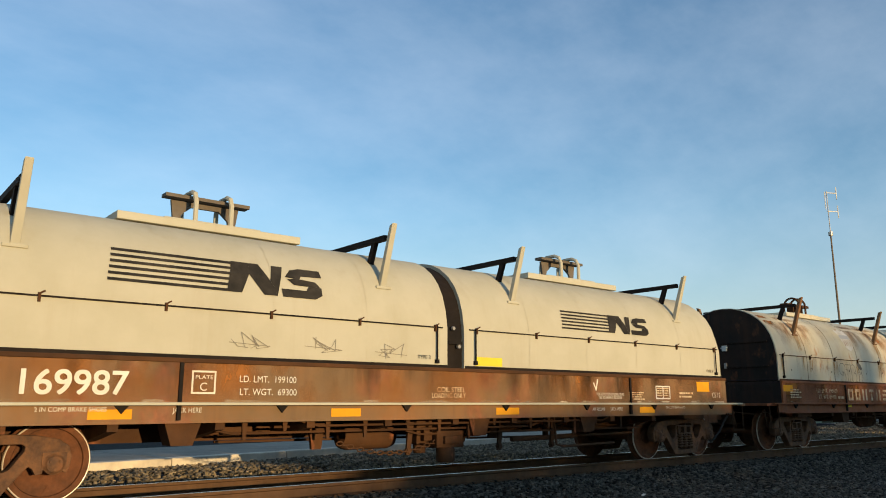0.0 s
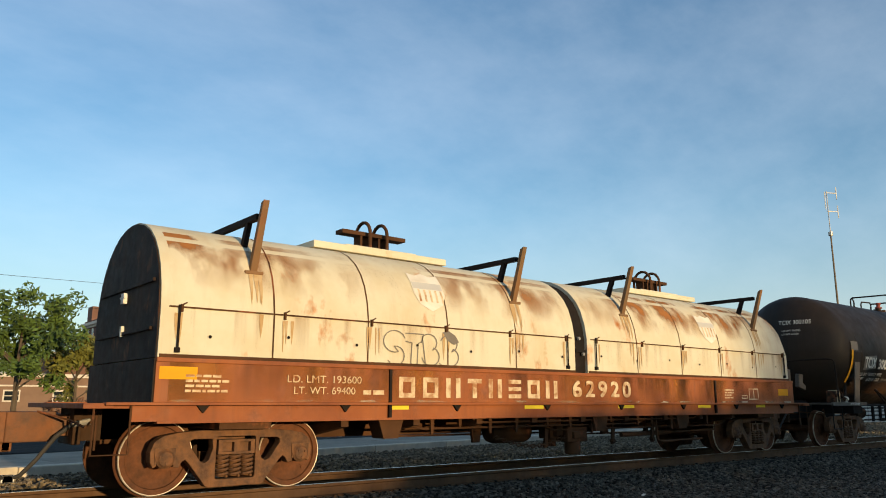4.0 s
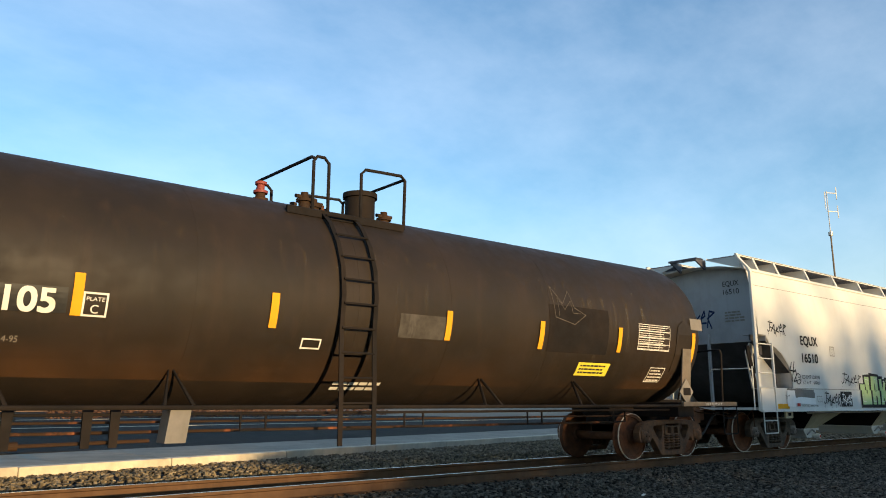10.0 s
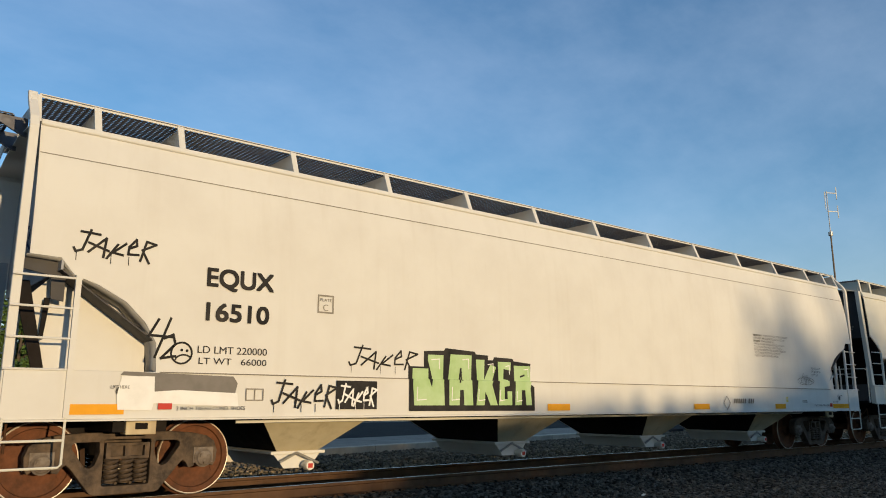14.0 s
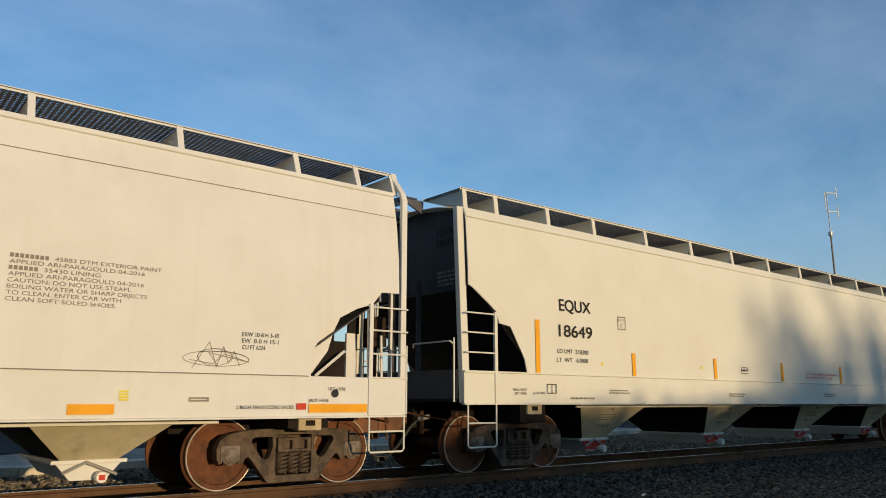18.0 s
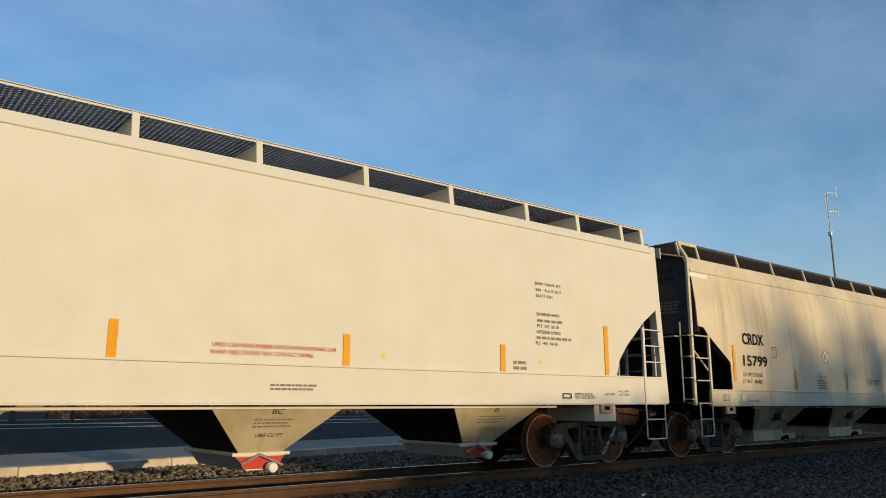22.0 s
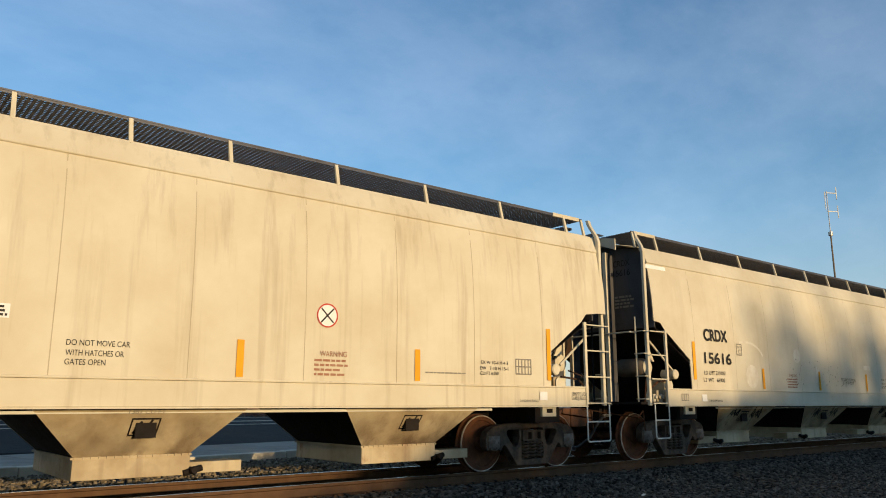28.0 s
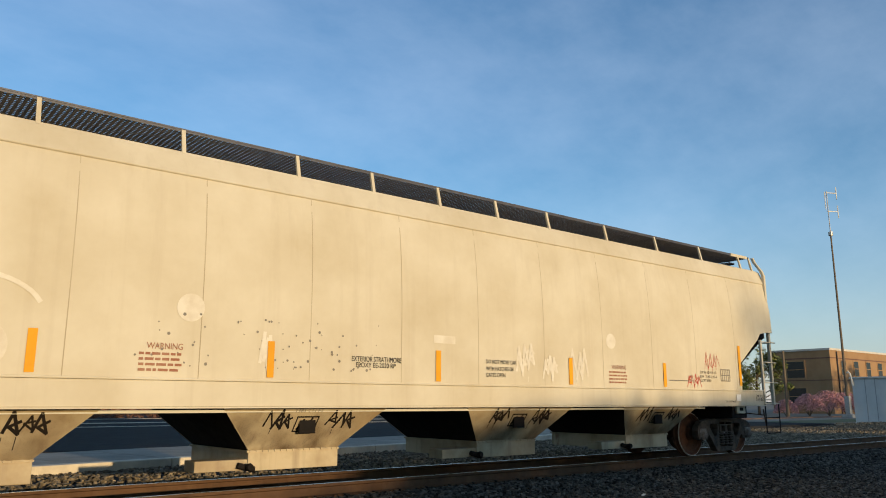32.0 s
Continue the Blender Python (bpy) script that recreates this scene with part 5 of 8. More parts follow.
def hopper(label, P):
    car = thing("covered_hopper", label, "hopper car", "cars of the freight train")
    H, prof, (s0, s1), top, paint_m = P["half"], P["prof"], P["sill"], P["top"], P["mat"]
    cuts = {-1: P["cut"], 1: P.get("cut_r", P["cut"])}
    start = P["start"][0]
    dark = M["under_dark"]

    def side_y(z):
        return run(prof, z)

    def low(x):
        d, cut = H - abs(x), cuts[1 if x > 0 else -1]
        return run(cut, d) if d < cut[-1][0] else s1
    # columns of the side sheet: ends follow the cut-out
    ds = {k: sorted({P["start"][k > 0], *[d for d, _ in c if d > P["start"][k > 0]], c[-1][0] + 0.004, c[-1][0] + 0.3, 2.2, 3.5, 5.0, 6.5, 8.0, H}) for k, c in cuts.items()}
    cols = [(-H + d, d) for d in ds[-1]] + [(H - d, d) for d in reversed(ds[1][:-1])]
    zs_n = 12
    for s in (-1, 1):
        rows = []
        for x, d in cols:
            b = low(x)
            zz = [b + (top - b) * (j / zs_n) for j in range(zs_n + 1)]
            rows.append([(x, s * side_y(z), z) for z in zz])
        inner = [[(x, y - s * 0.012, z) for x, y, z in row] for row in rows]
        side = part("side_sheet", Geo().loft([[(x, y + s * 0.006, z) for x, y, z in row] for row in rows]).loft(inner), paint_m, car, "painted steel side", smooth=True)
        g = Geo().box(-H + P["sill_in"], H - P["sill_in"], s * side_y(s0) - 0.025, s * side_y(s0) + 0.025, s0, s1 + 0.02)
        part("sill_flange", Geo().box(-H + P["sill_in"], H - P["sill_in"], s * side_y(s0) - 0.05, s * side_y(s0) + 0.03, s0 - 0.021, s0 - 0.001), paint_m, car)
        if P["lip"]:
            lip = Geo().box(-H + P["sill_in"], H - P["sill_in"], s * (side_y(s1) + 0.012) - 0.03, s * (side_y(s1) + 0.012) + 0.03, s1 + 0.022, s1 + 0.05)
            part("sill_lip", lip, paint_m, car, bevel=0.008)
        part("side_sill", g, paint_m, car, bevel=0.008)
        # top chord
        z0, z1 = P["chord"]
        g = Geo().hexa([(-H + start, s * (side_y(z0)), z0), (H - P["start"][1], s * (side_y(z0)), z0), (H - P["start"][1], s * (side_y(z0) + 0.03), z0 + 0.02), (-H + start, s * (side_y(z0) + 0.03), z0 + 0.02)],
                       [(-H + start, s * (side_y(z1) - 0.05), z1 + 0.01), (H - P["start"][1], s * (side_y(z1) - 0.05), z1 + 0.01), (H - P["start"][1], s * (side_y(z1) + 0.035), z1), (-H + start, s * (side_y(z1) + 0.035), z1)])
        part("top_chord", g, paint_m, car, bevel=0.012)
        for x in P["seams"]:
            b = low(x)
            g = Geo().loft([[(xx, s * (side_y(z) + 0.008), z) for z in [b + (z0 - b) * j / 8 for j in range(9)]] for xx in (x - 0.006, x + 0.006)])
            part("panel_seam", g, M["seam"] if P["kind"] == "c" else paint_m, side, smooth=True)
        # running board on brackets
        yb0, yb1 = P["board"]
        gr = grating(-H + 0.12, H - 0.12, min(s * yb0, s * yb1), max(s * yb0, s * yb1), P["board_z"])
        board = part("running_board", gr, M["grate"], car, "open steel grating walkway")
        zb = P["board_z"]
        edge_m = M["grate"] if P["kind"] == "c" else paint_m
        for y in (yb0, yb1):
            part("board_edge", Geo().box(-H + 0.1, H - 0.1, s * y - 0.006, s * y + 0.006, zb - 0.035, zb + 0.012), edge_m, board)
        if P["kind"] == "c":
            for e in (-1, 1):
                part("end_rail", Geo().box(*sorted((e * (H - 0.2), e * (H - 0.92))), s * yb1 - 0.016, s * yb1 + 0.016, zb - 0.045, zb + 0.02), paint_m, board)
        for x in P["posts"]:
            ye = side_y(top)
            g = Geo().hexa([(x - P["pw"], s * (ye - 0.02), top - 0.02), (x + P["pw"], s * (ye - 0.02), top - 0.02), (x + P["pw"], s * (ye + 0.02), top - 0.02), (x - P["pw"], s * (ye + 0.02), top - 0.02)],
                           [(x - P["pw"], s * (yb1 - 0.012), P["board_z"] - 0.01), (x + P["pw"], s * (yb1 - 0.012), P["board_z"] - 0.01), (x + P["pw"], s * (yb1 + 0.018), P["board_z"] - 0.01), (x - P["pw"], s * (yb1 + 0.018), P["board_z"] - 0.01)])
            pb = part("board_bracket", g, paint_m, board)
            yi = yb0
            g = Geo().hexa([(x - 0.006, s * (ye - 0.08), top + 0.03), (x + 0.006, s * (ye - 0.08), top + 0.03), (x + 0.006, s * (ye - 0.2), top + 0.06), (x - 0.006, s * (ye - 0.2), top + 0.06)],
                           [(x - 0.006, s * yb1, P["board_z"] - 0.04), (x + 0.006, s * yb1, P["board_z"] - 0.04), (x + 0.006, s * yi, P["board_z"] - 0.035), (x - 0.006, s * yi, P["board_z"] - 0.035)])
            if P["kind"] != "c":
                part("board_gusset", g, paint_m, board)
    ye = side_y(top)
    g = Geo().loft([[(x, y, z) for y, z in ((-ye, top), (-0.75, top + 0.13), (0, top + 0.19), (0.75, top + 0.13), (ye, top))] for x in (-H + 0.12, H - 0.12)])
    part("roof", g, paint_m, car, thick=0.015, smooth=True)
    hatch = Geo().box(-1.6, 1.6, -0.27, 0.27, top + 0.17, top + 0.27).mesh("roof_hatch", paint_m)
    for x in (-6.6, -3.3, 0.0, 3.3, 6.6):
        h = part("roof_hatch", hatch, paint_m, car, bevel=0.02)
        h.location = (x, 0, 0)
    for s in (-1, 1):
        e = P["end_in"]
        knee = P["knee"]
        ex = s * (H - e)
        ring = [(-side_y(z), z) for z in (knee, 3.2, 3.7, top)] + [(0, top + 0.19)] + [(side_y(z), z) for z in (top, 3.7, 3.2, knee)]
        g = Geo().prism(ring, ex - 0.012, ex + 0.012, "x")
        # end sheets take a darker colour in place of the shade between cars
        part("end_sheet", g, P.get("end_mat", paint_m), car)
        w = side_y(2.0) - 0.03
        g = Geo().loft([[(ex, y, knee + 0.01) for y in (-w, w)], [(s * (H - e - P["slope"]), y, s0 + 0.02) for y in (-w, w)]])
        # downward-facing slopes painted dark to stand in for their shade
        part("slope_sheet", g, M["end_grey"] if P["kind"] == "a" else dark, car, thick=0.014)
        if P["kind"] == "a":
            if s < 0:
                rim = [(d, z) for d, z in cuts[-1]] + [(1.54, s1 + 0.01)]
                part("cutout_rim", Geo().loft([[(d - H, -1.59, z - 0.004), (d - H + 0.01, -1.20, z - 0.012)] for d, z in rim]), M["end_soft"], car, "folded rim of the end opening", thick=0.012, smooth=True)
                for name, m, y, loop in (("end_web", paint_m, -1.18, ((0.24, 2.30), (0.44, 2.52), (0.85, 2.41), (1.15, 2.25), (1.38, 2.03), (1.52, 1.80), (1.54, s1 + 0.01), (0.42, s1 + 0.01))),
                                         ("end_brace", dark, -1.30, ((0.04, 2.44), (0.20, 2.44), (0.43, s1 + 0.01), (0.31, s1 + 0.01))), ("end_brace", dark, -1.32, ((0.36, 2.26), (0.42, 2.26), (0.38, 1.8), (0.34, 1.8))),
                                         ("corner_plate", M["end_dark"], -1.42, ((0.04, 2.68), (0.53, 2.64), (0.53, 2.22), (0.40, 2.24), (0.38, 2.50), (0.04, 2.56)))):
                    part(name, Geo().prism([(d - H, z) for d, z in loop], y - 0.015, y + 0.015), m, car)
            for m, y, loop in () if s < 0 else ((paint_m, -1.46, ((0.60, 2.52), (0.98, 2.40), (1.14, 2.08), (1.22, 1.82), (1.50, s1 + 0.01), (1.64, s1 + 0.01), (1.62, 1.85), (1.45, 2.15), (1.2, 2.36), (0.9, 2.5), (0.62, 2.6))),
                               (dark, -1.22, ((1.56, s1 + 0.01), (1.20, 1.78), (1.10, 2.34), (1.02, 2.38), (0.98, 1.98), (0.80, 1.98), (0.78, s1 + 0.01))),
                               (paint_m, -1.26, ((0.80, s1 + 0.01), (0.80, 2.10), (0.66, 2.10), (0.62, s1 + 0.01))), (dark, -1.24, ((0.76, 2.1), (0.76, 2.48), (0.58, 2.48), (0.58, 2.1)))):
                part("end_web", Geo().prism([(s * (H - d), z) for d, z in loop], y - 0.02, y + 0.02), m, car)
            if s > 0:
                part("end_brace", Geo().tube([(s * (H - 1.36), -1.4, s1 + 0.03), (s * (H - 0.92), -1.42, 1.83), (s * (H - 0.88), -1.42, 1.80)], 0.022, 6), paint_m, car)
        a, b = sorted((s * (H - 0.02), s * (H - 2.9)))
        part("stub_sill", Geo().box(a, b, -0.3, 0.3, 0.72, 1.14), M["under_dark"], car)
        a, b = sorted((s * (H + 0.12), s * (H - 1.3)))
        part("end_platform", Geo().box(a, b, -1.45, 1.45, s0 + 0.02, s0 + 0.07), P["plat"], car)
        for y in (-1, 1):
            yb1 = P["board"][1]
            if P["kind"] == "b":
                xa, xb = sorted((s * H, s * (H - 0.14))) if s < 0 else (H - 0.05, H + 0.12)
                g = Geo().hexa([(xa, y * (side_y(s1) - 0.10), s0), (xb, y * (side_y(s1) - 0.10), s0), (xb, y * (side_y(s1) + 0.01), s0), (xa, y * (side_y(s1) + 0.01), s0)],
                               [(xa, y * (side_y(top) - 0.10), top), (xb, y * (side_y(top) - 0.10), top), (xb, y * (side_y(top) + 0.01), top), (xa, y * (side_y(top) + 0.01), top)])
            else:
                # a flat bar from the sill up to the walkway, bent in over the roof edge
                pw = 0.048 if P["kind"] == "a" else 0.036
                px, wy = H - P["post_d"][0 if s < 0 else 1], side_y(s1) - (0.02 if P["kind"] == "a" else 0.07)
                way = [(wy, s0), (wy, 4.12), (wy - 0.05, 4.24), (yb1 + 0.05, P["board_z"] - 0.10), (yb1, P["board_z"] + 0.015)]
                g = Geo().loft([[(s * (px + dx) - s * max(0.0, z - 4.1) * P["post_in"][s > 0], y * (v + dy), z) for dx, dy in ((-pw, -0.045), (pw, -0.045), (pw, 0.02), (-pw, 0.02), (-pw, -0.045))] for v, z in way])
            part("corner_post", g, paint_m, car, bevel=0.01)
            # side ladder
            yy = y * (side_y(1.8) + 0.03)
            xo, xi = s * (H - (0.07 if P["kind"] == "b" else P["post_d"][0 if s < 0 else 1])), s * (H - P["lad"])
            st = part("ladder", Geo().box(min(xi - 0.03, xi + 0.03), xi + 0.03, yy - 0.02, yy + 0.02, s0 + 0.02, P["lad_top"]), paint_m, car)
            low_rung = s0 + 0.04 if P["kind"] == "c" else s1 + 0.02
            for i in range(4):
                z = low_rung + i * (P["lad_top"] - 0.04 - low_rung) / 3
                part("rung", Geo().tube([(xo - s * -0.05, yy, z), (xi - s * 0.04, yy, z)], 0.013, 6), paint_m, st)
            # steps at one end painted black to imitate backlit shade
            part("sill_step", step_geo(min(xo, xi), abs(xo - xi), yy, s0 + 0.02, 0.46), M["under_dark"] if s == P.get("shade_end") else M["white_b"] if y < 0 else paint_m, car)
            # end ladder of two tall stiles
            if P["kind"] == "c" and y < 0:
                rx = s * (px + 0.02)
                rod = part("end_rod", Geo().tube([(rx, -1.23, s0 + 0.05), (rx, -1.23, 2.82)], 0.018, 6), dark if s > 0 else paint_m, car)
                for i in range(4):
                    z = s0 + 0.12 + i * 0.44
                    part("rung", Geo().tube([(rx, -1.50, z), (rx + s * 0.06, -1.46, z), (rx + s * 0.06, -1.23, z)], 0.012, 6), paint_m, rod)
                part("end_grab", Geo().tube([(rx, -1.23, 2.5), (rx + s * 0.08, -1.15, 2.52), (rx + s * 0.08, 0.40, 2.50)], 0.016, 6), paint_m, car)
            elif y != s:
                el = Geo()
                for yq in (0.62, 1.05):
                    el.box(*sorted((s * (H + 0.10), s * (H + 0.14))), y * yq - 0.03, y * yq + 0.03, s0 + 0.1, top - 0.1 if P["tall"] else 3.4)
                el.tube([(s * (H + 0.12), y * 1.05, top - 0.12), (s * (H + 0.08), y * 1.05, top + 0.0), (s * (H - 0.05), y * 1.05, top + 0.06)], 0.02, 6)
                eo = part("end_ladder", el, paint_m, car)
                for i in range(9):
                    z = s0 + 0.3 + i * 0.34
                    if z < top - 0.2:
                        part("rung", Geo().tube([(s * (H + 0.13), y * 0.6, z), (s * (H + 0.13), y * 1.07, z)], 0.012, 6), paint_m, eo)
            if P["kind"] == "c":
                yq = -0.58 if y < 0 else 0.40
                # web coloured as the unlit side, flange pale as the lit edge
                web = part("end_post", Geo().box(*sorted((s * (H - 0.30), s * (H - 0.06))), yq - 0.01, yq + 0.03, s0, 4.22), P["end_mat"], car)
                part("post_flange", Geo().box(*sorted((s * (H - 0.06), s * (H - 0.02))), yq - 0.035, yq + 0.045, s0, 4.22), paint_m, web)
                continue
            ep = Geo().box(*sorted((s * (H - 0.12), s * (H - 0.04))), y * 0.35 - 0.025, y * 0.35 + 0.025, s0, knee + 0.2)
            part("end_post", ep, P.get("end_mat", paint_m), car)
            g = Geo().tube([(s * (H + 0.10), y * 1.5, s0 + 0.9), (s * (H + 0.14), y * 1.45, s0 + 0.95), (s * (H + 0.14), y * 0.5, s0 + 0.95), (s * (H + 0.1), y * 0.45, s0 + 0.9)], 0.013, 6)
            g.tube([(s * (H + 0.10), y * 1.5, s0 + 0.02), (s * (H + 0.10), y * 1.5, s0 + 1.0)], 0.016, 6)
            part("grab_iron", g, paint_m, car)
        if P["kind"] == "b":
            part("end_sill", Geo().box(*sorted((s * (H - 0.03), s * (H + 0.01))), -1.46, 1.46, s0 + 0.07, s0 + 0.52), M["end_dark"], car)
        # end walk at roof level
        ww = 0.62 if P["kind"] == "c" else 0.40
        g = grating(*sorted((s * (H + 0.02), s * (H + 0.28))), -ww, ww, P["board_z"])
        ew = part("end_walk", g, M["grate"], car, "steel grating step at the roof end")
        part("walk_frame", Geo().box(*sorted((s * (H + 0.28), s * (H + 0.295))), -ww, ww, P["board_z"] - 0.04, P["board_z"] + 0.01), M["grate"], ew)
        for y in (-1, 1):
            part("walk_support", Geo().prism([(s * (H - 0.16), top + 0.10), (s * (H - 0.12), top + 0.10), (s * (H + 0.28), P["board_z"] - 0.05), (s * (H + 0.28), P["board_z"] - 0.018), (s * (H - 0.16), P["board_z"] - 0.018)], y * 0.34 - 0.02, y * 0.34 + 0.02), M["grate"], ew)
        for y in (-1, 1) if P["kind"] == "c" and s < 0 else ():
            bz = P["board_z"]
            part("walk_bracket", Geo().prism([(y * 0.26, bz - 0.01), (y * (yb1 - 0.24), bz - 0.14), (y * (yb1 - 0.24), bz - 0.38), (y * 0.30, bz - 0.11)], *sorted((s * (H + 0.08), s * (H + 0.11))), "x"), paint_m, ew)
        add_coupler(car, H - 0.15, P["coup"][0 if s < 0 else 1], s)
        add_truck(car, s * P["truck"], P["truck_style"])
        part("body_bolster", Geo().box(s * P["truck"] - 0.3, s * P["truck"] + 0.3, -1.45, 1.45, 0.8, s0 + 0.03), paint_m if P["kind"] == "b" and s > 0 else M["under_dark"], car)
        part("jack_hole", Geo().box(s * P["truck"] - 0.07, s * P["truck"] + 0.07, -1.506, -1.5, s0 - 0.12, s0 - 0.05), M["under_dark"], car)
        part("jack_pad", Geo().box(s * P["truck"] - 0.17, s * P["truck"] + 0.17, -1.5, -1.3, s0 - 0.18, s0), paint_m if P["kind"] == "c" else M["bay_dirty"], car, bevel=0.01)
    # bays
    for x in P["bays"]:
        if P["kind"] == "c":
            tw, bw, zt, zb, ty, by = 1.27, 0.66, s0 + 0.02, 0.50, 1.42, 0.95
        else:
            tw, bw, zt, zb, ty, by = P["bay_w"], 0.30, s0 + 0.02, 0.46, 1.42, 0.80
        g = Geo().hexa([(x - bw, -by, zb), (x + bw, -by, zb), (x + bw, by, zb), (x - bw, by, zb)], [(x - tw, -ty, zt), (x + tw, -ty, zt), (x + tw, ty, zt), (x - tw, ty, zt)])
        # unlit slopes painted near black as shade; only the front panels keep their paint
        bay = part("hopper_bay", g, M["under_dark"], car, "sloping discharge bay with painted-in shade", bevel=0.01)
        for s in (-1, 1):
            n = Vector((0, zb - zt, by - ty)).normalized() * 0.008
            face = [(x - bw, -by, zb), (x + bw, -by, zb), (x + tw, -ty, zt), (x - tw, -ty, zt)]
            front = Geo().hexa([(fx, s * -(fy - abs(n.y) * 0.2), fz) for fx, fy, fz in face], [(fx, s * -(fy + n.y), fz + n.z) for fx, fy, fz in face])
            part("bay_panel", front, P["bay_mat"], bay, "painted front of the bay")
        if P["kind"] == "c":
            e = P["draw"]
            part("outlet_gate", Geo().box(x - bw - 0.02, x + bw + 0.02, -0.98, 0.98, 0.25, 0.488).box(*sorted((x + e * bw, x + e * (bw + 0.72))), -0.95, -0.6, 0.26, 0.40), P["bay_mat"], bay, bevel=0.008)
            g = Geo().box(x - bw - 0.05, x + bw + 0.03, -1.0, 1.0, 0.485, 0.51)
            for i in range(16):
                xx = x - bw + i * (2 * bw / 15)
                g.box(xx - 0.012, xx + 0.012, -1.015, -0.99, 0.487, 0.515)
            part("bolted_flange", g, M["bay_dirty"], bay)
            part("capstan", Geo().lathe([(0.0, -1.12), (0.04, -1.12), (0.05, -1.08), (0.035, -1.05), (0.035, -0.95), (0.0, -0.95)], (x + e * 0.70, 0, 0.31), "y", 12).tube([(x + e * 0.60, -1.0, 0.27), (x + e * 0.83, -1.0, 0.33)], 0.04, 8), M["under_dark"], bay, smooth=True)
            g = Geo().box(x - 0.10, x + 0.14, -1.27, -1.23, 0.72, 0.90)
            part("bay_handle", g, M["under_dark"], bay)
        else:
            part("outlet_gate", Geo().box(x - 0.42, x + 0.42, -0.86, 0.86, 0.43, 0.475).prism([(x - 0.36, 0.43), (x + 0.36, 0.43), (x + 0.2, 0.24), (x - 0.2, 0.24)], -0.82, 0.82), paint_m, bay, bevel=0.008)
            if P["kind"] == "b":
                part("gate_label", Geo().prism([(x - 0.34, 0.42), (x + 0.34, 0.42), (x + 0.24, 0.26), (x - 0.24, 0.26)], -0.835, -0.822), M["red_ink"], bay, "red warning plate")
            cap = part("capstan", Geo().lathe([(0.0, -1.02), (0.06, -1.02), (0.07, -0.99), (0.07, -0.92), (0.04, -0.89), (0.04, -0.8), (0.0, -0.8)], (x + 0.1, 0, 0.28), "y", 16), M["white_ink"], bay, "round capstan end", smooth=True)
            if P["kind"] == "a":
                part("cap_label", Geo().box(x + 0.065, x + 0.135, -1.026, -1.021, 0.25, 0.31), M["red_ink"], bay)
            part("gate_lever", Geo().tube([(x - 0.3, -0.88, 0.33), (x - 0.05, -0.9, 0.45), (x + 0.3, -0.88, 0.30)], 0.02, 6), M["steel"], bay)
    part("train_line", Geo().tube([(-P["truck"] + 1.2, -1.35, s0 - 0.06), (P["truck"] - 1.2, -1.35, s0 - 0.06)], 0.02, 6), M["white_b"], car)
    # brake wheel, housing, reservoir and valves on the end platforms
    if P["kind"] == "c" and -1 not in P["brake_ends"]:
        part("brake_rod", Geo().tube([(-(H - 0.2), -1.4, s0 + 1.22), (-(H - 0.75), -1.42, s0 + 0.74)], 0.022, 6), paint_m, car)
    for s in P["brake_ends"]:
        bx, by, bz = s * (H + P["wheel"][0]), P["wheel"][1], P["wheel"][2]
        if s in P["wheel_ends"]:
            wheel = Geo()
            wheel.tube([(bx, by + 0.28 * math.cos(2 * math.pi * k / 24), bz + 0.28 * math.sin(2 * math.pi * k / 24)) for k in range(25)], 0.02, 6)
            for k in range(5):
                a = 2 * math.pi * k / 5
                wheel.tube([(bx - s * 0.05, by, bz), (bx, by + 0.28 * math.cos(a), bz + 0.28 * math.sin(a))], 0.014, 6)
            bw = part("brake_wheel", wheel, M["under_dark"], car, smooth=True)
            part("brake_housing", Geo().box(*sorted((bx - s * 0.28, bx - s * 0.04)), by - 0.16, by + 0.16, bz - 0.25, bz + 0.2).box(*sorted((bx - s * 0.2, bx - s * 0.14)), by - 0.05, by + 0.05, s0, bz - 0.2), M["under"], bw, bevel=0.02)
            part("brake_chain", Geo().tube([(bx - s * 0.17, by + 0.1, bz - 0.2), (bx - s * 0.19, by + 0.13, 1.5), (bx - s * 0.25, by + 0.1, s0)], 0.018, 6), M["bay_dirty"], bw)
        if P["kind"] == "b":
            part("brake_valve", Geo().box(H - 0.98, H - 0.86, -0.9, -0.6, s0 + 0.07, 2.05).box(H - 0.72, H - 0.5, -0.7, -0.3, s0 + 0.07, 1.95), dark, car, bevel=0.02)
            part("valve_pipe", Geo().tube([(H - 1.4, -1.1, s0 + 0.07), (H - 1.38, -1.1, 2.1), (H - 1.25, -1.08, 2.2), (H - 0.4, -1.0, 2.26)], 0.03, 8), dark, car)
            continue
        if P["kind"] == "a":
            part("valve_pipe", Geo().tube([(H - 0.38, -1.25, s1), (H - 0.40, -1.25, 2.5), (H - 0.3, -1.2, 2.62)], 0.035, 8).tube([(H - 0.2, -1.3, s1), (H - 0.22, -1.3, 2.1)], 0.02, 6), paint_m, car)
            continue
        # reservoir body darker than its pale end disc
        part("air_reservoir", Geo().lathe([(0.0, -0.35), (0.10, -0.34), (0.155, -0.30), (0.185, -0.22), (0.19, -0.1), (0.19, 0.3), (0.15, 0.42), (0.0, 0.45)], (s * (H - 0.66), -0.75, s0 + 0.76), "y", 24), M["web_grey"], car, "dull grey air reservoir", smooth=True)
        part("reservoir_end", Geo().lathe([(0.0, -1.112), (0.11, -1.102), (0.15, -1.075), (0.15, -1.06), (0.0, -1.06)], (s * (H - 0.66), 0, s0 + 0.76), "y", 24), paint_m, car, smooth=True)
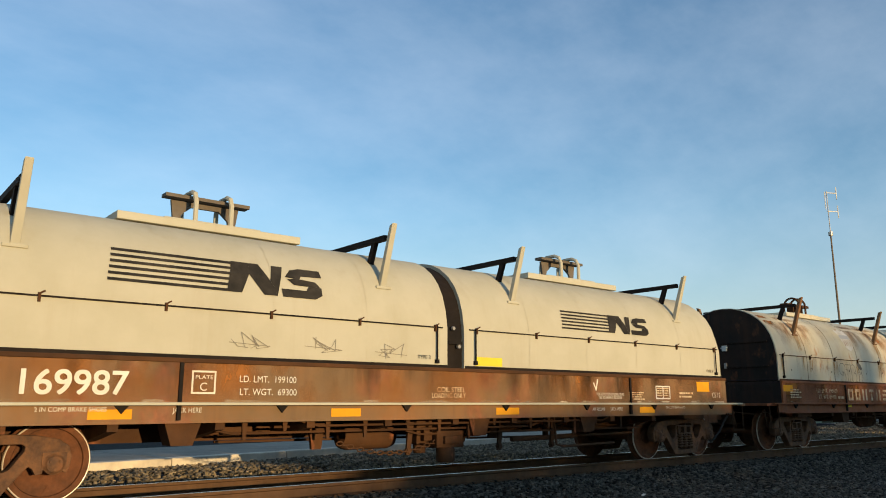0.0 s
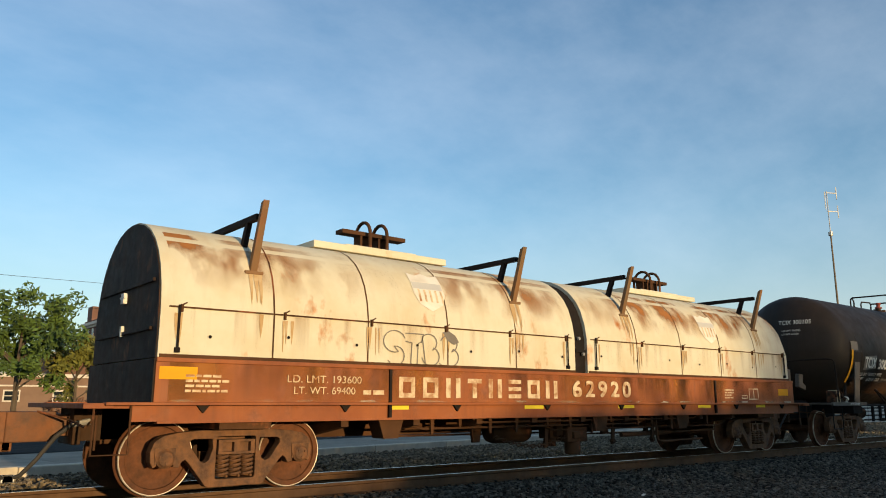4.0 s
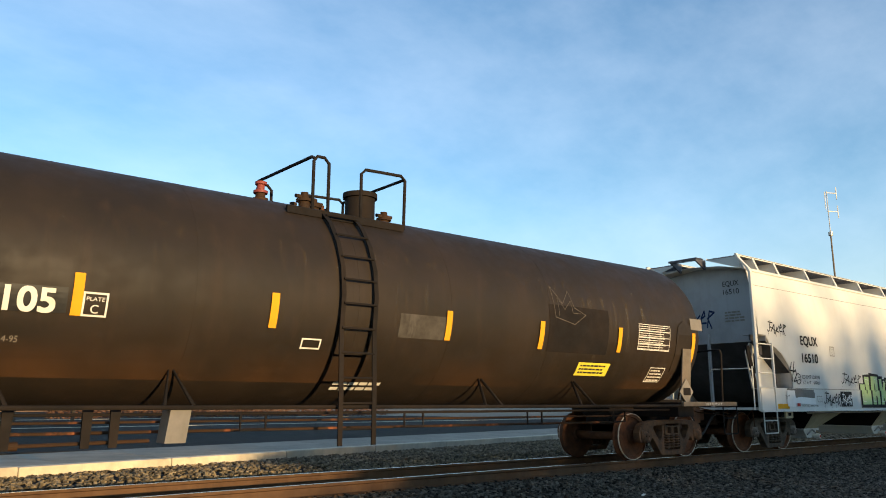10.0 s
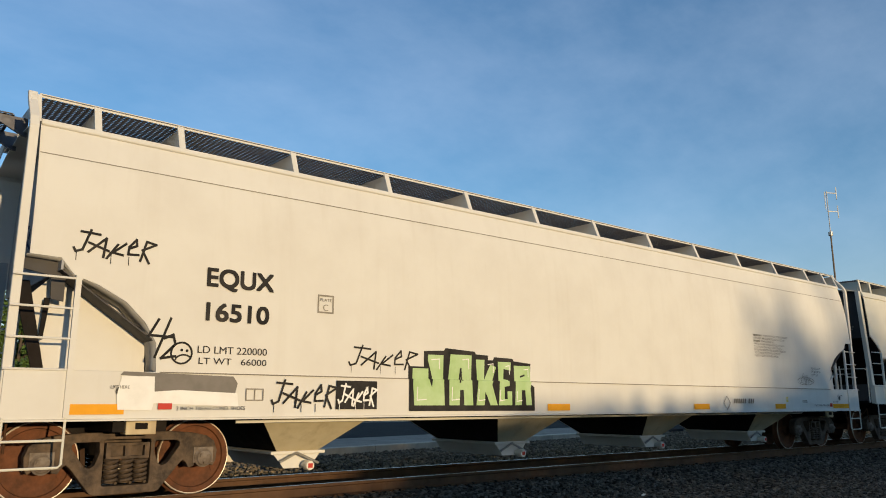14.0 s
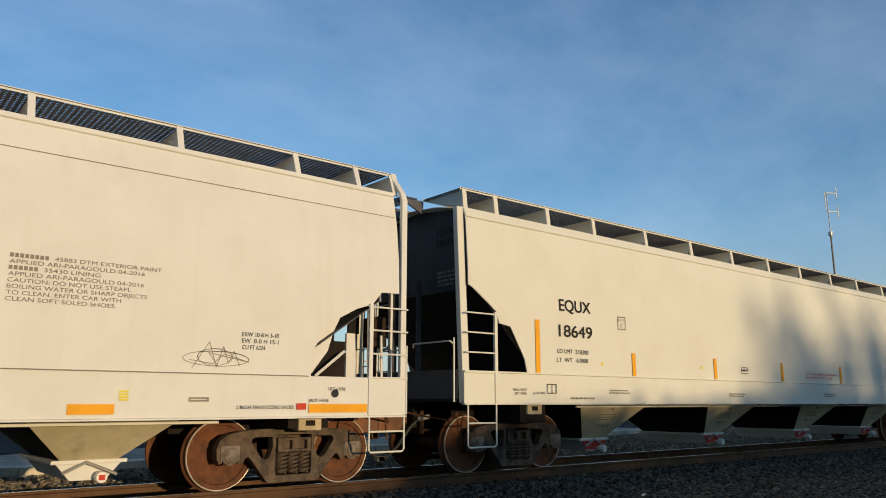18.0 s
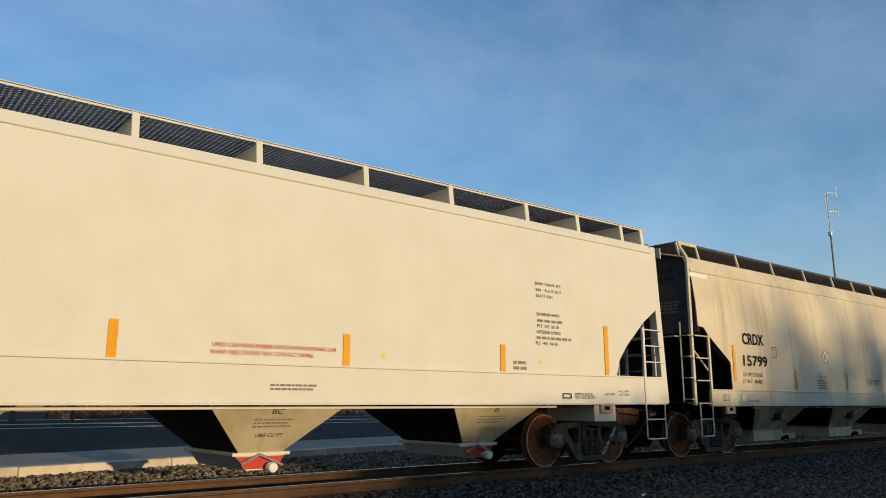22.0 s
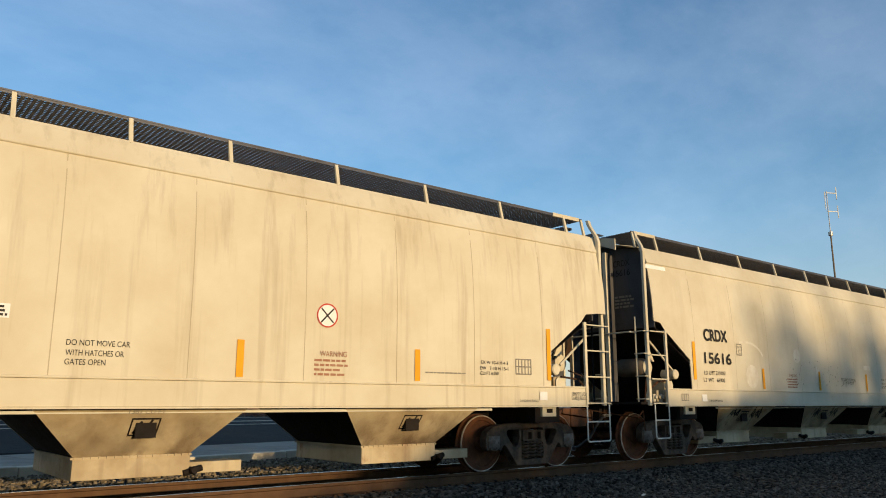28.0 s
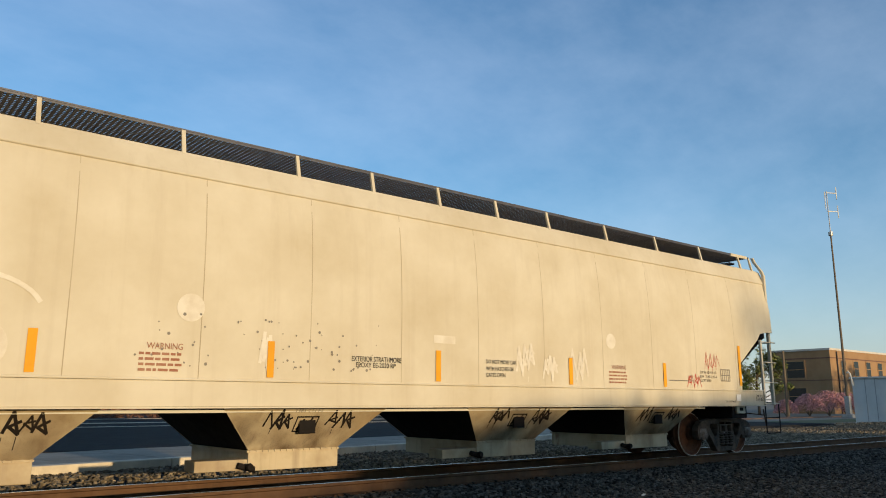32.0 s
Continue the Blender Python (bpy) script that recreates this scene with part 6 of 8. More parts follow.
        part("reservoir_bracket", Geo().prism([(s * (H - 0.66), s0 + 0.88), (s * (H - 0.86), s0 + 0.88), (s * (H - 0.70), s0 + 1.15), (s * (H - 0.64), s0 + 1.15)], -1.10, -1.07), paint_m, car)
        valve = part("control_valve", Geo().box(*sorted((s * (H - 0.86), s * (H - 1.12))), -1.32, -0.95, s0 + 0.28, s0 + 0.50).box(*sorted((s * (H - 0.78), s * (H - 1.2))), -1.28, -0.9, s0 + 0.07, s0 + 0.27), M["bay_dirty"], car, bevel=0.02)
        part("valve_cap", Geo().lathe([(0.0, -1.42), (0.08, -1.42), (0.10, -1.40), (0.10, -1.1), (0.0, -1.1)], (s * (H - 1.14), 0, s0 + 0.62), "y", 18), paint_m, valve, smooth=True)
        part("valve_flange", Geo().lathe([(0.0, -1.35), (0.12, -1.35), (0.12, -1.31), (0.0, -1.31)], (s * (H - 0.98), 0, s0 + 0.39), "y", 16), paint_m, valve)
        for k in range(4):
            vx = s * (H - 0.42 - 0.11 * k)
            part("valve_body", Geo().box(vx - 0.045, vx + 0.045, -1.38, -1.2, s0 + 0.07, s0 + 0.22 + 0.07 * (k % 2)).lathe([(0.0, -1.43), (0.035, -1.43), (0.035, -1.36), (0.0, -1.36)], (vx, 0, s0 + 0.16), "y", 10), M["bay_dirty"] if k % 2 else paint_m, car, bevel=0.008)
        part("valve_pipe", Geo().tube([(s * (H - 0.30), -1.35, s0 + 0.30), (s * (H - 0.55), -1.38, s0 + 0.46), (s * (H - 1.0), -1.38, s0 + 0.50)], 0.018, 6).tube([(s * (H - 0.2), -1.3, s0 + 0.05), (s * (H - 0.25), -1.32, s0 + 0.5), (s * (H - 0.6), -1.2, s0 + 0.62)], 0.015, 6), M["under"], car)
        part("brake_lever", Geo().tube([(s * (H - 0.29), -1.4, s0 + 1.26), (s * (H - 1.04), -1.4, s0 + 0.70)], 0.022, 6), paint_m, car)
    return car


PA = dict(kind="a", half=10.03, prof=[(0.9, 1.60), (2.6, 1.60), (3.2, 1.575), (3.6, 1.53), (3.9, 1.48), (4.25, 1.40)], sill=(0.95, 1.45), top=4.25, mat=M["white_a"], lip=False,
          cut=[(0.10, 2.69), (0.43, 2.68), (0.58, 2.50), (0.85, 2.41), (1.15, 2.25), (1.38, 2.03), (1.52, 1.80), (1.54, 1.60)], sill_in=0.0, chord=(4.18, 4.26), seams=(), board=(0.42, 1.26), board_z=4.60, pw=0.04,
          posts=[-9.95, -9.3, -8.3, -6.7, -5.1, -3.48, -1.87, -0.2, 1.5, 3.2, 4.95, 6.65, 8.3, 9.3, 9.95], end_in=0.45, knee=2.55, slope=2.3, plat=M["white_a"], lad=0.62, lad_top=2.5, tall=True, start=(0.12, 0.12), post_d=(0.03, 0.03), post_in=(0.0, 0.0), wheel=(0.17, -0.79, 2.21), wheel_ends=(1,),
          coup=(10.62, 10.62), truck=8.57, truck_style="dark", bays=(-6.2, -2.07, 1.95, 6.05), bay_w=0.87, bay_mat=M["bay_dusty"], gate="white_a", brake_ends=(1,))
PB = dict(PA, kind="b", half=10.13, prof=[(1.0, 1.60), (2.7, 1.60), (3.4, 1.575), (4.05, 1.53), (4.26, 1.45)], sill=(1.12, 1.57), top=4.26, mat=M["white_b"], lip=True,
          cut=[(0.14, 2.96), (0.19, 2.94), (0.72, 2.57), (0.77, 2.39), (1.02, 2.355), (1.34, 1.83), (1.40, 1.70)], chord=(4.08, 4.25), board=(0.42, 1.41), pw=0.045,
          posts=[-9.95, -9.25, -7.97, -6.7, -5.07, -3.45, -1.8, -0.15, 1.47, 3.18, 4.82, 6.55, 7.9, 9.2, 9.85], end_in=0.30, knee=2.95, slope=1.75, cut_r=[(0.12, 2.96), (0.60, 2.65), (1.13, 2.19), (1.37, 1.91), (1.49, 1.62)], wheel_ends=(), plat=M["under_dark"], lad=0.66, lad_top=2.56, tall=False,
          coup=(10.65, 10.65), truck=8.47, bays=(-6.2, -2.1, 2.0, 5.9), bay_w=1.03, bay_mat=M["bay_dusty"], gate="red_ink", brake_ends=(1,))
PC = dict(PA, kind="c", half=9.94, prof=[(1.0, 1.56), (2.5, 1.56), (3.2, 1.53), (3.7, 1.475), (4.02, 1.42), (4.25, 1.30)], sill=(1.08, 1.36), top=4.25, mat=M["white_c"], lip=True,
          cut=[(0.14, 2.74), (0.48, 2.70), (0.61, 2.56), (1.43, 2.0), (1.45, 1.50)], sill_in=0.55, chord=(3.90, 4.22), seams=(-8.3, -6.75, -5.3, -3.8, -2.3, -0.8, 0.7, 2.2, 3.75, 5.25, 6.75, 8.3), board=(0.34, 1.22), board_z=4.58, pw=0.025,
          posts=[-9.8, -9.05, -7.4, -5.75, -4.07, -2.43, -1.16, 0.13, 1.41, 2.7, 4.35, 6.0, 7.65, 9.3, 9.8], end_in=0.3, knee=2.6, slope=2.6, plat=M["under_dark"], lad=0.57, lad_top=2.55, tall=True, start=(0.27, -0.08), post_d=(0.12, -0.04), post_in=(0.25, -0.1), wheel=(0.26, 0.55, 2.35), wheel_ends=(-1,),
          coup=(10.5, 10.58), truck=8.5, bays=(-6.05, -2.15, 1.85, 5.75), draw=1, bay_mat=M["bay_dirty"], brake_ends=(1,))
# end colours with painted-in shade, palest on the first hopper
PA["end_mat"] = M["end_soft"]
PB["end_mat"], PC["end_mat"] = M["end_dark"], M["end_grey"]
PD = dict(PC, draw=-1, shade_end=1, mat=M["white_d"], coup=(10.6, 10.6), brake_ends=(-1,))
hop_a = hopper("clean off-white centre-sill hopper car with spray tags", PA)
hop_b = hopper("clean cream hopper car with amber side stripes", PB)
hop_c = hopper("cream hopper car with brown streaks below the roof", PC)
hop_d = hopper("worn cream hopper car with faded spray marks", PD)


# ---- paint on the cars: lettering, stripes, tags ----
def amber(car, spots, surface, width=0.1, material=None, lift=0.022):
    for x, z0, z1 in spots:
        decal(flat([rect(x - width / 2, x + width / 2, z0, z1)]), surface, car, material or M["orange"], "reflective_stripe", lift)


def plate(car, x, z, w, h, surface, ink, lift=0.012):
    decal(flat(outline(x, x + w, z, z + h, 0.022)), surface, car, ink, "plate_frame", lift)
    lettering("PLATE", x + w * 0.14, z + h * 0.64, h * 0.17, surface, car, ink, w * 0.72)
    lettering("C", x + w * 0.34, z + h * 0.14, h * 0.36, surface, car, ink)


def grid_mark(x0, x1, z0, z1, cols, rows, w):
    out = outline(x0, x1, z0, z1, w)
    out += [rect(x0 + (x1 - x0) * i / cols - w / 2, x0 + (x1 - x0) * i / cols + w / 2, z0 + w, z1 - w) for i in range(1, cols)]
    return out + [rect(x0 + w, x1 - w, z0 + (z1 - z0) * j / rows - w / 2, z0 + (z1 - z0) * j / rows + w / 2) for j in range(1, rows)]


def scribble(car, x0, x1, z0, z1, n, w, surface, ink, seed, lift=0.012, name="spray_tag", label=""):
    """Angular sprayed strokes that fill a box."""
    r = random.Random(seed)
    polys = []
    for i in range(n):
        a = x0 + (x1 - x0) * (i + 0.1) / n
        b = x0 + (x1 - x0) * (i + 1.15) / n
        pts = [(a, r.uniform(z0, z0 + (z1 - z0) * 0.35)), ((a + b) / 2 + r.uniform(-0.03, 0.03), r.uniform(z0 + (z1 - z0) * 0.7, z1)), (b, r.uniform(z0, z0 + (z1 - z0) * 0.4))]
        if r.random() < 0.75:
            pts += [(a + (b - a) * 0.3, z0 + (z1 - z0) * r.uniform(0.3, 0.6)), (b, z0 + (z1 - z0) * r.uniform(0.45, 0.8))]
        polys += stroke(pts, w * r.uniform(0.7, 1.2))
        if r.random() < 0.5:
            polys += stroke([(a, z0), (a + r.uniform(-0.01, 0.01), z0 - r.uniform(0.05, 0.16))], w * 0.3)
    decal(flat(polys), surface, car, ink, name, lift, label=label)


def curl(x, z, rx, rz, a0, a1, n=14):
    return [(x + rx * math.cos(math.radians(a0 + (a1 - a0) * i / n)), z + rz * math.sin(math.radians(a0 + (a1 - a0) * i / n))) for i in range(n + 1)]


rng = random.Random(11)


deck = flat_side(-1.502)
sill = flat_side(-1.476)
def stripes_logo(car, x0, x1, z0, z1):
    polys = []
    xm = x0 + (x1 - x0) * 0.52
    for i in range(6):
        za = z0 + (z1 - z0) * i / 5.6
        polys.append([(x0 + 0.01 * i, za), (xm + 0.02 * i, za), (xm + 0.02 * i + 0.02, za + (z1 - z0) * 0.085), (x0 + 0.01 * i, za + (z1 - z0) * 0.085)])
    h, w = z1 - z0, x1 - xm
    put = lambda pts: [(xm + w * u + 0.10 * h * v, z0 + h * v) for u, v in pts]
    # a slanted mass with two wedges taken out, and a rounded one with two slots
    polys += [put(p) for p in (((-0.02, 0.0), (0.13, 0.0), (0.20, 0.62), (0.20, 1.0), (0.02, 1.0)), ((0.20, 1.0), (0.20, 0.62), (0.36, 0.0), (0.50, 0.0), (0.46, 0.30), (0.30, 1.0)), ((0.42, 0.48), (0.46, 0.30), (0.50, 0.0), (0.56, 1.0), (0.44, 1.0)))]
    polys += [put(p) for p in (((0.58, 0.66), (0.64, 0.92), (0.74, 1.0), (0.98, 1.0), (1.0, 0.76), (0.76, 0.74), (0.74, 0.62)), ((0.60, 0.60), (0.68, 0.42), (0.98, 0.40), (0.92, 0.58), (0.72, 0.64)),
                               ((0.54, 0.26), (0.82, 0.26), (0.84, 0.40), (0.99, 0.40), (1.0, 0.14), (0.92, 0.0), (0.56, 0.0)))]
    decal(flat(polys), hood_side, car, M["black_ink"], "painted_emblem", 0.010, 0.05, "dark stripes and blocks")


stripes_logo(coil_a, -5.19, -2.37, 2.53, 2.96)
stripes_logo(coil_a, 2.48, 5.01, 2.44, 2.79)
lettering("169987", -5.98, 1.22, 0.27, deck, coil_a, M["white_ink"], 1.08, 0.004)
plate(coil_a, -4.17, 1.23, 0.30, 0.28, deck, M["white_ink"], 0.004)
lettering("LD. LMT.  199100", -3.57, 1.38, 0.085, deck, coil_a, M["white_ink"], 0.78)
lettering("LT. WGT.  69300", -3.56, 1.22, 0.085, deck, coil_a, M["white_ink"], 0.78)
lettering("COIL STEEL", -0.44, 1.29, 0.075, deck, coil_a, M["cream_ink"], 0.55)
lettering("LOADING ONLY", -0.54, 1.20, 0.075, deck, coil_a, M["cream_ink"], 0.66)
lettering("FOR RESTRICTED LOADING ONLY", 3.22, 1.26, 0.05, deck, coil_a, M["white_ink"], 0.78)
lettering("SEE EQUIPMENT REGISTER", 3.29, 1.20, 0.05, deck, coil_a, M["white_ink"], 0.64)
lettering("CS 12", 6.95, 1.24, 0.11, deck, coil_a, M["white_ink"], 0.30)
lettering("JACK HERE", -4.37, 1.01, 0.06, sill, coil_a, M["white_ink"], 0.35)
lettering("JACK HERE", 3.62, 0.99, 0.06, sill, coil_a, M["white_ink"], 0.35)
lettering("AIR RELEASE", 3.12, 0.99, 0.055, sill, coil_a, M["white_ink"], 0.35)
lettering("2 IN COMP BRAKE SHOES", -5.82, 1.03, 0.05, sill, coil_a, M["white_ink"], 0.72)
lettering("2 IN COMP BRAKE SHOES", 5.32, 1.02, 0.05, sill, coil_a, M["white_ink"], 0.65)
lettering("TYPE 3", -0.75, 1.78, 0.06, hood_side, coil_a, M["black_ink"], 0.24)
lettering("TYPE III", 6.91, 1.77, 0.06, hood_side, coil_a, M["black_ink"], 0.26)
decal(flat(grid_mark(5.00, 5.47, 1.20, 1.46, 2, 1, 0.025)), deck, coil_a, M["white_ink"], "stencil_frame", 0.004)
decal(flat(bars(4.17, 4.64, 1.33, 4, 0.04, 0.02, rng) + bars(5.04, 5.43, 1.42, 4, 0.045, 0.022, rng) + bars(5.78, 6.26, 1.34, 2, 0.07, 0.035, rng)), deck, coil_a, M["cream_ink"], "stencil_bars", 0.004)
decal(flat(stroke([(3.16, 1.48), (3.22, 1.36), (3.27, 1.54)], 0.03)), deck, coil_a, M["white_ink"], "chalk_mark", 0.004)
decal(flat(grid_mark(6.41, 6.87, 1.36, 1.56, 6, 1, 0.012) + [rect(6.41, 6.87, 1.36, 1.56)]), deck, coil_a, M["orange"], "reflective_patch", 0.004)
for a, b in ((-5.29, -4.82), (-2.23, -1.76), (0.79, 1.30), (4.50, 4.97), (-7.3, -6.85)):
    decal(flat([rect(a, b, 0.94, 1.05)]), sill, coil_a, M["orange"], "reflective_stripe", 0.004)
decal(flat([rect(0.40, 0.98, 1.71, 1.85)]), hood_side, coil_a, M["yellow"], "sticker", 0.010)
for k, (x, z) in enumerate(((-3.42, 1.90), (-2.36, 1.90), (-1.23, 1.87))):
    decal(flat(stroke([(x + 0.05 * j + rng.uniform(-0.16, 0.16), z + rng.uniform(-0.11, 0.12)) for j in range(-3, 4) for _ in (0, 1)], 0.007) + stroke([(x - 0.28, z - 0.02), (x + 0.28, z - 0.05)], 0.007)), hood_side, coil_a, M["grey_ink"], "chalk_mark", 0.010)


x0, x1 = -4.14, -0.82
for i in range(8):
    a = x0 + (x1 - x0 + 0.22) * i / 8
    shape = (outline(a, a + 0.29, 1.20, 1.50, 0.07), [rect(a, a + 0.09, 1.20, 1.50), rect(a + 0.20, a + 0.29, 1.20, 1.50)], [rect(a + 0.10, a + 0.19, 1.20, 1.50), rect(a, a + 0.29, 1.43, 1.498)],
             [rect(a, a + 0.29, 1.20, 1.265), rect(a, a + 0.29, 1.318, 1.382), rect(a, a + 0.29, 1.435, 1.50)])[(0, 0, 1, 2, 1, 3, 0, 1)[i]]
    decal(flat(shape), deck, coil_b, M["cream_ink"], "painted_block", 0.004)
for i, ch in enumerate("62920"):
    lettering(ch, -0.36 + 0.352 * i, 1.24, 0.28, deck, coil_b, M["cream_ink"], 0.225, 0.008)
lettering("LD. LMT. 193600", -5.95, 1.39, 0.10, deck, coil_b, M["cream_ink"], 1.15)
lettering("LT. WT. 69400", -5.85, 1.24, 0.10, deck, coil_b, M["cream_ink"], 0.95)
decal(flat(bars(4.59, 4.95, 1.42, 4, 0.055, 0.03, rng) + bars(-4.76, -4.40, 1.30, 1, 0.10, 0.06, rng) + bars(-7.30, -6.72, 1.46, 4, 0.06, 0.03, rng)), deck, coil_b, M["cream_ink"], "stencil_bars", 0.004)
decal(flat(grid_mark(5.59, 6.00, 1.20, 1.45, 2, 1, 0.025) + outline(5.28, 5.53, 1.22, 1.30, 0.02)), deck, coil_b, M["cream_ink"], "stencil_frame", 0.004)
decal(flat([rect(6.92, 7.38, 1.30, 1.45)]), deck, coil_b, M["orange"], "reflective_patch", 0.004)
decal(flat([rect(-7.62, -7.16, 1.40, 1.55)]), deck, coil_b, M["orange"], "reflective_patch", 0.004)
for a, b in ((-4.30, -3.94), (-1.54, -1.08), (0.93, 1.41), (3.57, 4.04), (5.9, 6.3)):
    decal(flat([rect(a, b, 1.03, 1.085)]), sill, coil_b, M["yellow"], "reflective_stripe", 0.004)


def shield(car, cx, cz):
    out = [(cx - 0.30, cz + 0.30), (cx - 0.15, cz + 0.26), (cx, cz + 0.31), (cx + 0.15, cz + 0.26), (cx + 0.30, cz + 0.30), (cx + 0.31, cz - 0.05), (cx + 0.22, cz - 0.22), (cx, cz - 0.33), (cx - 0.22, cz - 0.22), (cx - 0.31, cz - 0.05)]
    decal(flat([out]), hood_side, car, M["white_ink"], "painted_shield", 0.010, 0.06, "white shield emblem")
    decal(flat([rect(cx - 0.29, cx + 0.29, cz + 0.03, cz + 0.14)]), hood_side, car, M["blue_ink"], "shield_band", 0.014, 0.06)
    decal(flat([rect(cx - 0.22 + 0.11 * k, cx - 0.18 + 0.11 * k, cz - 0.18, cz + 0.02) for k in range(5)]), hood_side, car, M["cream_ink"], "shield_stripe", 0.014, 0.06)


def rust_run(car, x, z0, z1, n, seed):
    """Thin tapering runs of rust below a fitting."""
    r = random.Random(seed)
    polys = []
    for _ in range(n):
        a, w, low = x + r.uniform(-0.12, 0.12), r.uniform(0.012, 0.035), z1 + r.uniform(0.0, 0.45) * (z0 - z1)
        polys.append([(a - w, z0), (a + w, z0), (a + w * 0.7, (z0 + low) / 2), (a + 0.003, low), (a - 0.003, low), (a - w * 0.7, (z0 + low) / 2)])
    decal(flat(polys), hood_side, car, M["rust_run"], "rust_run", 0.009, 0.12)


for k, x in enumerate((-6.40, -1.55, 1.45, 6.40)):
    rust_run(coil_b, x, 2.80, 2.30, 5, k)
    rust_run(coil_b, x - 0.02, 2.26, 1.85, 3, 20 + k)
for k, x in enumerate((-7.38, -5.97, -4.55, -3.13, -1.72, -0.42, 0.42, 1.83, 3.25, 4.66, 6.07, 7.38)):
    rust_run(coil_b, x, 2.20, 1.75, 2 + k % 3, 40 + k)
shield(coil_b, 4.35, 2.73)
shield(coil_b, -3.43, 2.85)
tag_x, tag_z = -3.66, 1.93
polys = stroke(curl(tag_x - 0.52, tag_z + 0.09, 0.20, 0.16, 20, 290, 14) + curl(tag_x - 0.50, tag_z - 0.12, 0.16, 0.14, 100, -150, 12), 0.016)
polys += stroke([(tag_x - 0.32, tag_z + 0.22), (tag_x + 0.02, tag_z + 0.22), (tag_x - 0.02, tag_z + 0.10), (tag_x - 0.08, tag_z + 0.08), (tag_x - 0.10, tag_z - 0.24), (tag_x - 0.22, tag_z - 0.24), (tag_x - 0.20, tag_z + 0.08), (tag_x - 0.32, tag_z + 0.10)], 0.016)
polys += stroke([(tag_x + 0.06, tag_z - 0.24)] + curl(tag_x + 0.12, tag_z + 0.10, 0.16, 0.13, 140, -60, 10) + curl(tag_x + 0.16, tag_z - 0.11, 0.17, 0.14, 70, -170, 10), 0.016)
polys += stroke(curl(tag_x + 0.52, tag_z + 0.10, 0.17, 0.13, 160, -70, 12) + curl(tag_x + 0.50, tag_z - 0.11, 0.22, 0.15, 60, -140, 12), 0.016)
decal(flat(polys), hood_side, coil_b, M["patch"], "spray_tag", 0.012)
decal(flat([[(tag_x + 0.42 + 0.26 * u, tag_z + 0.22 + 0.10 * v - 0.05 * u) for u, v in ((-0.1, 0.5), (0.4, 1.0), (0.9, 0.6), (1.2, -0.3), (0.8, -0.9), (0.3, -0.6))]]), hood_side, coil_b, M["patch"], "dark_stain", 0.010)
for h, base in ((coil_b, 0.0),):
    bolt = flat([d for k in range(14) for d in disc(-7.0 + k * 1.08, 1.98 if k % 2 else 1.93, 0.022, 8)])
    decal(bolt, hood_side, h, M["under_dark"], "bolt_head", 0.014)


amber(tank, [(-7.56, 1.68, 2.55), (-4.44, 2.07, 2.54), (-2.06, 2.08, 2.53), (0.89, 2.07, 2.52), (2.96, 2.03, 2.50), (5.08, 2.06, 2.52), (7.50, 1.67, 2.55)], tank_side, 0.11, None, 0.030)
decal(flat([[(-6.72, 2.03), (-5.96, 2.08), (-5.95, 2.45), (-6.73, 2.40)]]), tank_side, tank, M["patch"], "scrubbed_patch", 0.008, 0.06, "grey scrubbed paint")
decal(flat([[(-5.82, 2.07), (-4.53, 2.09), (-4.54, 2.37), (-5.81, 2.35)]]), tank_side, tank, M["dark_patch"], "repaint_patch", 0.008, 0.06)
lettering("TCIX", -6.68, 2.10, 0.29, tank_side, tank, M["white_ink"], 0.70, 0.010)
lettering("300105", -5.79, 2.09, 0.26, tank_side, tank, M["white_ink"], 1.13, 0.009)
lettering("LD LMT", -6.82, 1.87, 0.09, tank_side, tank, M["white_ink"], 0.41, 0.003)
lettering("196900 LB  89300", -6.33, 1.88, 0.09, tank_side, tank, M["white_ink"], 0.90, 0.003)
lettering("LT WT", -6.85, 1.75, 0.09, tank_side, tank, M["white_ink"], 0.32, 0.003)
lettering("66100 LB  30000", -6.31, 1.74, 0.09, tank_side, tank, M["white_ink"], 0.85, 0.003)
lettering("NEW 4-95", -5.33, 1.76, 0.07, tank_side, tank, M["grey_ink"], 0.38)
plate(tank, -4.38, 2.07, 0.27, 0.27, tank_side, M["white_ink"], 0.014)
decal(flat([rect(4.10, 4.99, 1.62, 1.85)]), tank_side, tank, M["yellow"], "sticker", 0.010, 0.06)
decal(flat(bars(4.16, 4.94, 1.81, 3, 0.06, 0.03, rng)), tank_side, tank, M["black_ink"], "sticker_bars", 0.014, 0.06)
decal(flat(grid_mark(5.66, 6.69, 2.14, 2.64, 3, 4, 0.012)), tank_side, tank, M["white_ink"], "data_table", 0.010, 0.06)
decal(flat(bars(5.66, 6.69, 2.60, 11, 0.043, 0.014, rng)), tank_side, tank, M["white_ink"], "table_bars", 0.012, 0.06)
decal(flat(outline(6.26, 6.76, 1.54, 1.82, 0.014) + bars(6.31, 6.73, 1.77, 4, 0.06, 0.025, rng)), tank_side, tank, M["white_ink"], "stencil_frame", 0.010, 0.06)
decal(flat([rect(-0.03, 0.91, 2.07, 2.42)]), tank_side, tank, M["scrub"], "scrubbed_patch", 0.008, 0.06)
decal(flat([rect(3.15, 4.76, 2.0, 2.82)]), tank_side, tank, M["under_dark"], "repaint_patch", 0.006, 0.06)
sx, sz = 3.60, 2.80
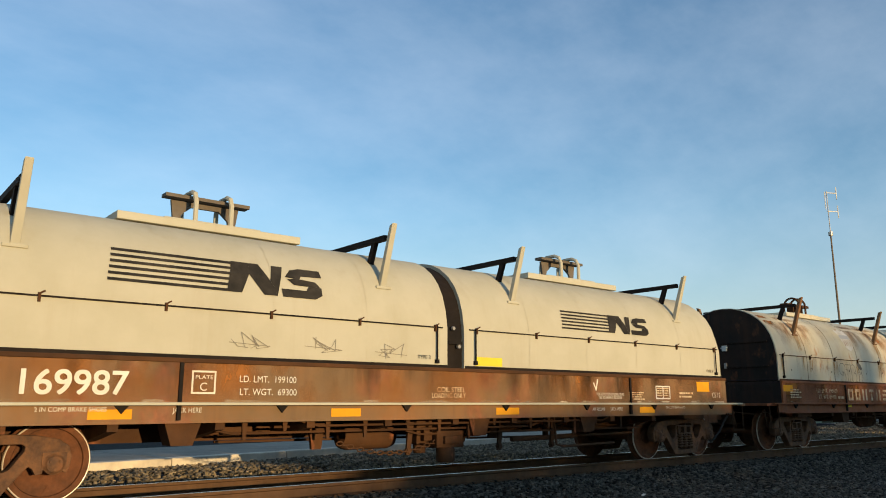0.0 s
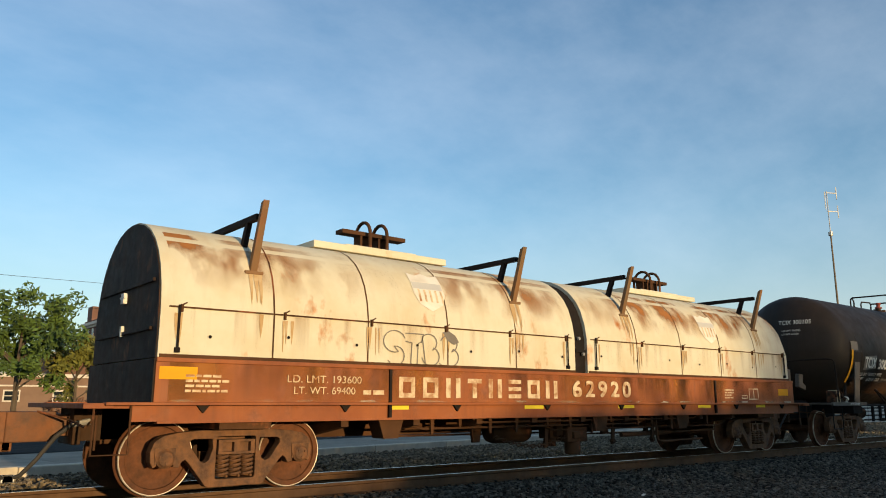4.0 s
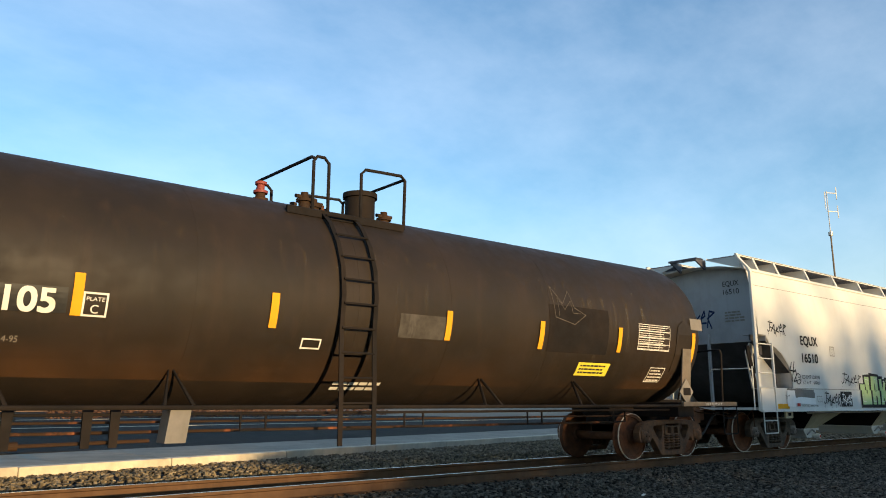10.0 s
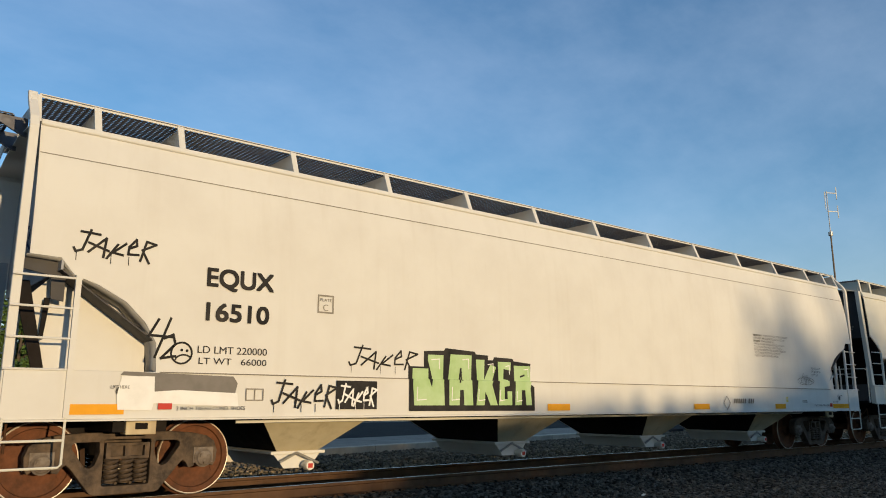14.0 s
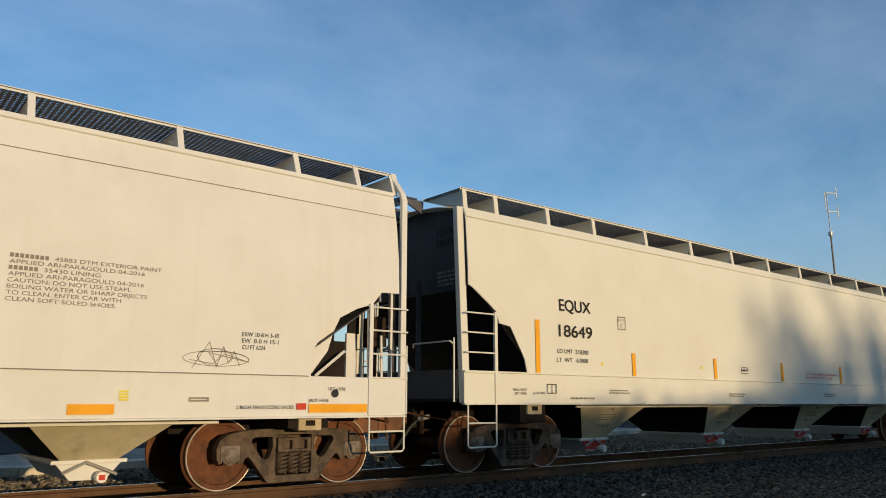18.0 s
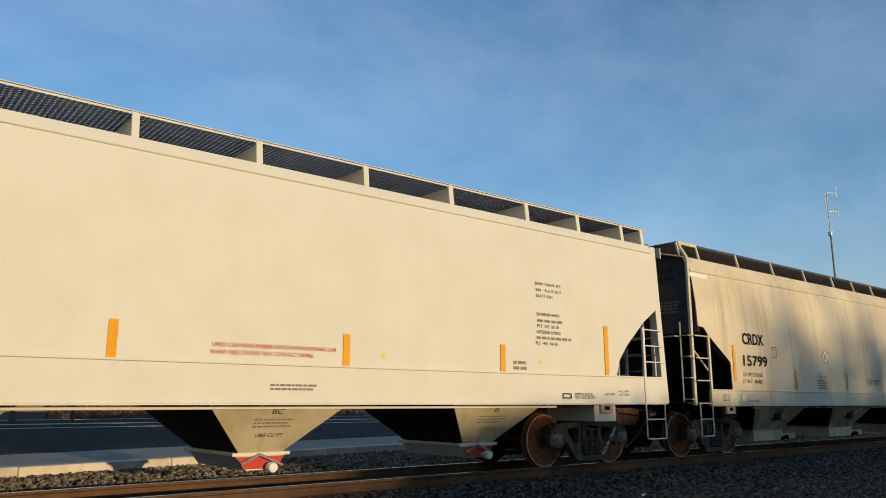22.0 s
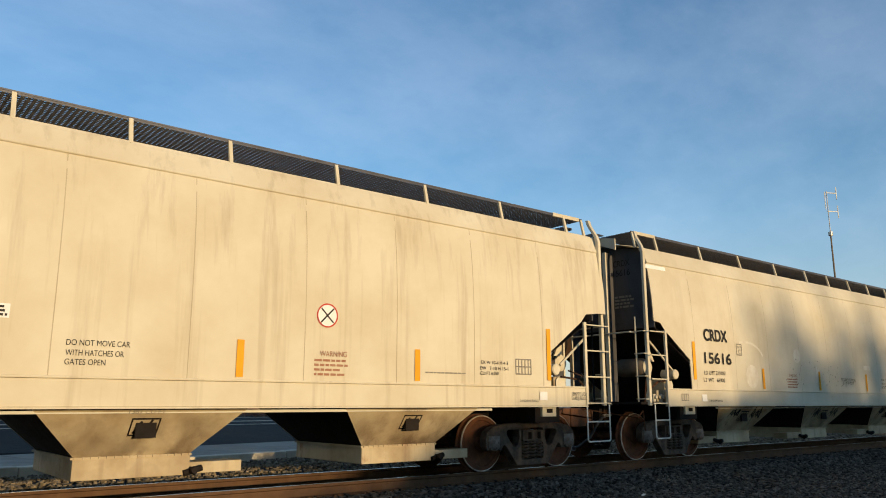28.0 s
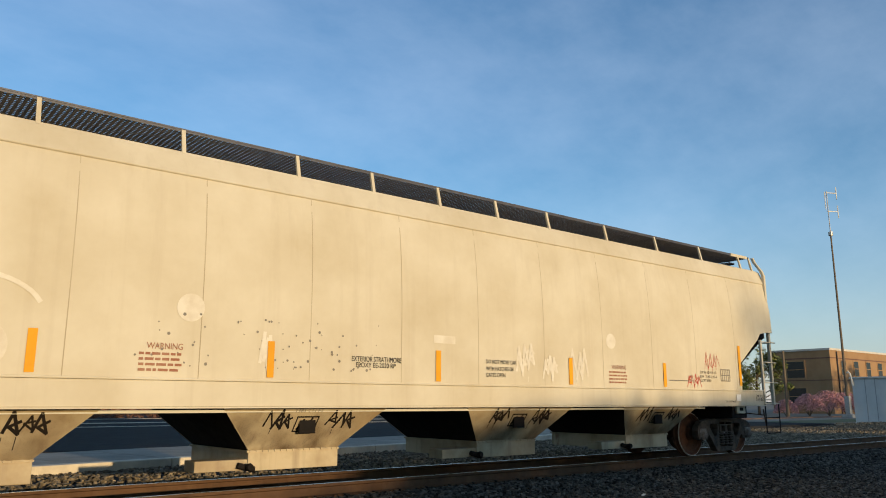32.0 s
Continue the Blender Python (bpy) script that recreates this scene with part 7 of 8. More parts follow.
decal(flat(stroke([(sx - 0.3, sz - 0.2), (sx - 0.35, sz + 0.35), (sx - 0.1, sz + 0.05), (sx + 0.1, sz + 0.3), (sx + 0.2, sz), (sx + 0.5, sz - 0.12), (sx + 0.2, sz - 0.3), (sx - 0.3, sz - 0.2)], 0.012) + stroke([(sx - 0.2, sz - 0.18), (sx - 0.22, sz + 0.15), (sx - 0.05, sz - 0.05), (sx + 0.12, sz + 0.12), (sx + 0.16, sz - 0.1), (sx + 0.36, sz - 0.1)], 0.010)), tank_side, tank, M["chalk"], "chalk_mark", 0.010, 0.06)
for x, z in ((-7.61, 2.64), (7.41, 2.72)):
    decal(flat([rect(x, x + 0.42, z - 0.1, z + 0.14)]), tank_side, tank, M["patch"], "scrubbed_patch", 0.020, 0.06)
decal(flat(outline(-1.58, -1.28, 1.84, 1.98, 0.02) + bars(-0.82, -0.00, 1.42, 2, 0.07, 0.04, rng)), tank_side, tank, M["white_ink"], "stencil_frame", 0.010, 0.06)
lettering("2 IN HF COMP SHOE", -8.06, 1.08, 0.055, flat_side(-1.562), tank, M["white_ink"], 0.56, 0.002)
lettering("2 IN HF COMP SHOE", 7.75, 1.08, 0.055, flat_side(-1.562), tank, M["white_ink"], 0.62, 0.002)
g = Geo().prism([(6.98, 1.35), (7.22, 1.62), (7.46, 1.35), (7.22, 1.08)], -1.50, -1.48)
ph = part("placard_holder", g, M["patch"], tank, "grey diamond placard holder", bevel=0.01)
part("placard_window", Geo().box(7.1, 7.34, -1.51, -1.50, 1.28, 1.43), M["under_dark"], ph)



def on_side(p):
    return lambda x, z: -(run(p["prof"], z) + (0.030 if z < p["sill"][1] + 0.02 else 0.0))


SA, SB, SC = on_side(PA), on_side(PB), on_side(PC)
for face, p in ((SA, PA), (SB, PB), (SC, PC)):
    STEPS[face] = (p["sill"][1] + 0.018, p["sill"][1] + 0.022)
L = 0.012


def say(car, surface, ink, *rows):
    for body, x, z, h, w, bold in rows:
        lettering(body, x, z, h, surface, car, ink, w, bold)


# first hopper: marks and tags
say(hop_a, SA, M["black_ink"], ("EQUX", -7.95, 2.53, 0.23, 0.88, 0.008), ("16510", -7.94, 2.11, 0.22, 0.82, 0.009),
    ("LD LMT 220000", -8.02, 1.71, 0.09, 0.90, 0.002), ("LT WT   66000", -8.00, 1.58, 0.08, 0.88, 0.002),
    ("LIFT HERE", -8.98, 1.28, 0.035, 0.2, 0), ("2 INCH TREAD COND. SHOES", -8.24, 1.04, 0.045, 0.85, 0), ("2 INCH TREAD COND SHOES", 7.46, 1.05, 0.045, 0.78, 0),
    ("JACK HERE", 8.45, 1.14, 0.04, 0.3, 0), ("LIFT HERE", 8.74, 1.29, 0.04, 0.27, 0), ("CU FT 6224", 7.51, 1.78, 0.055, 0.31, 0), ("EW  8-0 H 15-1", 7.50, 1.86, 0.055, 0.50, 0), ("EXW 10-8 H 3-10", 7.50, 1.94, 0.055, 0.50, 0))
plate(hop_a, -6.41, 2.31, 0.25, 0.25, SA, M["grey_ink"])

def tag(car, x0, x1, z0, z1, w, surface, ink, lift, label=""):
    """Quick angular spray strokes with thin drips."""
    strokes = ([(0.0, 0.25), (0.05, 0.05), (0.12, 0.1), (0.15, 0.95)], [(0.05, 0.88), (0.25, 0.95)], [(0.2, 0.05), (0.32, 1.0), (0.42, 0.1)], [(0.19, 0.45), (0.43, 0.5)], [(0.49, 1.0), (0.47, 0.05)],
               [(0.62, 0.88), (0.48, 0.45), (0.65, 0.1)], [(0.67, 0.5), (0.79, 0.62), (0.75, 0.95), (0.67, 0.6), (0.70, 0.15), (0.83, 0.22)], [(0.87, 0.0), (0.88, 0.9), (1.0, 0.85), (0.88, 0.5), (1.0, 0.02)])
    polys = []
    for s in strokes:
        polys += stroke([(x0 + (x1 - x0) * (u + 0.10 * (v - 0.4) + 0.02 * math.sin(9 * u + 5 * v)), z0 + (z1 - z0) * (v * (0.82 + 0.18 * math.sin(7 * u + 1)) + 0.10 * math.sin(11 * u))) for u, v in s], w)
    for u in (0.04, 0.47, 0.7):
        polys += stroke([(x0 + (x1 - x0) * u, z0 + 0.03), (x0 + (x1 - x0) * u, z0 - 0.07)], w * 0.3)
    decal(flat(polys), surface, car, ink, "spray_tag", lift, label=label)


tag(hop_a, -9.49, -8.64, 2.74, 3.02, 0.028, SA, M["black_ink"], L, "black sprayed tag")
tag(hop_a, -5.90, -4.78, 1.60, 1.90, 0.026, SA, M["black_ink"], L, "black sprayed tag")
tag(hop_a, -7.04, -6.14, 1.08, 1.40, 0.028, SA, M["black_ink"], L, "black sprayed tag")
decal(flat([rect(-6.10, -5.44, 1.04, 1.42)]), SA, hop_a, M["black_ink"], "spray_patch", 0.010)
tag(hop_a, -6.07, -5.48, 1.10, 1.37, 0.026, SA, M["white_spray"], 0.015)
fx, fz = -8.21, 1.70
decal(flat(disc(fx, fz, 0.135, 24, 0.112) + disc(fx, fz + 0.035, 0.018, 8) + disc(fx + 0.065, fz + 0.03, 0.018, 8) + stroke(curl(fx + 0.03, fz - 0.09, 0.1, 0.07, 170, 30, 8), 0.02)
           + stroke([(-8.50, 2.08), (-8.60, 1.89), (-8.33, 1.88)], 0.03) + stroke([(-8.36, 2.10), (-8.52, 1.64)], 0.03) + stroke([(-8.42, 1.86), (-8.32, 1.91), (-8.29, 1.80), (-8.45, 1.63), (-8.28, 1.66)], 0.03)), SA, hop_a, M["black_ink"], "spray_tag", L, label="black sprayed doodle")
wx0, wx1, wx2 = -8.89, -8.52, -7.50
decal(flat([[(wx1 - 0.05, 1.24), (wx2 - 0.03, 1.22), (wx2, 1.36), (wx2 - 0.06, 1.44), (wx0 + 0.04, 1.47), (wx0, 1.43), (wx1, 1.41)]]), SA, hop_a, M["patch"], "spray_patch", 0.010, label="dark sprayed patch")
decal(flat([[(wx0, 1.05), (wx1, 1.04), (wx1 + 0.02, 1.12), (wx2 + 0.02, 1.08), (wx2, 1.24), (wx1 + 0.3, 1.27), (wx1 + 0.02, 1.25), (wx1 + 0.01, 1.42), (wx0 + 0.02, 1.42), (wx0 - 0.02, 1.2)]]), SA, hop_a, M["white_spray"], "spray_patch", 0.014, label="white sprayed patch")
# the large green piece: five pale blocks on a dark ground
gx0, gx1 = -4.88, -2.31
gw = gx1 - gx0
decal(flat([[(gx0 + gw * u, v) for u, v in ((0.0, 1.01), (1.0, 1.0), (1.0, 1.38), (0.97, 1.42), (0.98, 1.76), (0.83, 1.79), (0.82, 1.83), (0.66, 1.84), (0.65, 1.79), (0.61, 1.79), (0.61, 1.86), (0.51, 1.87), (0.50, 1.91), (0.27, 1.94), (0.26, 1.90), (0.11, 1.88), (0.11, 1.65), (0.0, 1.65), (0.0, 1.45))]]), SA, hop_a, M["black_ink"], "spray_outline", 0.010, label="dark green-black sprayed outline")
BLOCKS = ((0.03, 0.255, 1.83, [(0.02, 0), (1, 0), (0.98, 0.45), (1.0, 1), (0.5, 1), (0.48, 0.9), (0.62, 0.55), (0.58, 0.35), (0.5, 0.5), (0.5, 0.72), (0, 0.72), (-0.02, 0.4)], None),
          (0.29, 0.475, 1.85, [(0, 0), (0.42, 0), (0.45, 0.3), (0.6, 0.3), (0.62, 0), (1, 0), (0.96, 0.5), (1, 1), (0.1, 1), (0.0, 0.5)], [(0.45, 0.45), (0.52, 0.72), (0.55, 0.5)]),
          (0.50, 0.675, 1.79, [(0, 0), (0.38, 0), (0.42, 0.3), (0.66, 0), (1, 0), (0.75, 0.45), (1, 0.85), (0.72, 0.9), (0.42, 0.55), (0.45, 1), (0.05, 1), (0.1, 0.5)], None),
          (0.685, 0.805, 1.77, [(0, 0), (0.95, 0), (0.95, 0.32), (0.62, 0.32), (0.62, 0.14), (0.42, 0.14), (0.42, 0.42), (0.78, 0.45), (0.78, 0.58), (0.42, 0.6), (0.45, 0.84), (0.95, 0.8), (0.98, 1), (0.05, 1), (0.08, 0.5)], None),
          (0.825, 0.975, 1.72, [(0, 0), (0.38, 0), (0.4, 0.38), (0.6, 0.38), (0.66, 0), (1, 0), (0.92, 0.42), (1, 0.6), (0.98, 1), (0.02, 1), (0.05, 0.5)], [(0.4, 0.72), (0.62, 0.76)]))
for a, b, t, shape, slit in BLOCKS:
    put = lambda u, v: (gx0 + gw * (a + (b - a) * u), 1.09 + (t - 1.09) * v)
    decal(flat([[put(u, v) for u, v in shape]]), SA, hop_a, M["green_ink"], "spray_fill", 0.013, label="pale green sprayed fill")
    if slit:
        decal(flat(stroke([put(u, v) for u, v in slit], 0.03)), SA, hop_a, M["black_ink"], "spray_line", 0.016)
    for p in ([(0.12, 0.35), (0.1, 0.1), (0.4, 0.12)], [(0.6, 0.9), (0.85, 0.92), (0.86, 0.72)]):
        decal(flat(stroke([put(u, v) for u, v in p], 0.014)), SA, hop_a, M["white_spray"], "spray_line", 0.017)
nx, nw = 4.87, 1.44 / 30
for k, (lead, body) in enumerate(((8, "45883 DTM EXTERIOR PAINT"), (0, "APPLIED ARI-PARAGOULD 04-2016"), (6, "35430 LINING"), (0, "APPLIED ARI-PARAGOULD 04-2016"), (0, "CAUTION: DO NOT USE STEAM,"), (0, "BOILING WATER OR SHARP OBJECTS"), (0, "TO CLEAN. ENTER CAR WITH"), (0, "CLEAN SOFT SOLED SHOES."))):
    z = 2.63 - k * 0.066
    if lead:
        decal(flat([rect(nx + q * nw, nx + (q + 0.75) * nw, z, z + 0.044) for q in range(lead)]), SA, hop_a, M["grey_ink"], "stencil_bars", L)
    lettering(body, nx + (lead + 1 if lead else 0) * nw, z, 0.046, SA, hop_a, M["patch"], nw * len(body))
decal(flat([rect(3.79 + 0.085 * k, 3.79 + 0.085 * k + 0.06, 1.12, 1.22, 0.03) for k in range(10) if k != 6]), SA, hop_a, M["grey_ink"], "painted_block", L)
dx, dz = 3.53, 1.13
decal(flat(stroke([(dx - 0.13, dz), (dx, dz + 0.14), (dx + 0.13, dz), (dx, dz - 0.14), (dx - 0.13, dz)], 0.016)), SA, hop_a, M["grey_ink"], "painted_diamond", L)
tx, tz = 7.19, 1.65
decal(flat(stroke(curl(tx, tz, 0.42, 0.09, 0, 480, 24), 0.008) + stroke(curl(tx - 0.02, tz + 0.02, 0.22, 0.10, 40, 560, 26), 0.007) + stroke([(tx - 0.34, tz - 0.02), (tx - 0.05, tz - 0.06), (tx + 0.1, tz + 0.06), (tx + 0.42, tz - 0.03), (tx - 0.1, tz + 0.07), (tx + 0.02, tz - 0.09)], 0.008) + stroke([(tx - 0.3, tz - 0.12), (tx - 0.1, tz + 0.2), (tx, tz - 0.1), (tx + 0.08, tz + 0.15), (tx + 0.15, tz - 0.05), (tx + 0.22, tz + 0.1), (tx + 0.3, tz - 0.08)], 0.008)), SA, hop_a, M["grey_ink"], "chalk_mark", L)
for a, b in ((-9.41, -8.82), (5.56, 6.04), (8.46, 9.36), (-2.0, -1.45), (2.3, 2.85)):
    decal(flat([rect(a, b, 1.0, 1.11)]), SA, hop_a, M["orange"], "reflective_stripe", L)
decal(flat([rect(-8.45, -8.29, 1.05, 1.12), rect(8.28, 8.42, 1.04, 1.12)]), SA, hop_a, M["red_ink"], "sticker", 0.016)
decal(flat(grid_mark(-7.39, -7.15, 1.15, 1.30, 2, 1, 0.014) + outline(6.87, 7.11, 1.14, 1.19, 0.02)), SA, hop_a, M["grey_ink"], "stencil_frame", L)
for x in (-8.87, 8.85):
    decal(flat(disc(x, 1.25, 0.055, 16)), SA, hop_a, M["dark_patch"], "lift_hole", L)
decal(flat([rect(6.08, 6.18, 1.15 + 0.03 * k, 1.17 + 0.03 * k) for k in range(4)]), SA, hop_a, M["yellow"], "sticker", L)
decal(flat([rect(-9.9, 9.9, 3.845, 3.857)]), SA, hop_a, M["grey_ink"], "weld_line", 0.008)
decal(flat([rect(-8.45, 8.45, 1.462, 1.476)]), SA, hop_a, M["grey_ink"], "weld_line", 0.008)

# second hopper
mark = lettering("EQUX 18649", 0, 0, 0.075, flat_side(-1.075), hop_b, M["white_ink"], 0.62, 0.002)
mark.matrix_basis = pose(PB["truck"] + 0.36, 0, 0.17, 0, -50, 0)
say(hop_b, SB, M["black_ink"], ("EQUX", -7.92, 2.71, 0.21, 0.83, 0.003), ("18649", -7.95, 2.26, 0.21, 0.88, 0.003),
    ("LD LMT  218200", -8.00, 1.97, 0.075, 0.81, 0), ("LT  WT   67800", -8.02, 1.82, 0.075, 0.81, 0),
    ("PULL HERE", -9.10, 1.32, 0.04, 0.30, 0), ("LIFT HERE", -9.07, 1.26, 0.04, 0.27, 0), ("JACK HERE", -8.65, 1.27, 0.04, 0.29, 0),
    ("EMPTY LOAD", 7.45, 1.25, 0.05, 0.46, 0), ("NO ADJ. BLOCK", 7.45, 1.20, 0.045, 0.55, 0), ("JACK HERE", 8.24, 1.26, 0.04, 0.28, 0), ("PULL HERE", 8.64, 1.32, 0.035, 0.30, 0), ("LIFT HERE", 8.66, 1.26, 0.035, 0.28, 0),
    ("EXW 10-8 H  8-3", 6.56, 3.11, 0.055, 0.63, 0), ("EW   9-2 H 15-2", 6.57, 3.00, 0.055, 0.63, 0), ("CU FT 6241", 6.57, 2.90, 0.055, 0.40, 0),
    ("EXTERIOR PAINT", 6.56, 2.58, 0.055, 0.58, 0), ("PLT  442  10-18", 6.57, 2.38, 0.055, 0.53, 0), ("INTERIOR LINING", 6.56, 2.28, 0.055, 0.59, 0), ("PLT  442  10-18", 6.53, 2.09, 0.055, 0.53, 0),
    ("JOB: F16602", -2.07, 1.83, 0.045, 0.31, 0))
decal(flat(bars(6.57, 7.27, 2.52, 1, 0.1, 0.045, rng) + bars(6.55, 7.45, 2.23, 1, 0.1, 0.045, rng) + bars(-6.67, -6.00, 1.36, 2, 0.045, 0.022, rng) + bars(-2.67, -2.01, 1.33, 2, 0.045, 0.025, rng)
           + bars(1.69, 2.35, 1.36, 2, 0.05, 0.025, rng) + bars(-7.72, -7.09, 1.22, 1, 0.05, 0.03, rng) + bars(6.00, 6.30, 1.80, 2, 0.09, 0.05, rng)), SB, hop_b, M["grey_ink"], "stencil_bars", L)
say(hop_b, SB, M["red_ink"], ("LINED CAR-WEAR RUBBER SHOES WHEN ENTERING CAR", 0.91, 1.80, 0.055, 1.74, 0), ("SHARP OBJECTS MUST NOT CONTACT LINING", 0.89, 1.71, 0.055, 1.41, 0))
plate(hop_b, -6.32, 2.47, 0.24, 0.25, SB, M["grey_ink"])
amber(hop_b, [(-8.49, 1.61, 2.51)] + [(x, 1.62, 2.05) for x in (-5.89, -3.10, -0.25, 2.81, 5.76)] + [(8.37, 1.61, 2.51)], SB, 0.105)
for x, z in ((6.63, 1.80), (3.43, 1.78), (-6.81, 1.82), (-3.61, 1.85)):
    decal(flat(disc(x, z, 0.036, 12)), SB, hop_b, M["yellow"], "sticker", L)
decal(flat([rect(-2.06, -1.79, 1.76, 1.90)]), SB, hop_b, M["white_spray"], "sticker", L)
decal(flat(outline(-2.06, -1.79, 1.76, 1.90, 0.014) + bars(-2.02, -1.83, 1.85, 1, 0.1, 0.04, rng) + grid_mark(-8.31, -8.08, 1.28, 1.44, 2, 1, 0.014) + outline(7.13, 7.35, 1.20, 1.29, 0.02)), SB, hop_b, M["black_ink"], "stencil_frame", 0.015)
for k, body in enumerate(("A", "AC", "BC", "B")):
    bx = PB["bays"][k]
    bay_face = lambda x, z: -(0.80 + (1.42 - 0.80) * (z - 0.46) / (1.14 - 0.46)) - 0.006
    say(hop_b, bay_face, M["black_ink"], (body, bx - 0.05 * len(body), 0.98, 0.07, 0.08 * len(body), 0.002), ("1383 CU FT" if k in (1, 2) else "1737.3 CU FT", bx - 0.2, 0.68, 0.05, 0.4, 0))
    decal(flat(bars(bx - 0.3, bx + 0.3, 0.92, 3, 0.045, 0.022, rng)), bay_face, hop_b, M["grey_ink"], "stencil_bars", 0.008)

# third and fourth hoppers
for car, number, t, x0c, light, cc in ((hop_c, "15799", "219300", "66700", M["black_ink"], 0), (hop_d, "15616", "219100", "66900", M["black_ink"], 1)):
    say(car, SC, M["black_ink"], ("CRDX", -7.95, 2.43, 0.25, 0.89, 0.009), (number, -7.98, 1.95, 0.23, 1.03, 0.008),
        ("LD LMT " + t, -8.03, 1.71, 0.085, 0.81, 0.002), ("LT WT   " + x0c, -8.06, 1.56, 0.085, 0.81, 0.002),
        ("2 INCH HF SHOES", -7.96, 1.15, 0.045, 0.5, 0), ("2 INCH HF SHOES", 7.70, 1.14, 0.04, 0.43, 0), ("EMPTY LOAD", 8.98, 1.25, 0.06, 0.43, 0), ("0 ADJ. BLOCK", 8.96, 1.18, 0.06, 0.45, 0), ("EXTERIOR STRATHMORE", -1.65, 1.69, 0.075, 0.84, 0.002), ("EPOXY EE-2020 RP", -1.58, 1.61, 0.07, 0.67, 0.002),
        ("DO NOT MOVE CAR", 0.85, 1.74, 0.065, 0.67, 0.002), ("WITH HATCHES OR", 0.85, 1.63, 0.065, 0.61, 0.002), ("GATES OPEN", 0.85, 1.53, 0.065, 0.42, 0.002),
        ("EX W 10-4 H 4-2", 6.88, 1.73, 0.055, 0.59, 0), ("EW   7-10 H 15-1", 6.86, 1.64, 0.055, 0.61, 0), ("CU FT 6350", 6.86, 1.56, 0.055, 0.39, 0))
    for wx in (3.98, -4.43):
        say(car, SC, M["warn_ink"], ("WARNING", wx, 1.74, 0.075, 0.42, 0.002))
        decal(flat(bars(wx - 0.08, wx + 0.44, 1.70, 4, 0.062, 0.03, rng)), SC, car, M["warn_ink"], "warning_bars", L)
    plate(car, -6.70, 2.16, 0.23, 0.26, SC, M["grey_ink"])
    amber(car, [(-8.37, 1.60, 2.38)] + [(x, 1.44, 1.90) for x in (-5.62, -2.87, -0.12, 2.85, 5.62)] + [(8.43, 1.50, 2.37)], SC, 0.095)
    decal(flat([rect(-8.20, -8.02, 1.16, 1.30), rect(8.17, 8.35, 1.17, 1.31)]), SC, car, M["white_spray"], "sticker", L)
    decal(flat([rect(-9.75, -9.05, 3.80, 3.88)]), SC, car, M["white_spray"], "pale_label", L)
    decal(flat(grid_mark(-8.93, -8.69, 1.17, 1.31, 3, 1, 0.014) + grid_mark(7.64, 8.01, 1.58, 1.84, 5, 2, 0.02) + bars(5.77, 6.69, 1.58, 1, 0.05, 0.02, rng)), SC, car, M["grey_ink"], "stencil_frame", L)
    for bx in PC["bays"]:
        bf = lambda x, z: -(0.95 + (1.42 - 0.95) * (z - 0.50) / 0.60) - 0.006
        decal(flat(outline(bx - 0.16, bx + 0.18, 0.74, 0.95, 0.02) + stroke([(bx - 0.1, 0.78), (bx - 0.04, 0.9), (bx + 0.02, 0.78), (bx + 0.08, 0.92)], 0.03)), bf, car, M["under_dark"], "bay_stencil", 0.006)
        say(car, bf, M["grey_ink"], ("1381 CU FT", bx - 0.22, 1.0, 0.05, 0.42, 0))
        if car is hop_d:
            scribble(car, bx - 0.62, bx - 0.25, 0.78, 1.04, 3, 0.03, bf, M["under_dark"], int(70 + bx * 10), 0.008)
            scribble(car, bx + 0.30, bx + 0.72, 0.76, 1.04, 3, 0.03, bf, M["under_dark"], int(90 + bx * 10), 0.008)
for x in (-3.98, 4.08):
    z = 2.29
    decal(flat(disc(x, z, 0.165, 28)), SC, hop_c, M["white_spray"], "round_label", L)
    decal(flat(disc(x, z, 0.165, 28, 0.145)), SC, hop_c, M["red_ink"], "label_ring", 0.015)
    decal(flat(stroke([(x - 0.09, z - 0.09), (x + 0.09, z + 0.09)], 0.022) + stroke([(x - 0.09, z + 0.09), (x + 0.09, z - 0.09)], 0.022)), SC, hop_c, M["black_ink"], "label_cross", 0.015)
lx, lz = -0.18, 1.99
decal(flat([rect(lx, lx + 0.46, lz, lz + 0.15)]), SC, hop_c, M["white_spray"], "owner_label", L)
decal(flat([rect(lx + 0.02, lx + 0.12, lz + 0.03, lz + 0.12)] + bars(lx + 0.16, lx + 0.44, lz + 0.13, 3, 0.042, 0.026, rng)), SC, hop_c, M["black_ink"], "label_bars", 0.015)
for x, z, r in ((-3.94, 2.25, 0.17), (3.99, 2.25, 0.14), (-6.10, 1.71, 0.26)):
    decal(flat(disc(x, z, r, 28)), SC, hop_d, M["pale_ink"], "round_label", L)
lx, lz = -0.20, 2.01
decal(flat([rect(lx, lx + 0.42, lz, lz + 0.12)]), SC, hop_d, M["pale_ink"], "owner_label", L)
for k, (x0, x1, z0, z1) in enumerate(((1.52, 1.92, 1.55, 2.1), (2.15, 2.48, 1.5, 1.95), (2.84, 3.29, 1.5, 2.1), (-3.02, -2.86, 1.5, 2.1))):
    scribble(hop_d, x0, x1, z0, z1, 3, 0.045, SC, M["pale_ink"], 50 + k)
scribble(hop_d, 6.38, 6.87, 1.42, 1.75, 4, 0.016, SC, M["red_ink"], 60)
scribble(hop_d, 7.04, 7.60, 1.75, 2.2, 4, 0.010, SC, M["red_ink"], 61)
decal(flat(stroke(curl(-6.29, 2.05, 0.75, 0.42, 20, 110, 12), 0.05)), SC, hop_d, M["pale_ink"], "faded_curve", L)
r = random.Random(9)
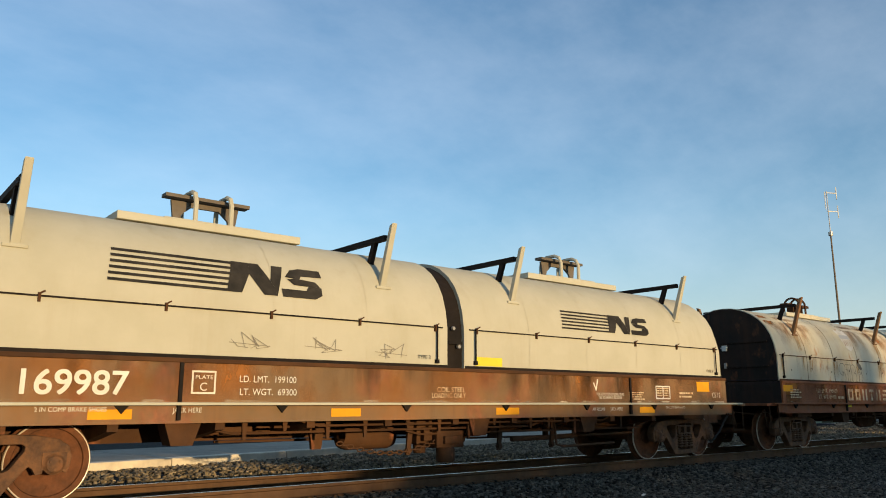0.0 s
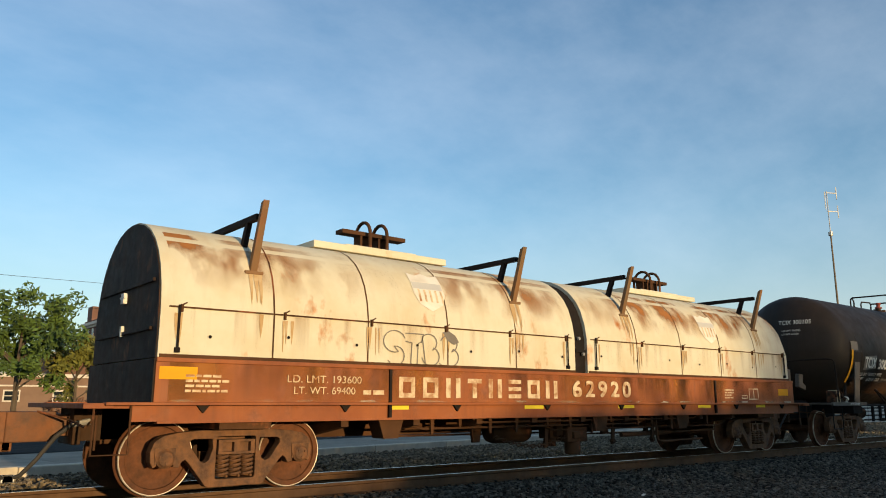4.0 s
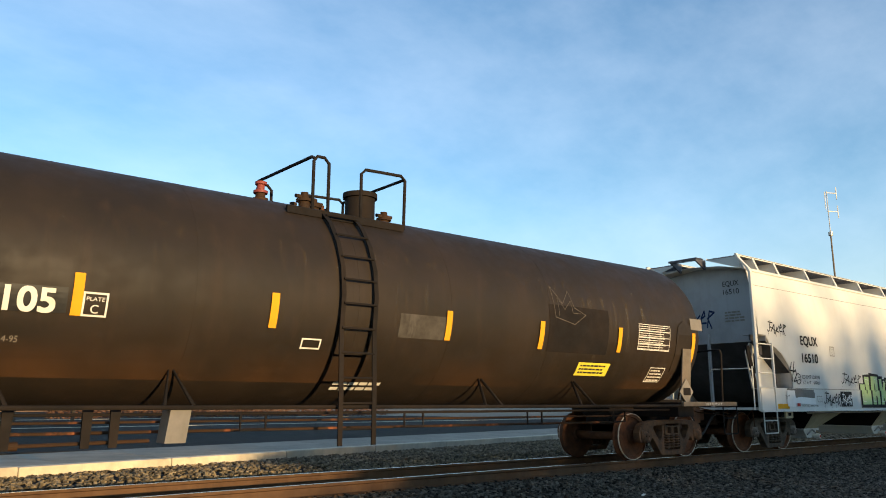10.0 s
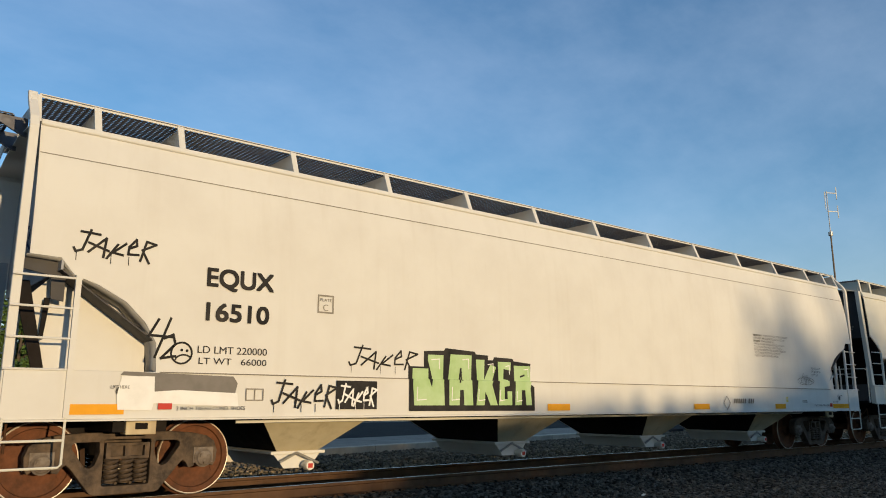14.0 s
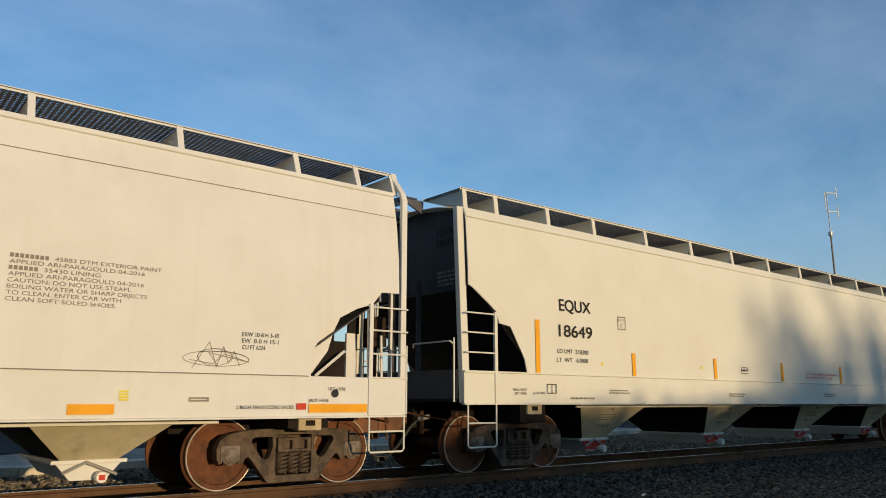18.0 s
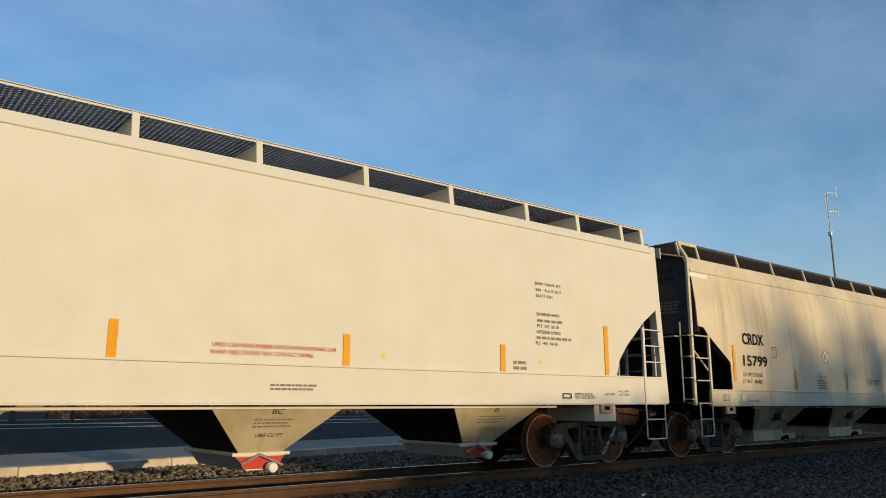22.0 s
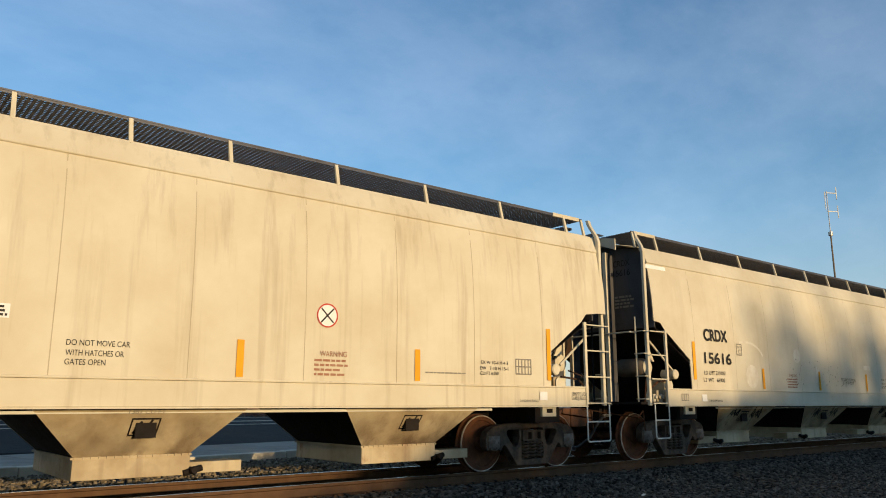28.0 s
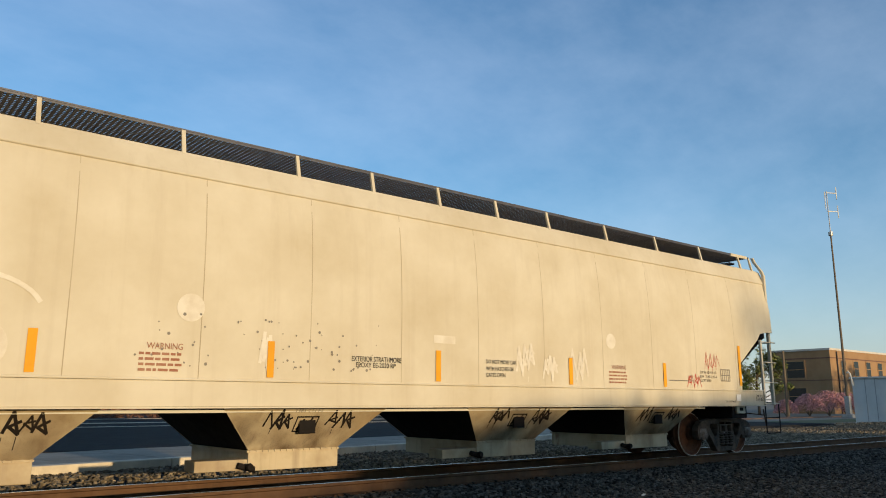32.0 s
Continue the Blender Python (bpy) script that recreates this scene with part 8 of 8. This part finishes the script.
decal(flat([d for _ in range(70) for d in disc(r.uniform(-4.6, -1.2), r.uniform(1.55, 2.2), r.uniform(0.008, 0.022), 6)]), SC, hop_d, M["grey_ink"], "paint_chips", L)


def head_lettering(body, y, z, h, w):
    """Writing on the domed end of the tank that faces -X."""
    ob = lettering(body, 0, 0, h, lambda a, b: 0.0, tank, M["white_ink"], w)
    for v in ob.data.vertices:
        py, pz = y - v.co.x, z + v.co.z
        s = min(1.0, math.hypot(py, pz - T_Z) / T_R) ** (1 / 0.92)
        v.co = (-T_H + 0.80 * (1 - math.sqrt(max(0.0, 1 - s * s))) - 0.012, py, pz)


head_lettering("TCIX 300105", 0.05, 3.28, 0.12, 0.85)
head_lettering("LD LMT 196900", -0.05, 3.08, 0.05, 0.5)
head_lettering("LT WT 66100", -0.05, 2.98, 0.05, 0.45)


def end_lettering(car, body, x, y, z, h, w, ink):
    """Writing on the end that faces -X."""
    ob = lettering(body, 0, 0, h, lambda a, b: 0.0, car, ink, w, 0.003)
    ob.matrix_basis = pose(x, y, z, 0, 0, -90)


for car, p, ma, nu in ((hop_a, PA, "EQUX", "16510"), (hop_b, PB, "EQUX", "18649"), (hop_c, PC, "CRDX", "15799"), (hop_d, PD, "CRDX", "15616")):
    ex = -(p["half"] - p["end_in"]) - 0.016
    end_lettering(car, ma, ex, -0.62, 3.92, 0.13, 0.42, M["black_ink"])
    end_lettering(car, nu, ex, -0.62, 3.72, 0.13, 0.42, M["black_ink"])
    ob = decal(flat(bars(0, 0.5, 0, 4, 0.07, 0.04, rng)), lambda a, b: 0.0, car, M["grey_ink"], "stencil_bars")
    ob.matrix_basis = pose(ex, -0.62, 3.3, 0, 0, -90)
end_x = -(PA["half"] - PA["end_in"]) - 0.016
tag_me = bpy.data.objects["spray_tag.001"].data.copy()
tag_me.materials.clear()
tag_me.materials.append(M["navy_ink"])
xs, zs = [v.co.x for v in tag_me.vertices], [v.co.z for v in tag_me.vertices]
for v in tag_me.vertices:
    v.co = (end_x, 0.75 - 1.1 * (v.co.x - min(xs)) / (max(xs) - min(xs)), 2.85 + 0.62 * (v.co.z - min(zs)) / (max(zs) - min(zs)))
part("spray_tag", tag_me, M["navy_ink"], hop_a, "dark blue sprayed tag")


# ---- dirt that has run down the cars ----
def film(car, x0, x1, z0, z1, surface, material, lift, name):
    decal(flat([rect(x0, x1, z0, z1)]), surface, car, M[material], name, lift)


film(hop_c, -9.7, 9.7, 2.4, 4.0, SC, "stain_brown", 0.0045, "dirt_film")
film(hop_d, -9.7, 9.7, 2.4, 4.0, SC, "stain_tan", 0.0045, "dirt_film")
film(hop_c, -8.3, 8.3, 1.38, 2.2, SC, "stain_grime", 0.0035, "dirt_film")
film(hop_d, -8.3, 8.3, 1.38, 2.2, SC, "stain_grime", 0.0035, "dirt_film")
for a, b in ((-7.5, -0.25), (0.25, 7.5)):
    film(coil_b, a, b, 2.3, 3.3, hood_side, "stain_rust", 0.006, "rust_film")
    film(coil_b, a, b, 1.7, 2.26, hood_side, "stain_rust_low", 0.006, "rust_film")
film(coil_a, -7.4, 7.4, 1.14, 1.6, flat_side(-1.50), "stain_deck", 0.002, "rust_film")
film(coil_b, -7.5, 7.5, 1.14, 1.6, flat_side(-1.50), "stain_deck", 0.002, "rust_film")
for car, half in ((coil_a, 7.4), (coil_b, 7.5)):
    film(car, -half, half, 1.14, 1.6, flat_side(-1.50), "stain_deck_dark", 0.003, "soot_film")
    film(car, -half, half, 1.135, 1.165, flat_side(-1.50), "stain_chips", 0.0038, "chipped_edge")
    film(car, -half, half, 0.915, 1.09, flat_side(-1.472), "stain_deck_dark", 0.002, "soot_film")
film(tank, -7.4, 7.4, 1.4, 2.3, tank_side, "stain_dust", 0.004, "dust_film")
film(tank, -7.4, 7.4, 1.6, 3.3, tank_side, "stain_scuff", 0.005, "dirt_film")
for x in PC["bays"]:
    bf = lambda x, z: -(0.95 + (1.42 - 0.95) * (z - 0.50) / 0.60) - 0.008
    for car in (hop_c, hop_d):
        decal(flat([[(x - 0.66, 0.50), (x + 0.66, 0.50), (x + 1.25, 1.09), (x - 1.25, 1.09)]]), bf, car, M["stain_bay"], "dirt_film", 0.003)


# ---- distance: buildings, trees, mast, relay house ----
def window_part(parent, x, y, z, w, h, facing, frame_m):
    """A framed double-hung window; facing 'y' looks to -Y, 'x' looks to -X."""
    def put(a0, a1, d0, d1, z0, z1):
        return Geo().box(x + a0, x + a1, y + d0, y + d1, z0, z1) if facing == "y" else Geo().box(x + d0, x + d1, y + a0, y + a1, z0, z1)
    wi = part("window", put(-w / 2 - 0.12, w / 2 + 0.12, -0.06, 0.05, z - 0.12, z + h + 0.16), frame_m, parent)
    for k in (0, 1):
        part("pane", put(-w / 2 + 0.05, w / 2 - 0.05, -0.075, -0.061, z + 0.06 + k * h / 2, z + h / 2 - 0.04 + k * h / 2), M["glass"], wi)
    return wi


def brick_block():
    b = thing("brick_building", "tall red-brown brick building with pale stone trim and chimneys", "building")
    X0, X1, Y0, Y1, Z = 49.0, 62.5, 147.0, 190.0, 19.0
    part("wall", Geo().box(X0, X1, Y0, Y1, -0.2, Z), M["brick"], b, "red-brown brick")
    part("cornice", Geo().box(X0 - 0.9, X1 + 0.9, Y0 - 0.9, Y1, Z, Z + 0.7).box(X0 - 0.5, X1 + 0.5, Y0 - 0.5, Y1, Z - 0.5, Z), M["trim"], b, bevel=0.05)
    part("roof", Geo().box(X0, X1, Y0, Y1, Z + 0.7, Z + 1.3), M["brick"], b)
    q = Geo()
    for i in range(24):
        q.box(X0 - 0.08, X0 + (1.0 if i % 2 else 0.6), Y0 - 0.08, Y0 + 0.5, i * 0.78, i * 0.78 + 0.7)
        q.box(X1 - (1.0 if i % 2 else 0.6), X1 + 0.08, Y0 - 0.08, Y0 + 0.5, i * 0.78, i * 0.78 + 0.7)
    part("quoin", q, M["trim"], b, "pale corner stones")
    for fl in range(5):
        z = 1.6 + fl * 3.65
        for x in (X0 + 2.9, X0 + 4.9, X0 + 8.7, X0 + 10.7):
            window_part(b, x, Y0, z, 1.3, 2.0, "y", M["trim"])
        for k in range(10):
            window_part(b, X0, Y0 + 3 + k * 4.0, z, 1.3, 2.0, "x", M["trim"])
    part("stair_tower", Geo().box(56.5, 61.0, 152, 158, Z + 1.3, Z + 5.6), M["brick"], b)
    part("chimney", Geo().box(50.2, 52.2, 160, 162.5, Z + 1.3, Z + 8.5), M["brick"], b)
    part("stair_tower", Geo().box(49.5, 56.0, 186, 190, Z + 1.3, Z + 5.0), M["brick"], b)
    window_part(b, 59.0, 152, Z + 2.2, 1.2, 1.6, "y", M["trim"])
    side = part("wing", Geo().box(38.0, 49.0, 168.0, 190.0, -0.2, 11.0), M["brick"], b)
    part("wing_trim", Geo().box(37.8, 49.0, 167.8, 190, 11.0, 11.5), M["trim"], side)
    return b


def low_building():
    b = thing("low_building", "long low orange-brown building with a pale coping", "building")
    part("wall", Geo().box(18.0, 62.0, 105.0, 118.0, -0.3, 4.35), M["orange_wall"], b)
    part("coping", Geo().box(17.8, 62.2, 104.8, 118.2, 4.35, 4.85), M["trim"], b, "pale stone coping", bevel=0.03)
    part("ledge", Geo().box(17.9, 62.1, 104.85, 105.0, 3.1, 3.3), M["trim"], b)
    for x in (20, 26, 34, 45, 52, 58):
        window_part(b, x, 105.0, 1.2, 1.8, 1.3, "y", M["trim"])
    return b


def office():
    b = thing("office_building", "two-storey tan brick office building with a flat roof", "building")
    X0, X1, Y0, Y1, Z = 110.0, 160.0, 38.2, 47.0, 8.45
    part("wall", Geo().box(X0, X1, Y0, Y1, -0.4, Z), M["tan_brick"], b, "tan brick")
    part("parapet", Geo().box(X0 - 0.12, X1 + 0.12, Y0 - 0.12, Y1 + 0.12, Z, Z + 0.28), M["trim"], b)
    part("band", Geo().box(X0 - 0.05, X1, Y0 - 0.05, Y1, 7.3, 7.45).box(X0 - 0.04, X1, Y0 - 0.04, Y1, 4.2, 4.32), M["brick"], b)
    for z in (1.1, 4.9):
        for i in range(11):
            window_part(b, X0 + 4 + i * 4.2, Y0, z, 1.5, 2.2, "y", M["tan_brick"])
        window_part(b, X0, Y0 + 5.0, z - 0.3, 2.6, 2.4, "x", M["tan_brick"])
    part("downpipe", Geo().tube([(X0 + 2.0, Y0 - 0.12, -0.4), (X0 + 2.0, Y0 - 0.12, 8.3)], 0.09, 8), M["roofing"], b)
    return b


brick_block()
low_building()
office()


def tree(name, label, x, y, height, spread, leaf, seed, n_leaf=2600, z0=-0.3, low=0.25, size=0.22):
    r = random.Random(seed)
    t = thing(name, label, "tree")
    t.matrix_basis = pose(x, y, z0)
    g = Geo()
    th = height * 0.42
    g.tube([(0, 0, 0), (0.05, 0.03, th * 0.5), (0.0, 0.08, th), (0.1, 0.0, height * 0.8)], [height * 0.022, height * 0.018, height * 0.014, height * 0.004], 9)
    tips = []
    for i in range(11):
        a, h = r.uniform(0, 6.28), height * r.uniform(low + 0.05, 0.75)
        le = spread * r.uniform(0.6, 1.0) * (1.1 - 0.5 * h / height)
        tip = (le * math.cos(a), le * math.sin(a), h + le * r.uniform(0.2, 0.6))
        g.tube([(0.03, 0.04, h * 0.8), (tip[0] * 0.5, tip[1] * 0.5, h + (tip[2] - h) * 0.35), tip], [height * 0.009, height * 0.006, 0.012], 6)
        tips.append(tip)
    part("trunk", g, M["bark"], t, smooth=True)
    g = Geo()
    clumps = []
    for tip in tips:
        clumps += [(tip[0] * k + r.gauss(0, spread * 0.12), tip[1] * k + r.gauss(0, spread * 0.12), tip[2] * (0.75 + 0.25 * k) + r.gauss(0, height * 0.04), spread * r.uniform(0.14, 0.3)) for k in (0.55, 0.85, 1.05)]
    clumps += [(r.gauss(0, spread * 0.3), r.gauss(0, spread * 0.3), height * r.uniform(0.65, 0.97), spread * r.uniform(0.15, 0.3)) for _ in range(12)]
    vs, fs = [], []
    for i in range(n_leaf):
        cx, cy, cz, cr = clumps[i % len(clumps)]
        d = Vector((r.gauss(0, 1), r.gauss(0, 1), r.gauss(0, 0.8))).normalized() * cr * r.random() ** 0.4
        p = Vector((cx, cy, max(cz, height * low))) + d
        u = Vector((r.gauss(0, 1), r.gauss(0, 1), r.gauss(0, 1))).normalized()
        v = u.orthogonal().normalized()
        s = size * r.uniform(0.6, 1.3)
        o = len(vs)
        vs += [p - u * s, p + v * s * 0.45, p + u * s, p - v * s * 0.45]
        fs.append((o, o + 1, o + 2, o + 3))
    g.add(vs, fs)
    part("crown", g, leaf, t, "loose crown of small leaves")
    return t


tree("tree", "leafy green street tree beside the low building", 9.6, 44.0, 8.6, 3.6, M["leaf"], 1, 5200)
tree("tree", "young yellow-green tree beside the low building", 13.6, 46.0, 6.2, 2.4, M["leaf_young"], 2, 2600)
tree("tree", "leafy green tree beyond the road", 3.0, 46.0, 8.0, 3.4, M["leaf"], 3, 3600)
tree("tree", "green tree in front of the office building", 92.0, 39.5, 8.6, 3.6, M["leaf_young"], 4, 4200, low=0.12)
tree("tree", "green tree near the office building", 88.0, 42.0, 8.0, 3.2, M["leaf"], 5, 3000, low=0.12)
# row of trees behind the camera whose shade falls on the train
e_side = Vector((math.cos(SUN_AZ), math.sin(SUN_AZ), 0))
s_flat = Vector((math.sin(SUN_AZ), -math.cos(SUN_AZ), 0))
for i, (u, h, spread) in enumerate(((18.6, 16.2, 3.0), (22.6, 16.8, 3.0), (27.0, 16.0, 2.8), (31.5, 16.8, 3.2))):
    base = e_side * u + s_flat * 132
    tree("tree", "roadside tree with a loose spring crown", base.x, base.y, h, spread, M["leaf"], 20 + i, 420 if i < 2 else 750, low=0.64, size=0.36)



def hedge():
    """Unseen hedge added to shade the train, a little lower towards its near end."""
    r = random.Random(77)
    h = thing("hedge", "unseen leafy hedge added to shade the train's lower parts", "hedge")
    vs, fs = [], []
    for _ in range(16000):
        u, d = r.uniform(3.0, 31), r.uniform(61, 63)
        # top line set by the height of shade wanted along the train
        top = float(np.interp(u, (3.0, 6.0, 7.0, 8.0, 9.5, 11.0, 13.0, 17.0), (4.3, 4.70, 4.95, 5.58, 5.80, 5.86, 5.95, 6.12)))
        p = e_side * u + s_flat * d + Vector((0, 0, r.uniform(-0.4, top)))
        a = Vector((r.gauss(0, 1), r.gauss(0, 1), r.gauss(0, 1))).normalized()
        b = a.orthogonal().normalized()
        s = 0.28 * r.uniform(0.6, 1.2)
        o = len(vs)
        vs += [p - a * s, p + b * s * 0.6, p + a * s, p - b * s * 0.6]
        fs.append((o, o + 1, o + 2, o + 3))
    part("foliage", Geo().add(vs, fs), M["leaf"], h)


hedge()


def woods():
    """Unseen leaf belt, added behind the camera to close the place and dim fill."""
    r = random.Random(5)
    vs, fs = [], []
    # gap left open so this added screen does not block the sun
    for x0, x1 in ((-220, -14), (36, 300)):
        for _ in range(int((x1 - x0) * 55)):
            x = r.uniform(x0, x1)
            z = r.uniform(-0.4, 12.0 + 2.2 * math.sin(x * 0.13) + 1.2 * math.sin(x * 0.41))
            p = Vector((x, r.uniform(-74, -68), z))
            a = Vector((r.gauss(0, 1), r.gauss(0, 1), r.gauss(0, 1))).normalized()
            b = a.orthogonal().normalized()
            s = r.uniform(0.4, 0.8)
            o = len(vs)
            vs += [p - a * s, p + b * s * 0.6, p + a * s, p - b * s * 0.6]
            fs.append((o, o + 1, o + 2, o + 3))
    me = Geo().add(vs, fs).mesh("woods", M["leaf"])
    tagged(new("woods", me), "unseen leaf belt added behind the camera to block low sky light", kind="stuff")


woods()


def bush(x, y, w, h, seed):
    r = random.Random(seed)
    b = thing("flowering_bush", "pink flowering bush beside the office building", "bush")
    b.matrix_basis = pose(x, y, -0.4)
    st = Geo()
    for _ in range(8):
        a = r.uniform(0, 6.28)
        st.tube([(0, 0, 0), (w * 0.3 * math.cos(a), w * 0.3 * math.sin(a), h * 0.7)], [0.04, 0.01], 5)
    part("stem", st, M["bark"], b)
    vs, fs = [], []
    for _ in range(2600):
        a, k = r.uniform(0, 6.28), r.random() ** 0.5
        p = Vector((w / 2 * k * math.cos(a), w / 2 * k * math.sin(a), h * (0.15 + 0.85 * math.sqrt(max(0, 1 - k * k)) * r.uniform(0.6, 1.0))))
        u = Vector((r.gauss(0, 1), r.gauss(0, 1), r.gauss(0, 1))).normalized()
        v = u.orthogonal().normalized()
        s = r.uniform(0.05, 0.12)
        o = len(vs)
        vs += [p - u * s, p + v * s * 0.6, p + u * s, p - v * s * 0.6]
        fs.append((o, o + 1, o + 2, o + 3))
    part("foliage", Geo().add(vs, fs), M["blossom"], b, "mass of pink blossom")


for i, (x, y, w, h) in enumerate(((86.5, 30.6, 3.6, 2.6), (90.0, 30.0, 4.4, 3.0), (83.6, 31.8, 2.6, 1.9), (93.5, 29.6, 4.0, 2.8), (97.0, 29.6, 3.4, 2.5))):
    bush(x, y, w, h, 40 + i)


def mast():
    m = thing("antenna_mast", "slender steel antenna mast with a dipole array on top", "antenna")
    m.matrix_basis = pose(83.1, 24.9, -0.4)
    part("base", Geo().box(-0.55, 0.55, -0.55, 0.55, 0, 0.35).box(-0.25, 0.25, -0.25, 0.25, 0.35, 2.2), M["steel"], m, bevel=0.03)
    part("pole", Geo().tube([(0, 0, 2.0), (0, 0, 10), (0, 0, 19.8)], [0.14, 0.11, 0.075], 10), M["wood_pole"], m)
    part("upper_pole", Geo().tube([(0, 0, 19.5), (0, 0, 24.3)], 0.05, 8).lathe([(0.17, -0.03), (0.23, 0), (0.23, 0.4), (0.17, 0.43)], (0, 0, 19.3), "z", 10), M["steel"], m)
    for z in (22.0, 24.1):
        part("cross_arm", Geo().tube([(-0.2, 0, z), (1.35, -0.45, z + 0.1)], 0.05, 6), M["white_ink"], m)
        part("dipole", Geo().tube([(1.35, -0.45, z - 0.6), (1.35, -0.45, z + 0.8)], 0.05, 6), M["white_ink"], m)
    part("dipole", Geo().tube([(-0.25, 0.1, 22.2), (-0.25, 0.1, 24.2)], 0.045, 6), M["white_ink"], m)


mast()


def relay_house():
    c = thing("relay_house", "grey aluminium signal relay house on the gravel", "cabinet")
    c.matrix_basis = pose(56.8, 10.0, -0.4)
    part("body", Geo().box(0, 2.6, 0, 3.3, 0, 3.2), M["cabinet"], c, bevel=0.03)
    part("roof", Geo().box(-0.12, 2.72, -0.12, 3.42, 3.2, 3.32), M["cabinet"], c, bevel=0.02)
    part("door", Geo().box(-0.03, 0.0, 0.5, 1.5, 0.2, 2.6), M["cabinet"], c)
    part("vent_hood", Geo().tube([(-0.1, 3.2, 2.7), (-0.1, 3.3, 3.5), (-0.1, 3.45, 3.75), (-0.1, 3.5, 3.6)], 0.06, 8), M["white_ink"], c)
    part("seam", Geo().box(-0.012, 0.0, 1.75, 1.80, 0.05, 3.15).box(-0.012, 0.0, 2.4, 2.45, 0.05, 3.15), M["steel"], c)


relay_house()


def utility_pole(x, y, h, label, arms=True):
    p = thing("utility_pole", label, "pole")
    p.matrix_basis = pose(x, y, -0.3)
    part("post", Geo().tube([(0, 0, 0), (0, 0, h)], [0.17, 0.11], 10), M["wood_pole"], p)
    if arms:
        part("cross_arm", Geo().box(-1.2, 1.2, -0.06, 0.06, h - 0.8, h - 0.65), M["wood_pole"], p)
        part("transformer", Geo().lathe([(0.0, 0), (0.25, 0), (0.25, 0.8), (0.0, 0.8)], (0.4, -0.1, h - 2.6), "z", 12), M["steel"], p)
    return p


def treeline():
    """Far low tree line along the horizon."""
    r = random.Random(8)
    vs, fs = [], []
    for _ in range(9000):
        x = r.uniform(-60, 420)
        p = Vector((x, r.uniform(322, 330), r.uniform(-0.4, 6.5 + 1.8 * math.sin(x * 0.09) + 1.1 * math.sin(x * 0.31))))
        a = Vector((r.gauss(0, 1), r.gauss(0, 1), r.gauss(0, 1))).normalized()
        b = a.orthogonal().normalized()
        s = r.uniform(0.7, 1.3)
        o = len(vs)
        vs += [p - a * s, p + b * s * 0.6, p + a * s, p - b * s * 0.6]
        fs.append((o, o + 1, o + 2, o + 3))
    tagged(new("far_trees", Geo().add(vs, fs).mesh("far_trees", M["leaf"])), "far low line of trees on the horizon", kind="stuff")


treeline()


def brush_row():
    """Russet brush along the far side of the road."""
    r = random.Random(18)
    vs, fs = [], []
    for _ in range(6000):
        x = r.uniform(14, 46)
        p = Vector((x, r.uniform(54.5, 57.5), r.uniform(-0.2, 1.25 + 0.25 * math.sin(x * 1.3) + 0.15 * math.sin(x * 3.1))))
        a = Vector((r.gauss(0, 1), r.gauss(0, 1), r.gauss(0, 1))).normalized()
        b = a.orthogonal().normalized()
        s = r.uniform(0.08, 0.2)
        o = len(vs)
        vs += [p - a * s, p + b * s * 0.6, p + a * s, p - b * s * 0.6]
        fs.append((o, o + 1, o + 2, o + 3))
    tagged(new("brush", Geo().add(vs, fs).mesh("brush", M["russet"])), "low russet brush along the roadside", kind="stuff")


brush_row()
utility_pole(26.0, 63.5, 12.6, "weathered wooden utility pole behind the low building")
utility_pole(-6.0, 66.0, 12.6, "weathered wooden utility pole near the trees")
utility_pole(79.0, 29.3, 6.8, "leaning wooden pole beside the bushes", False)
for z, sag in ((11.9, 0.5), (9.6, 0.4)):
    w = Geo().tube([(-60 + 10 * k, 66.0 - k * 0.62, z - 0.3 + sag * ((k - 8) / 8) ** 2) for k in range(19)], 0.018, 5)
    tagged(new("overhead_wire", w.mesh("overhead_wire", M["rubber"])), "thin dark overhead wire strung between poles", "wire")

for y0, y1 in ((33.0, 33.5), (40.0, 41.2), (52.0, 53.0)):
    structure("road_marking", Geo().box(-60, 46, y0, y1, -0.22, -0.185), M["kerb"], "pale concrete strip across the yard")
g = Geo().box(62, 130, 27.0, 28.6, -0.42, -0.30)
structure("earth_strip", g, M["orange_wall"], "rusty brown siding strip")
g = Geo().loft([[(x, y, -0.385) for y in (17.0, 22.0)] for x in (46.5, 130)])
structure("grass_verge", g, M["lawn"], "thin grass verge in the gravel yard")


# ---- the coil cars stand a little narrower over the rails ----
def trim_car(car, kx, ky):
    """Sets the length and width of a coil car over its trucks, which keep their gauge."""
    done = set()
    for ob in car.children_recursive:
        up = ob
        while up.parent is not car:
            up = up.parent
        if up.name.startswith("truck"):
            if ob is up:
                ob.location.x *= kx
            continue
        ob.location.x *= kx
        if ob.data.name not in done:
            done.add(ob.data.name)
            ob.data.transform(Matrix.Diagonal((kx, ky, 1.0, 1.0)))


trim_car(coil_a, 1.016, 0.95)
trim_car(coil_b, 1.0, 0.95)


# ---- everything that rolls ----
def motions():
    for car, x in ((coil_a, NS_X), (coil_b, SOU_X), (tank, TANK_X), (hop_a, H_X[0]), (hop_b, H_X[1]), (hop_c, H_X[2]), (hop_d, H_X[3])):
        walk(car, [(float(t), pose(x - s, 0, 0)) for t, s in enumerate(ROLLED)])
    steps = [k * 4 / FPS for k in range(241)]
    far = [float(np.interp(t, range(33), ROLLED)) for t in steps]
    for w, dx in WHEELSETS:
        walk(w, [(t, pose(dx, 0, RAD, 0, -math.degrees(s / RAD), 0)) for t, s in zip(steps, far)])


motions()
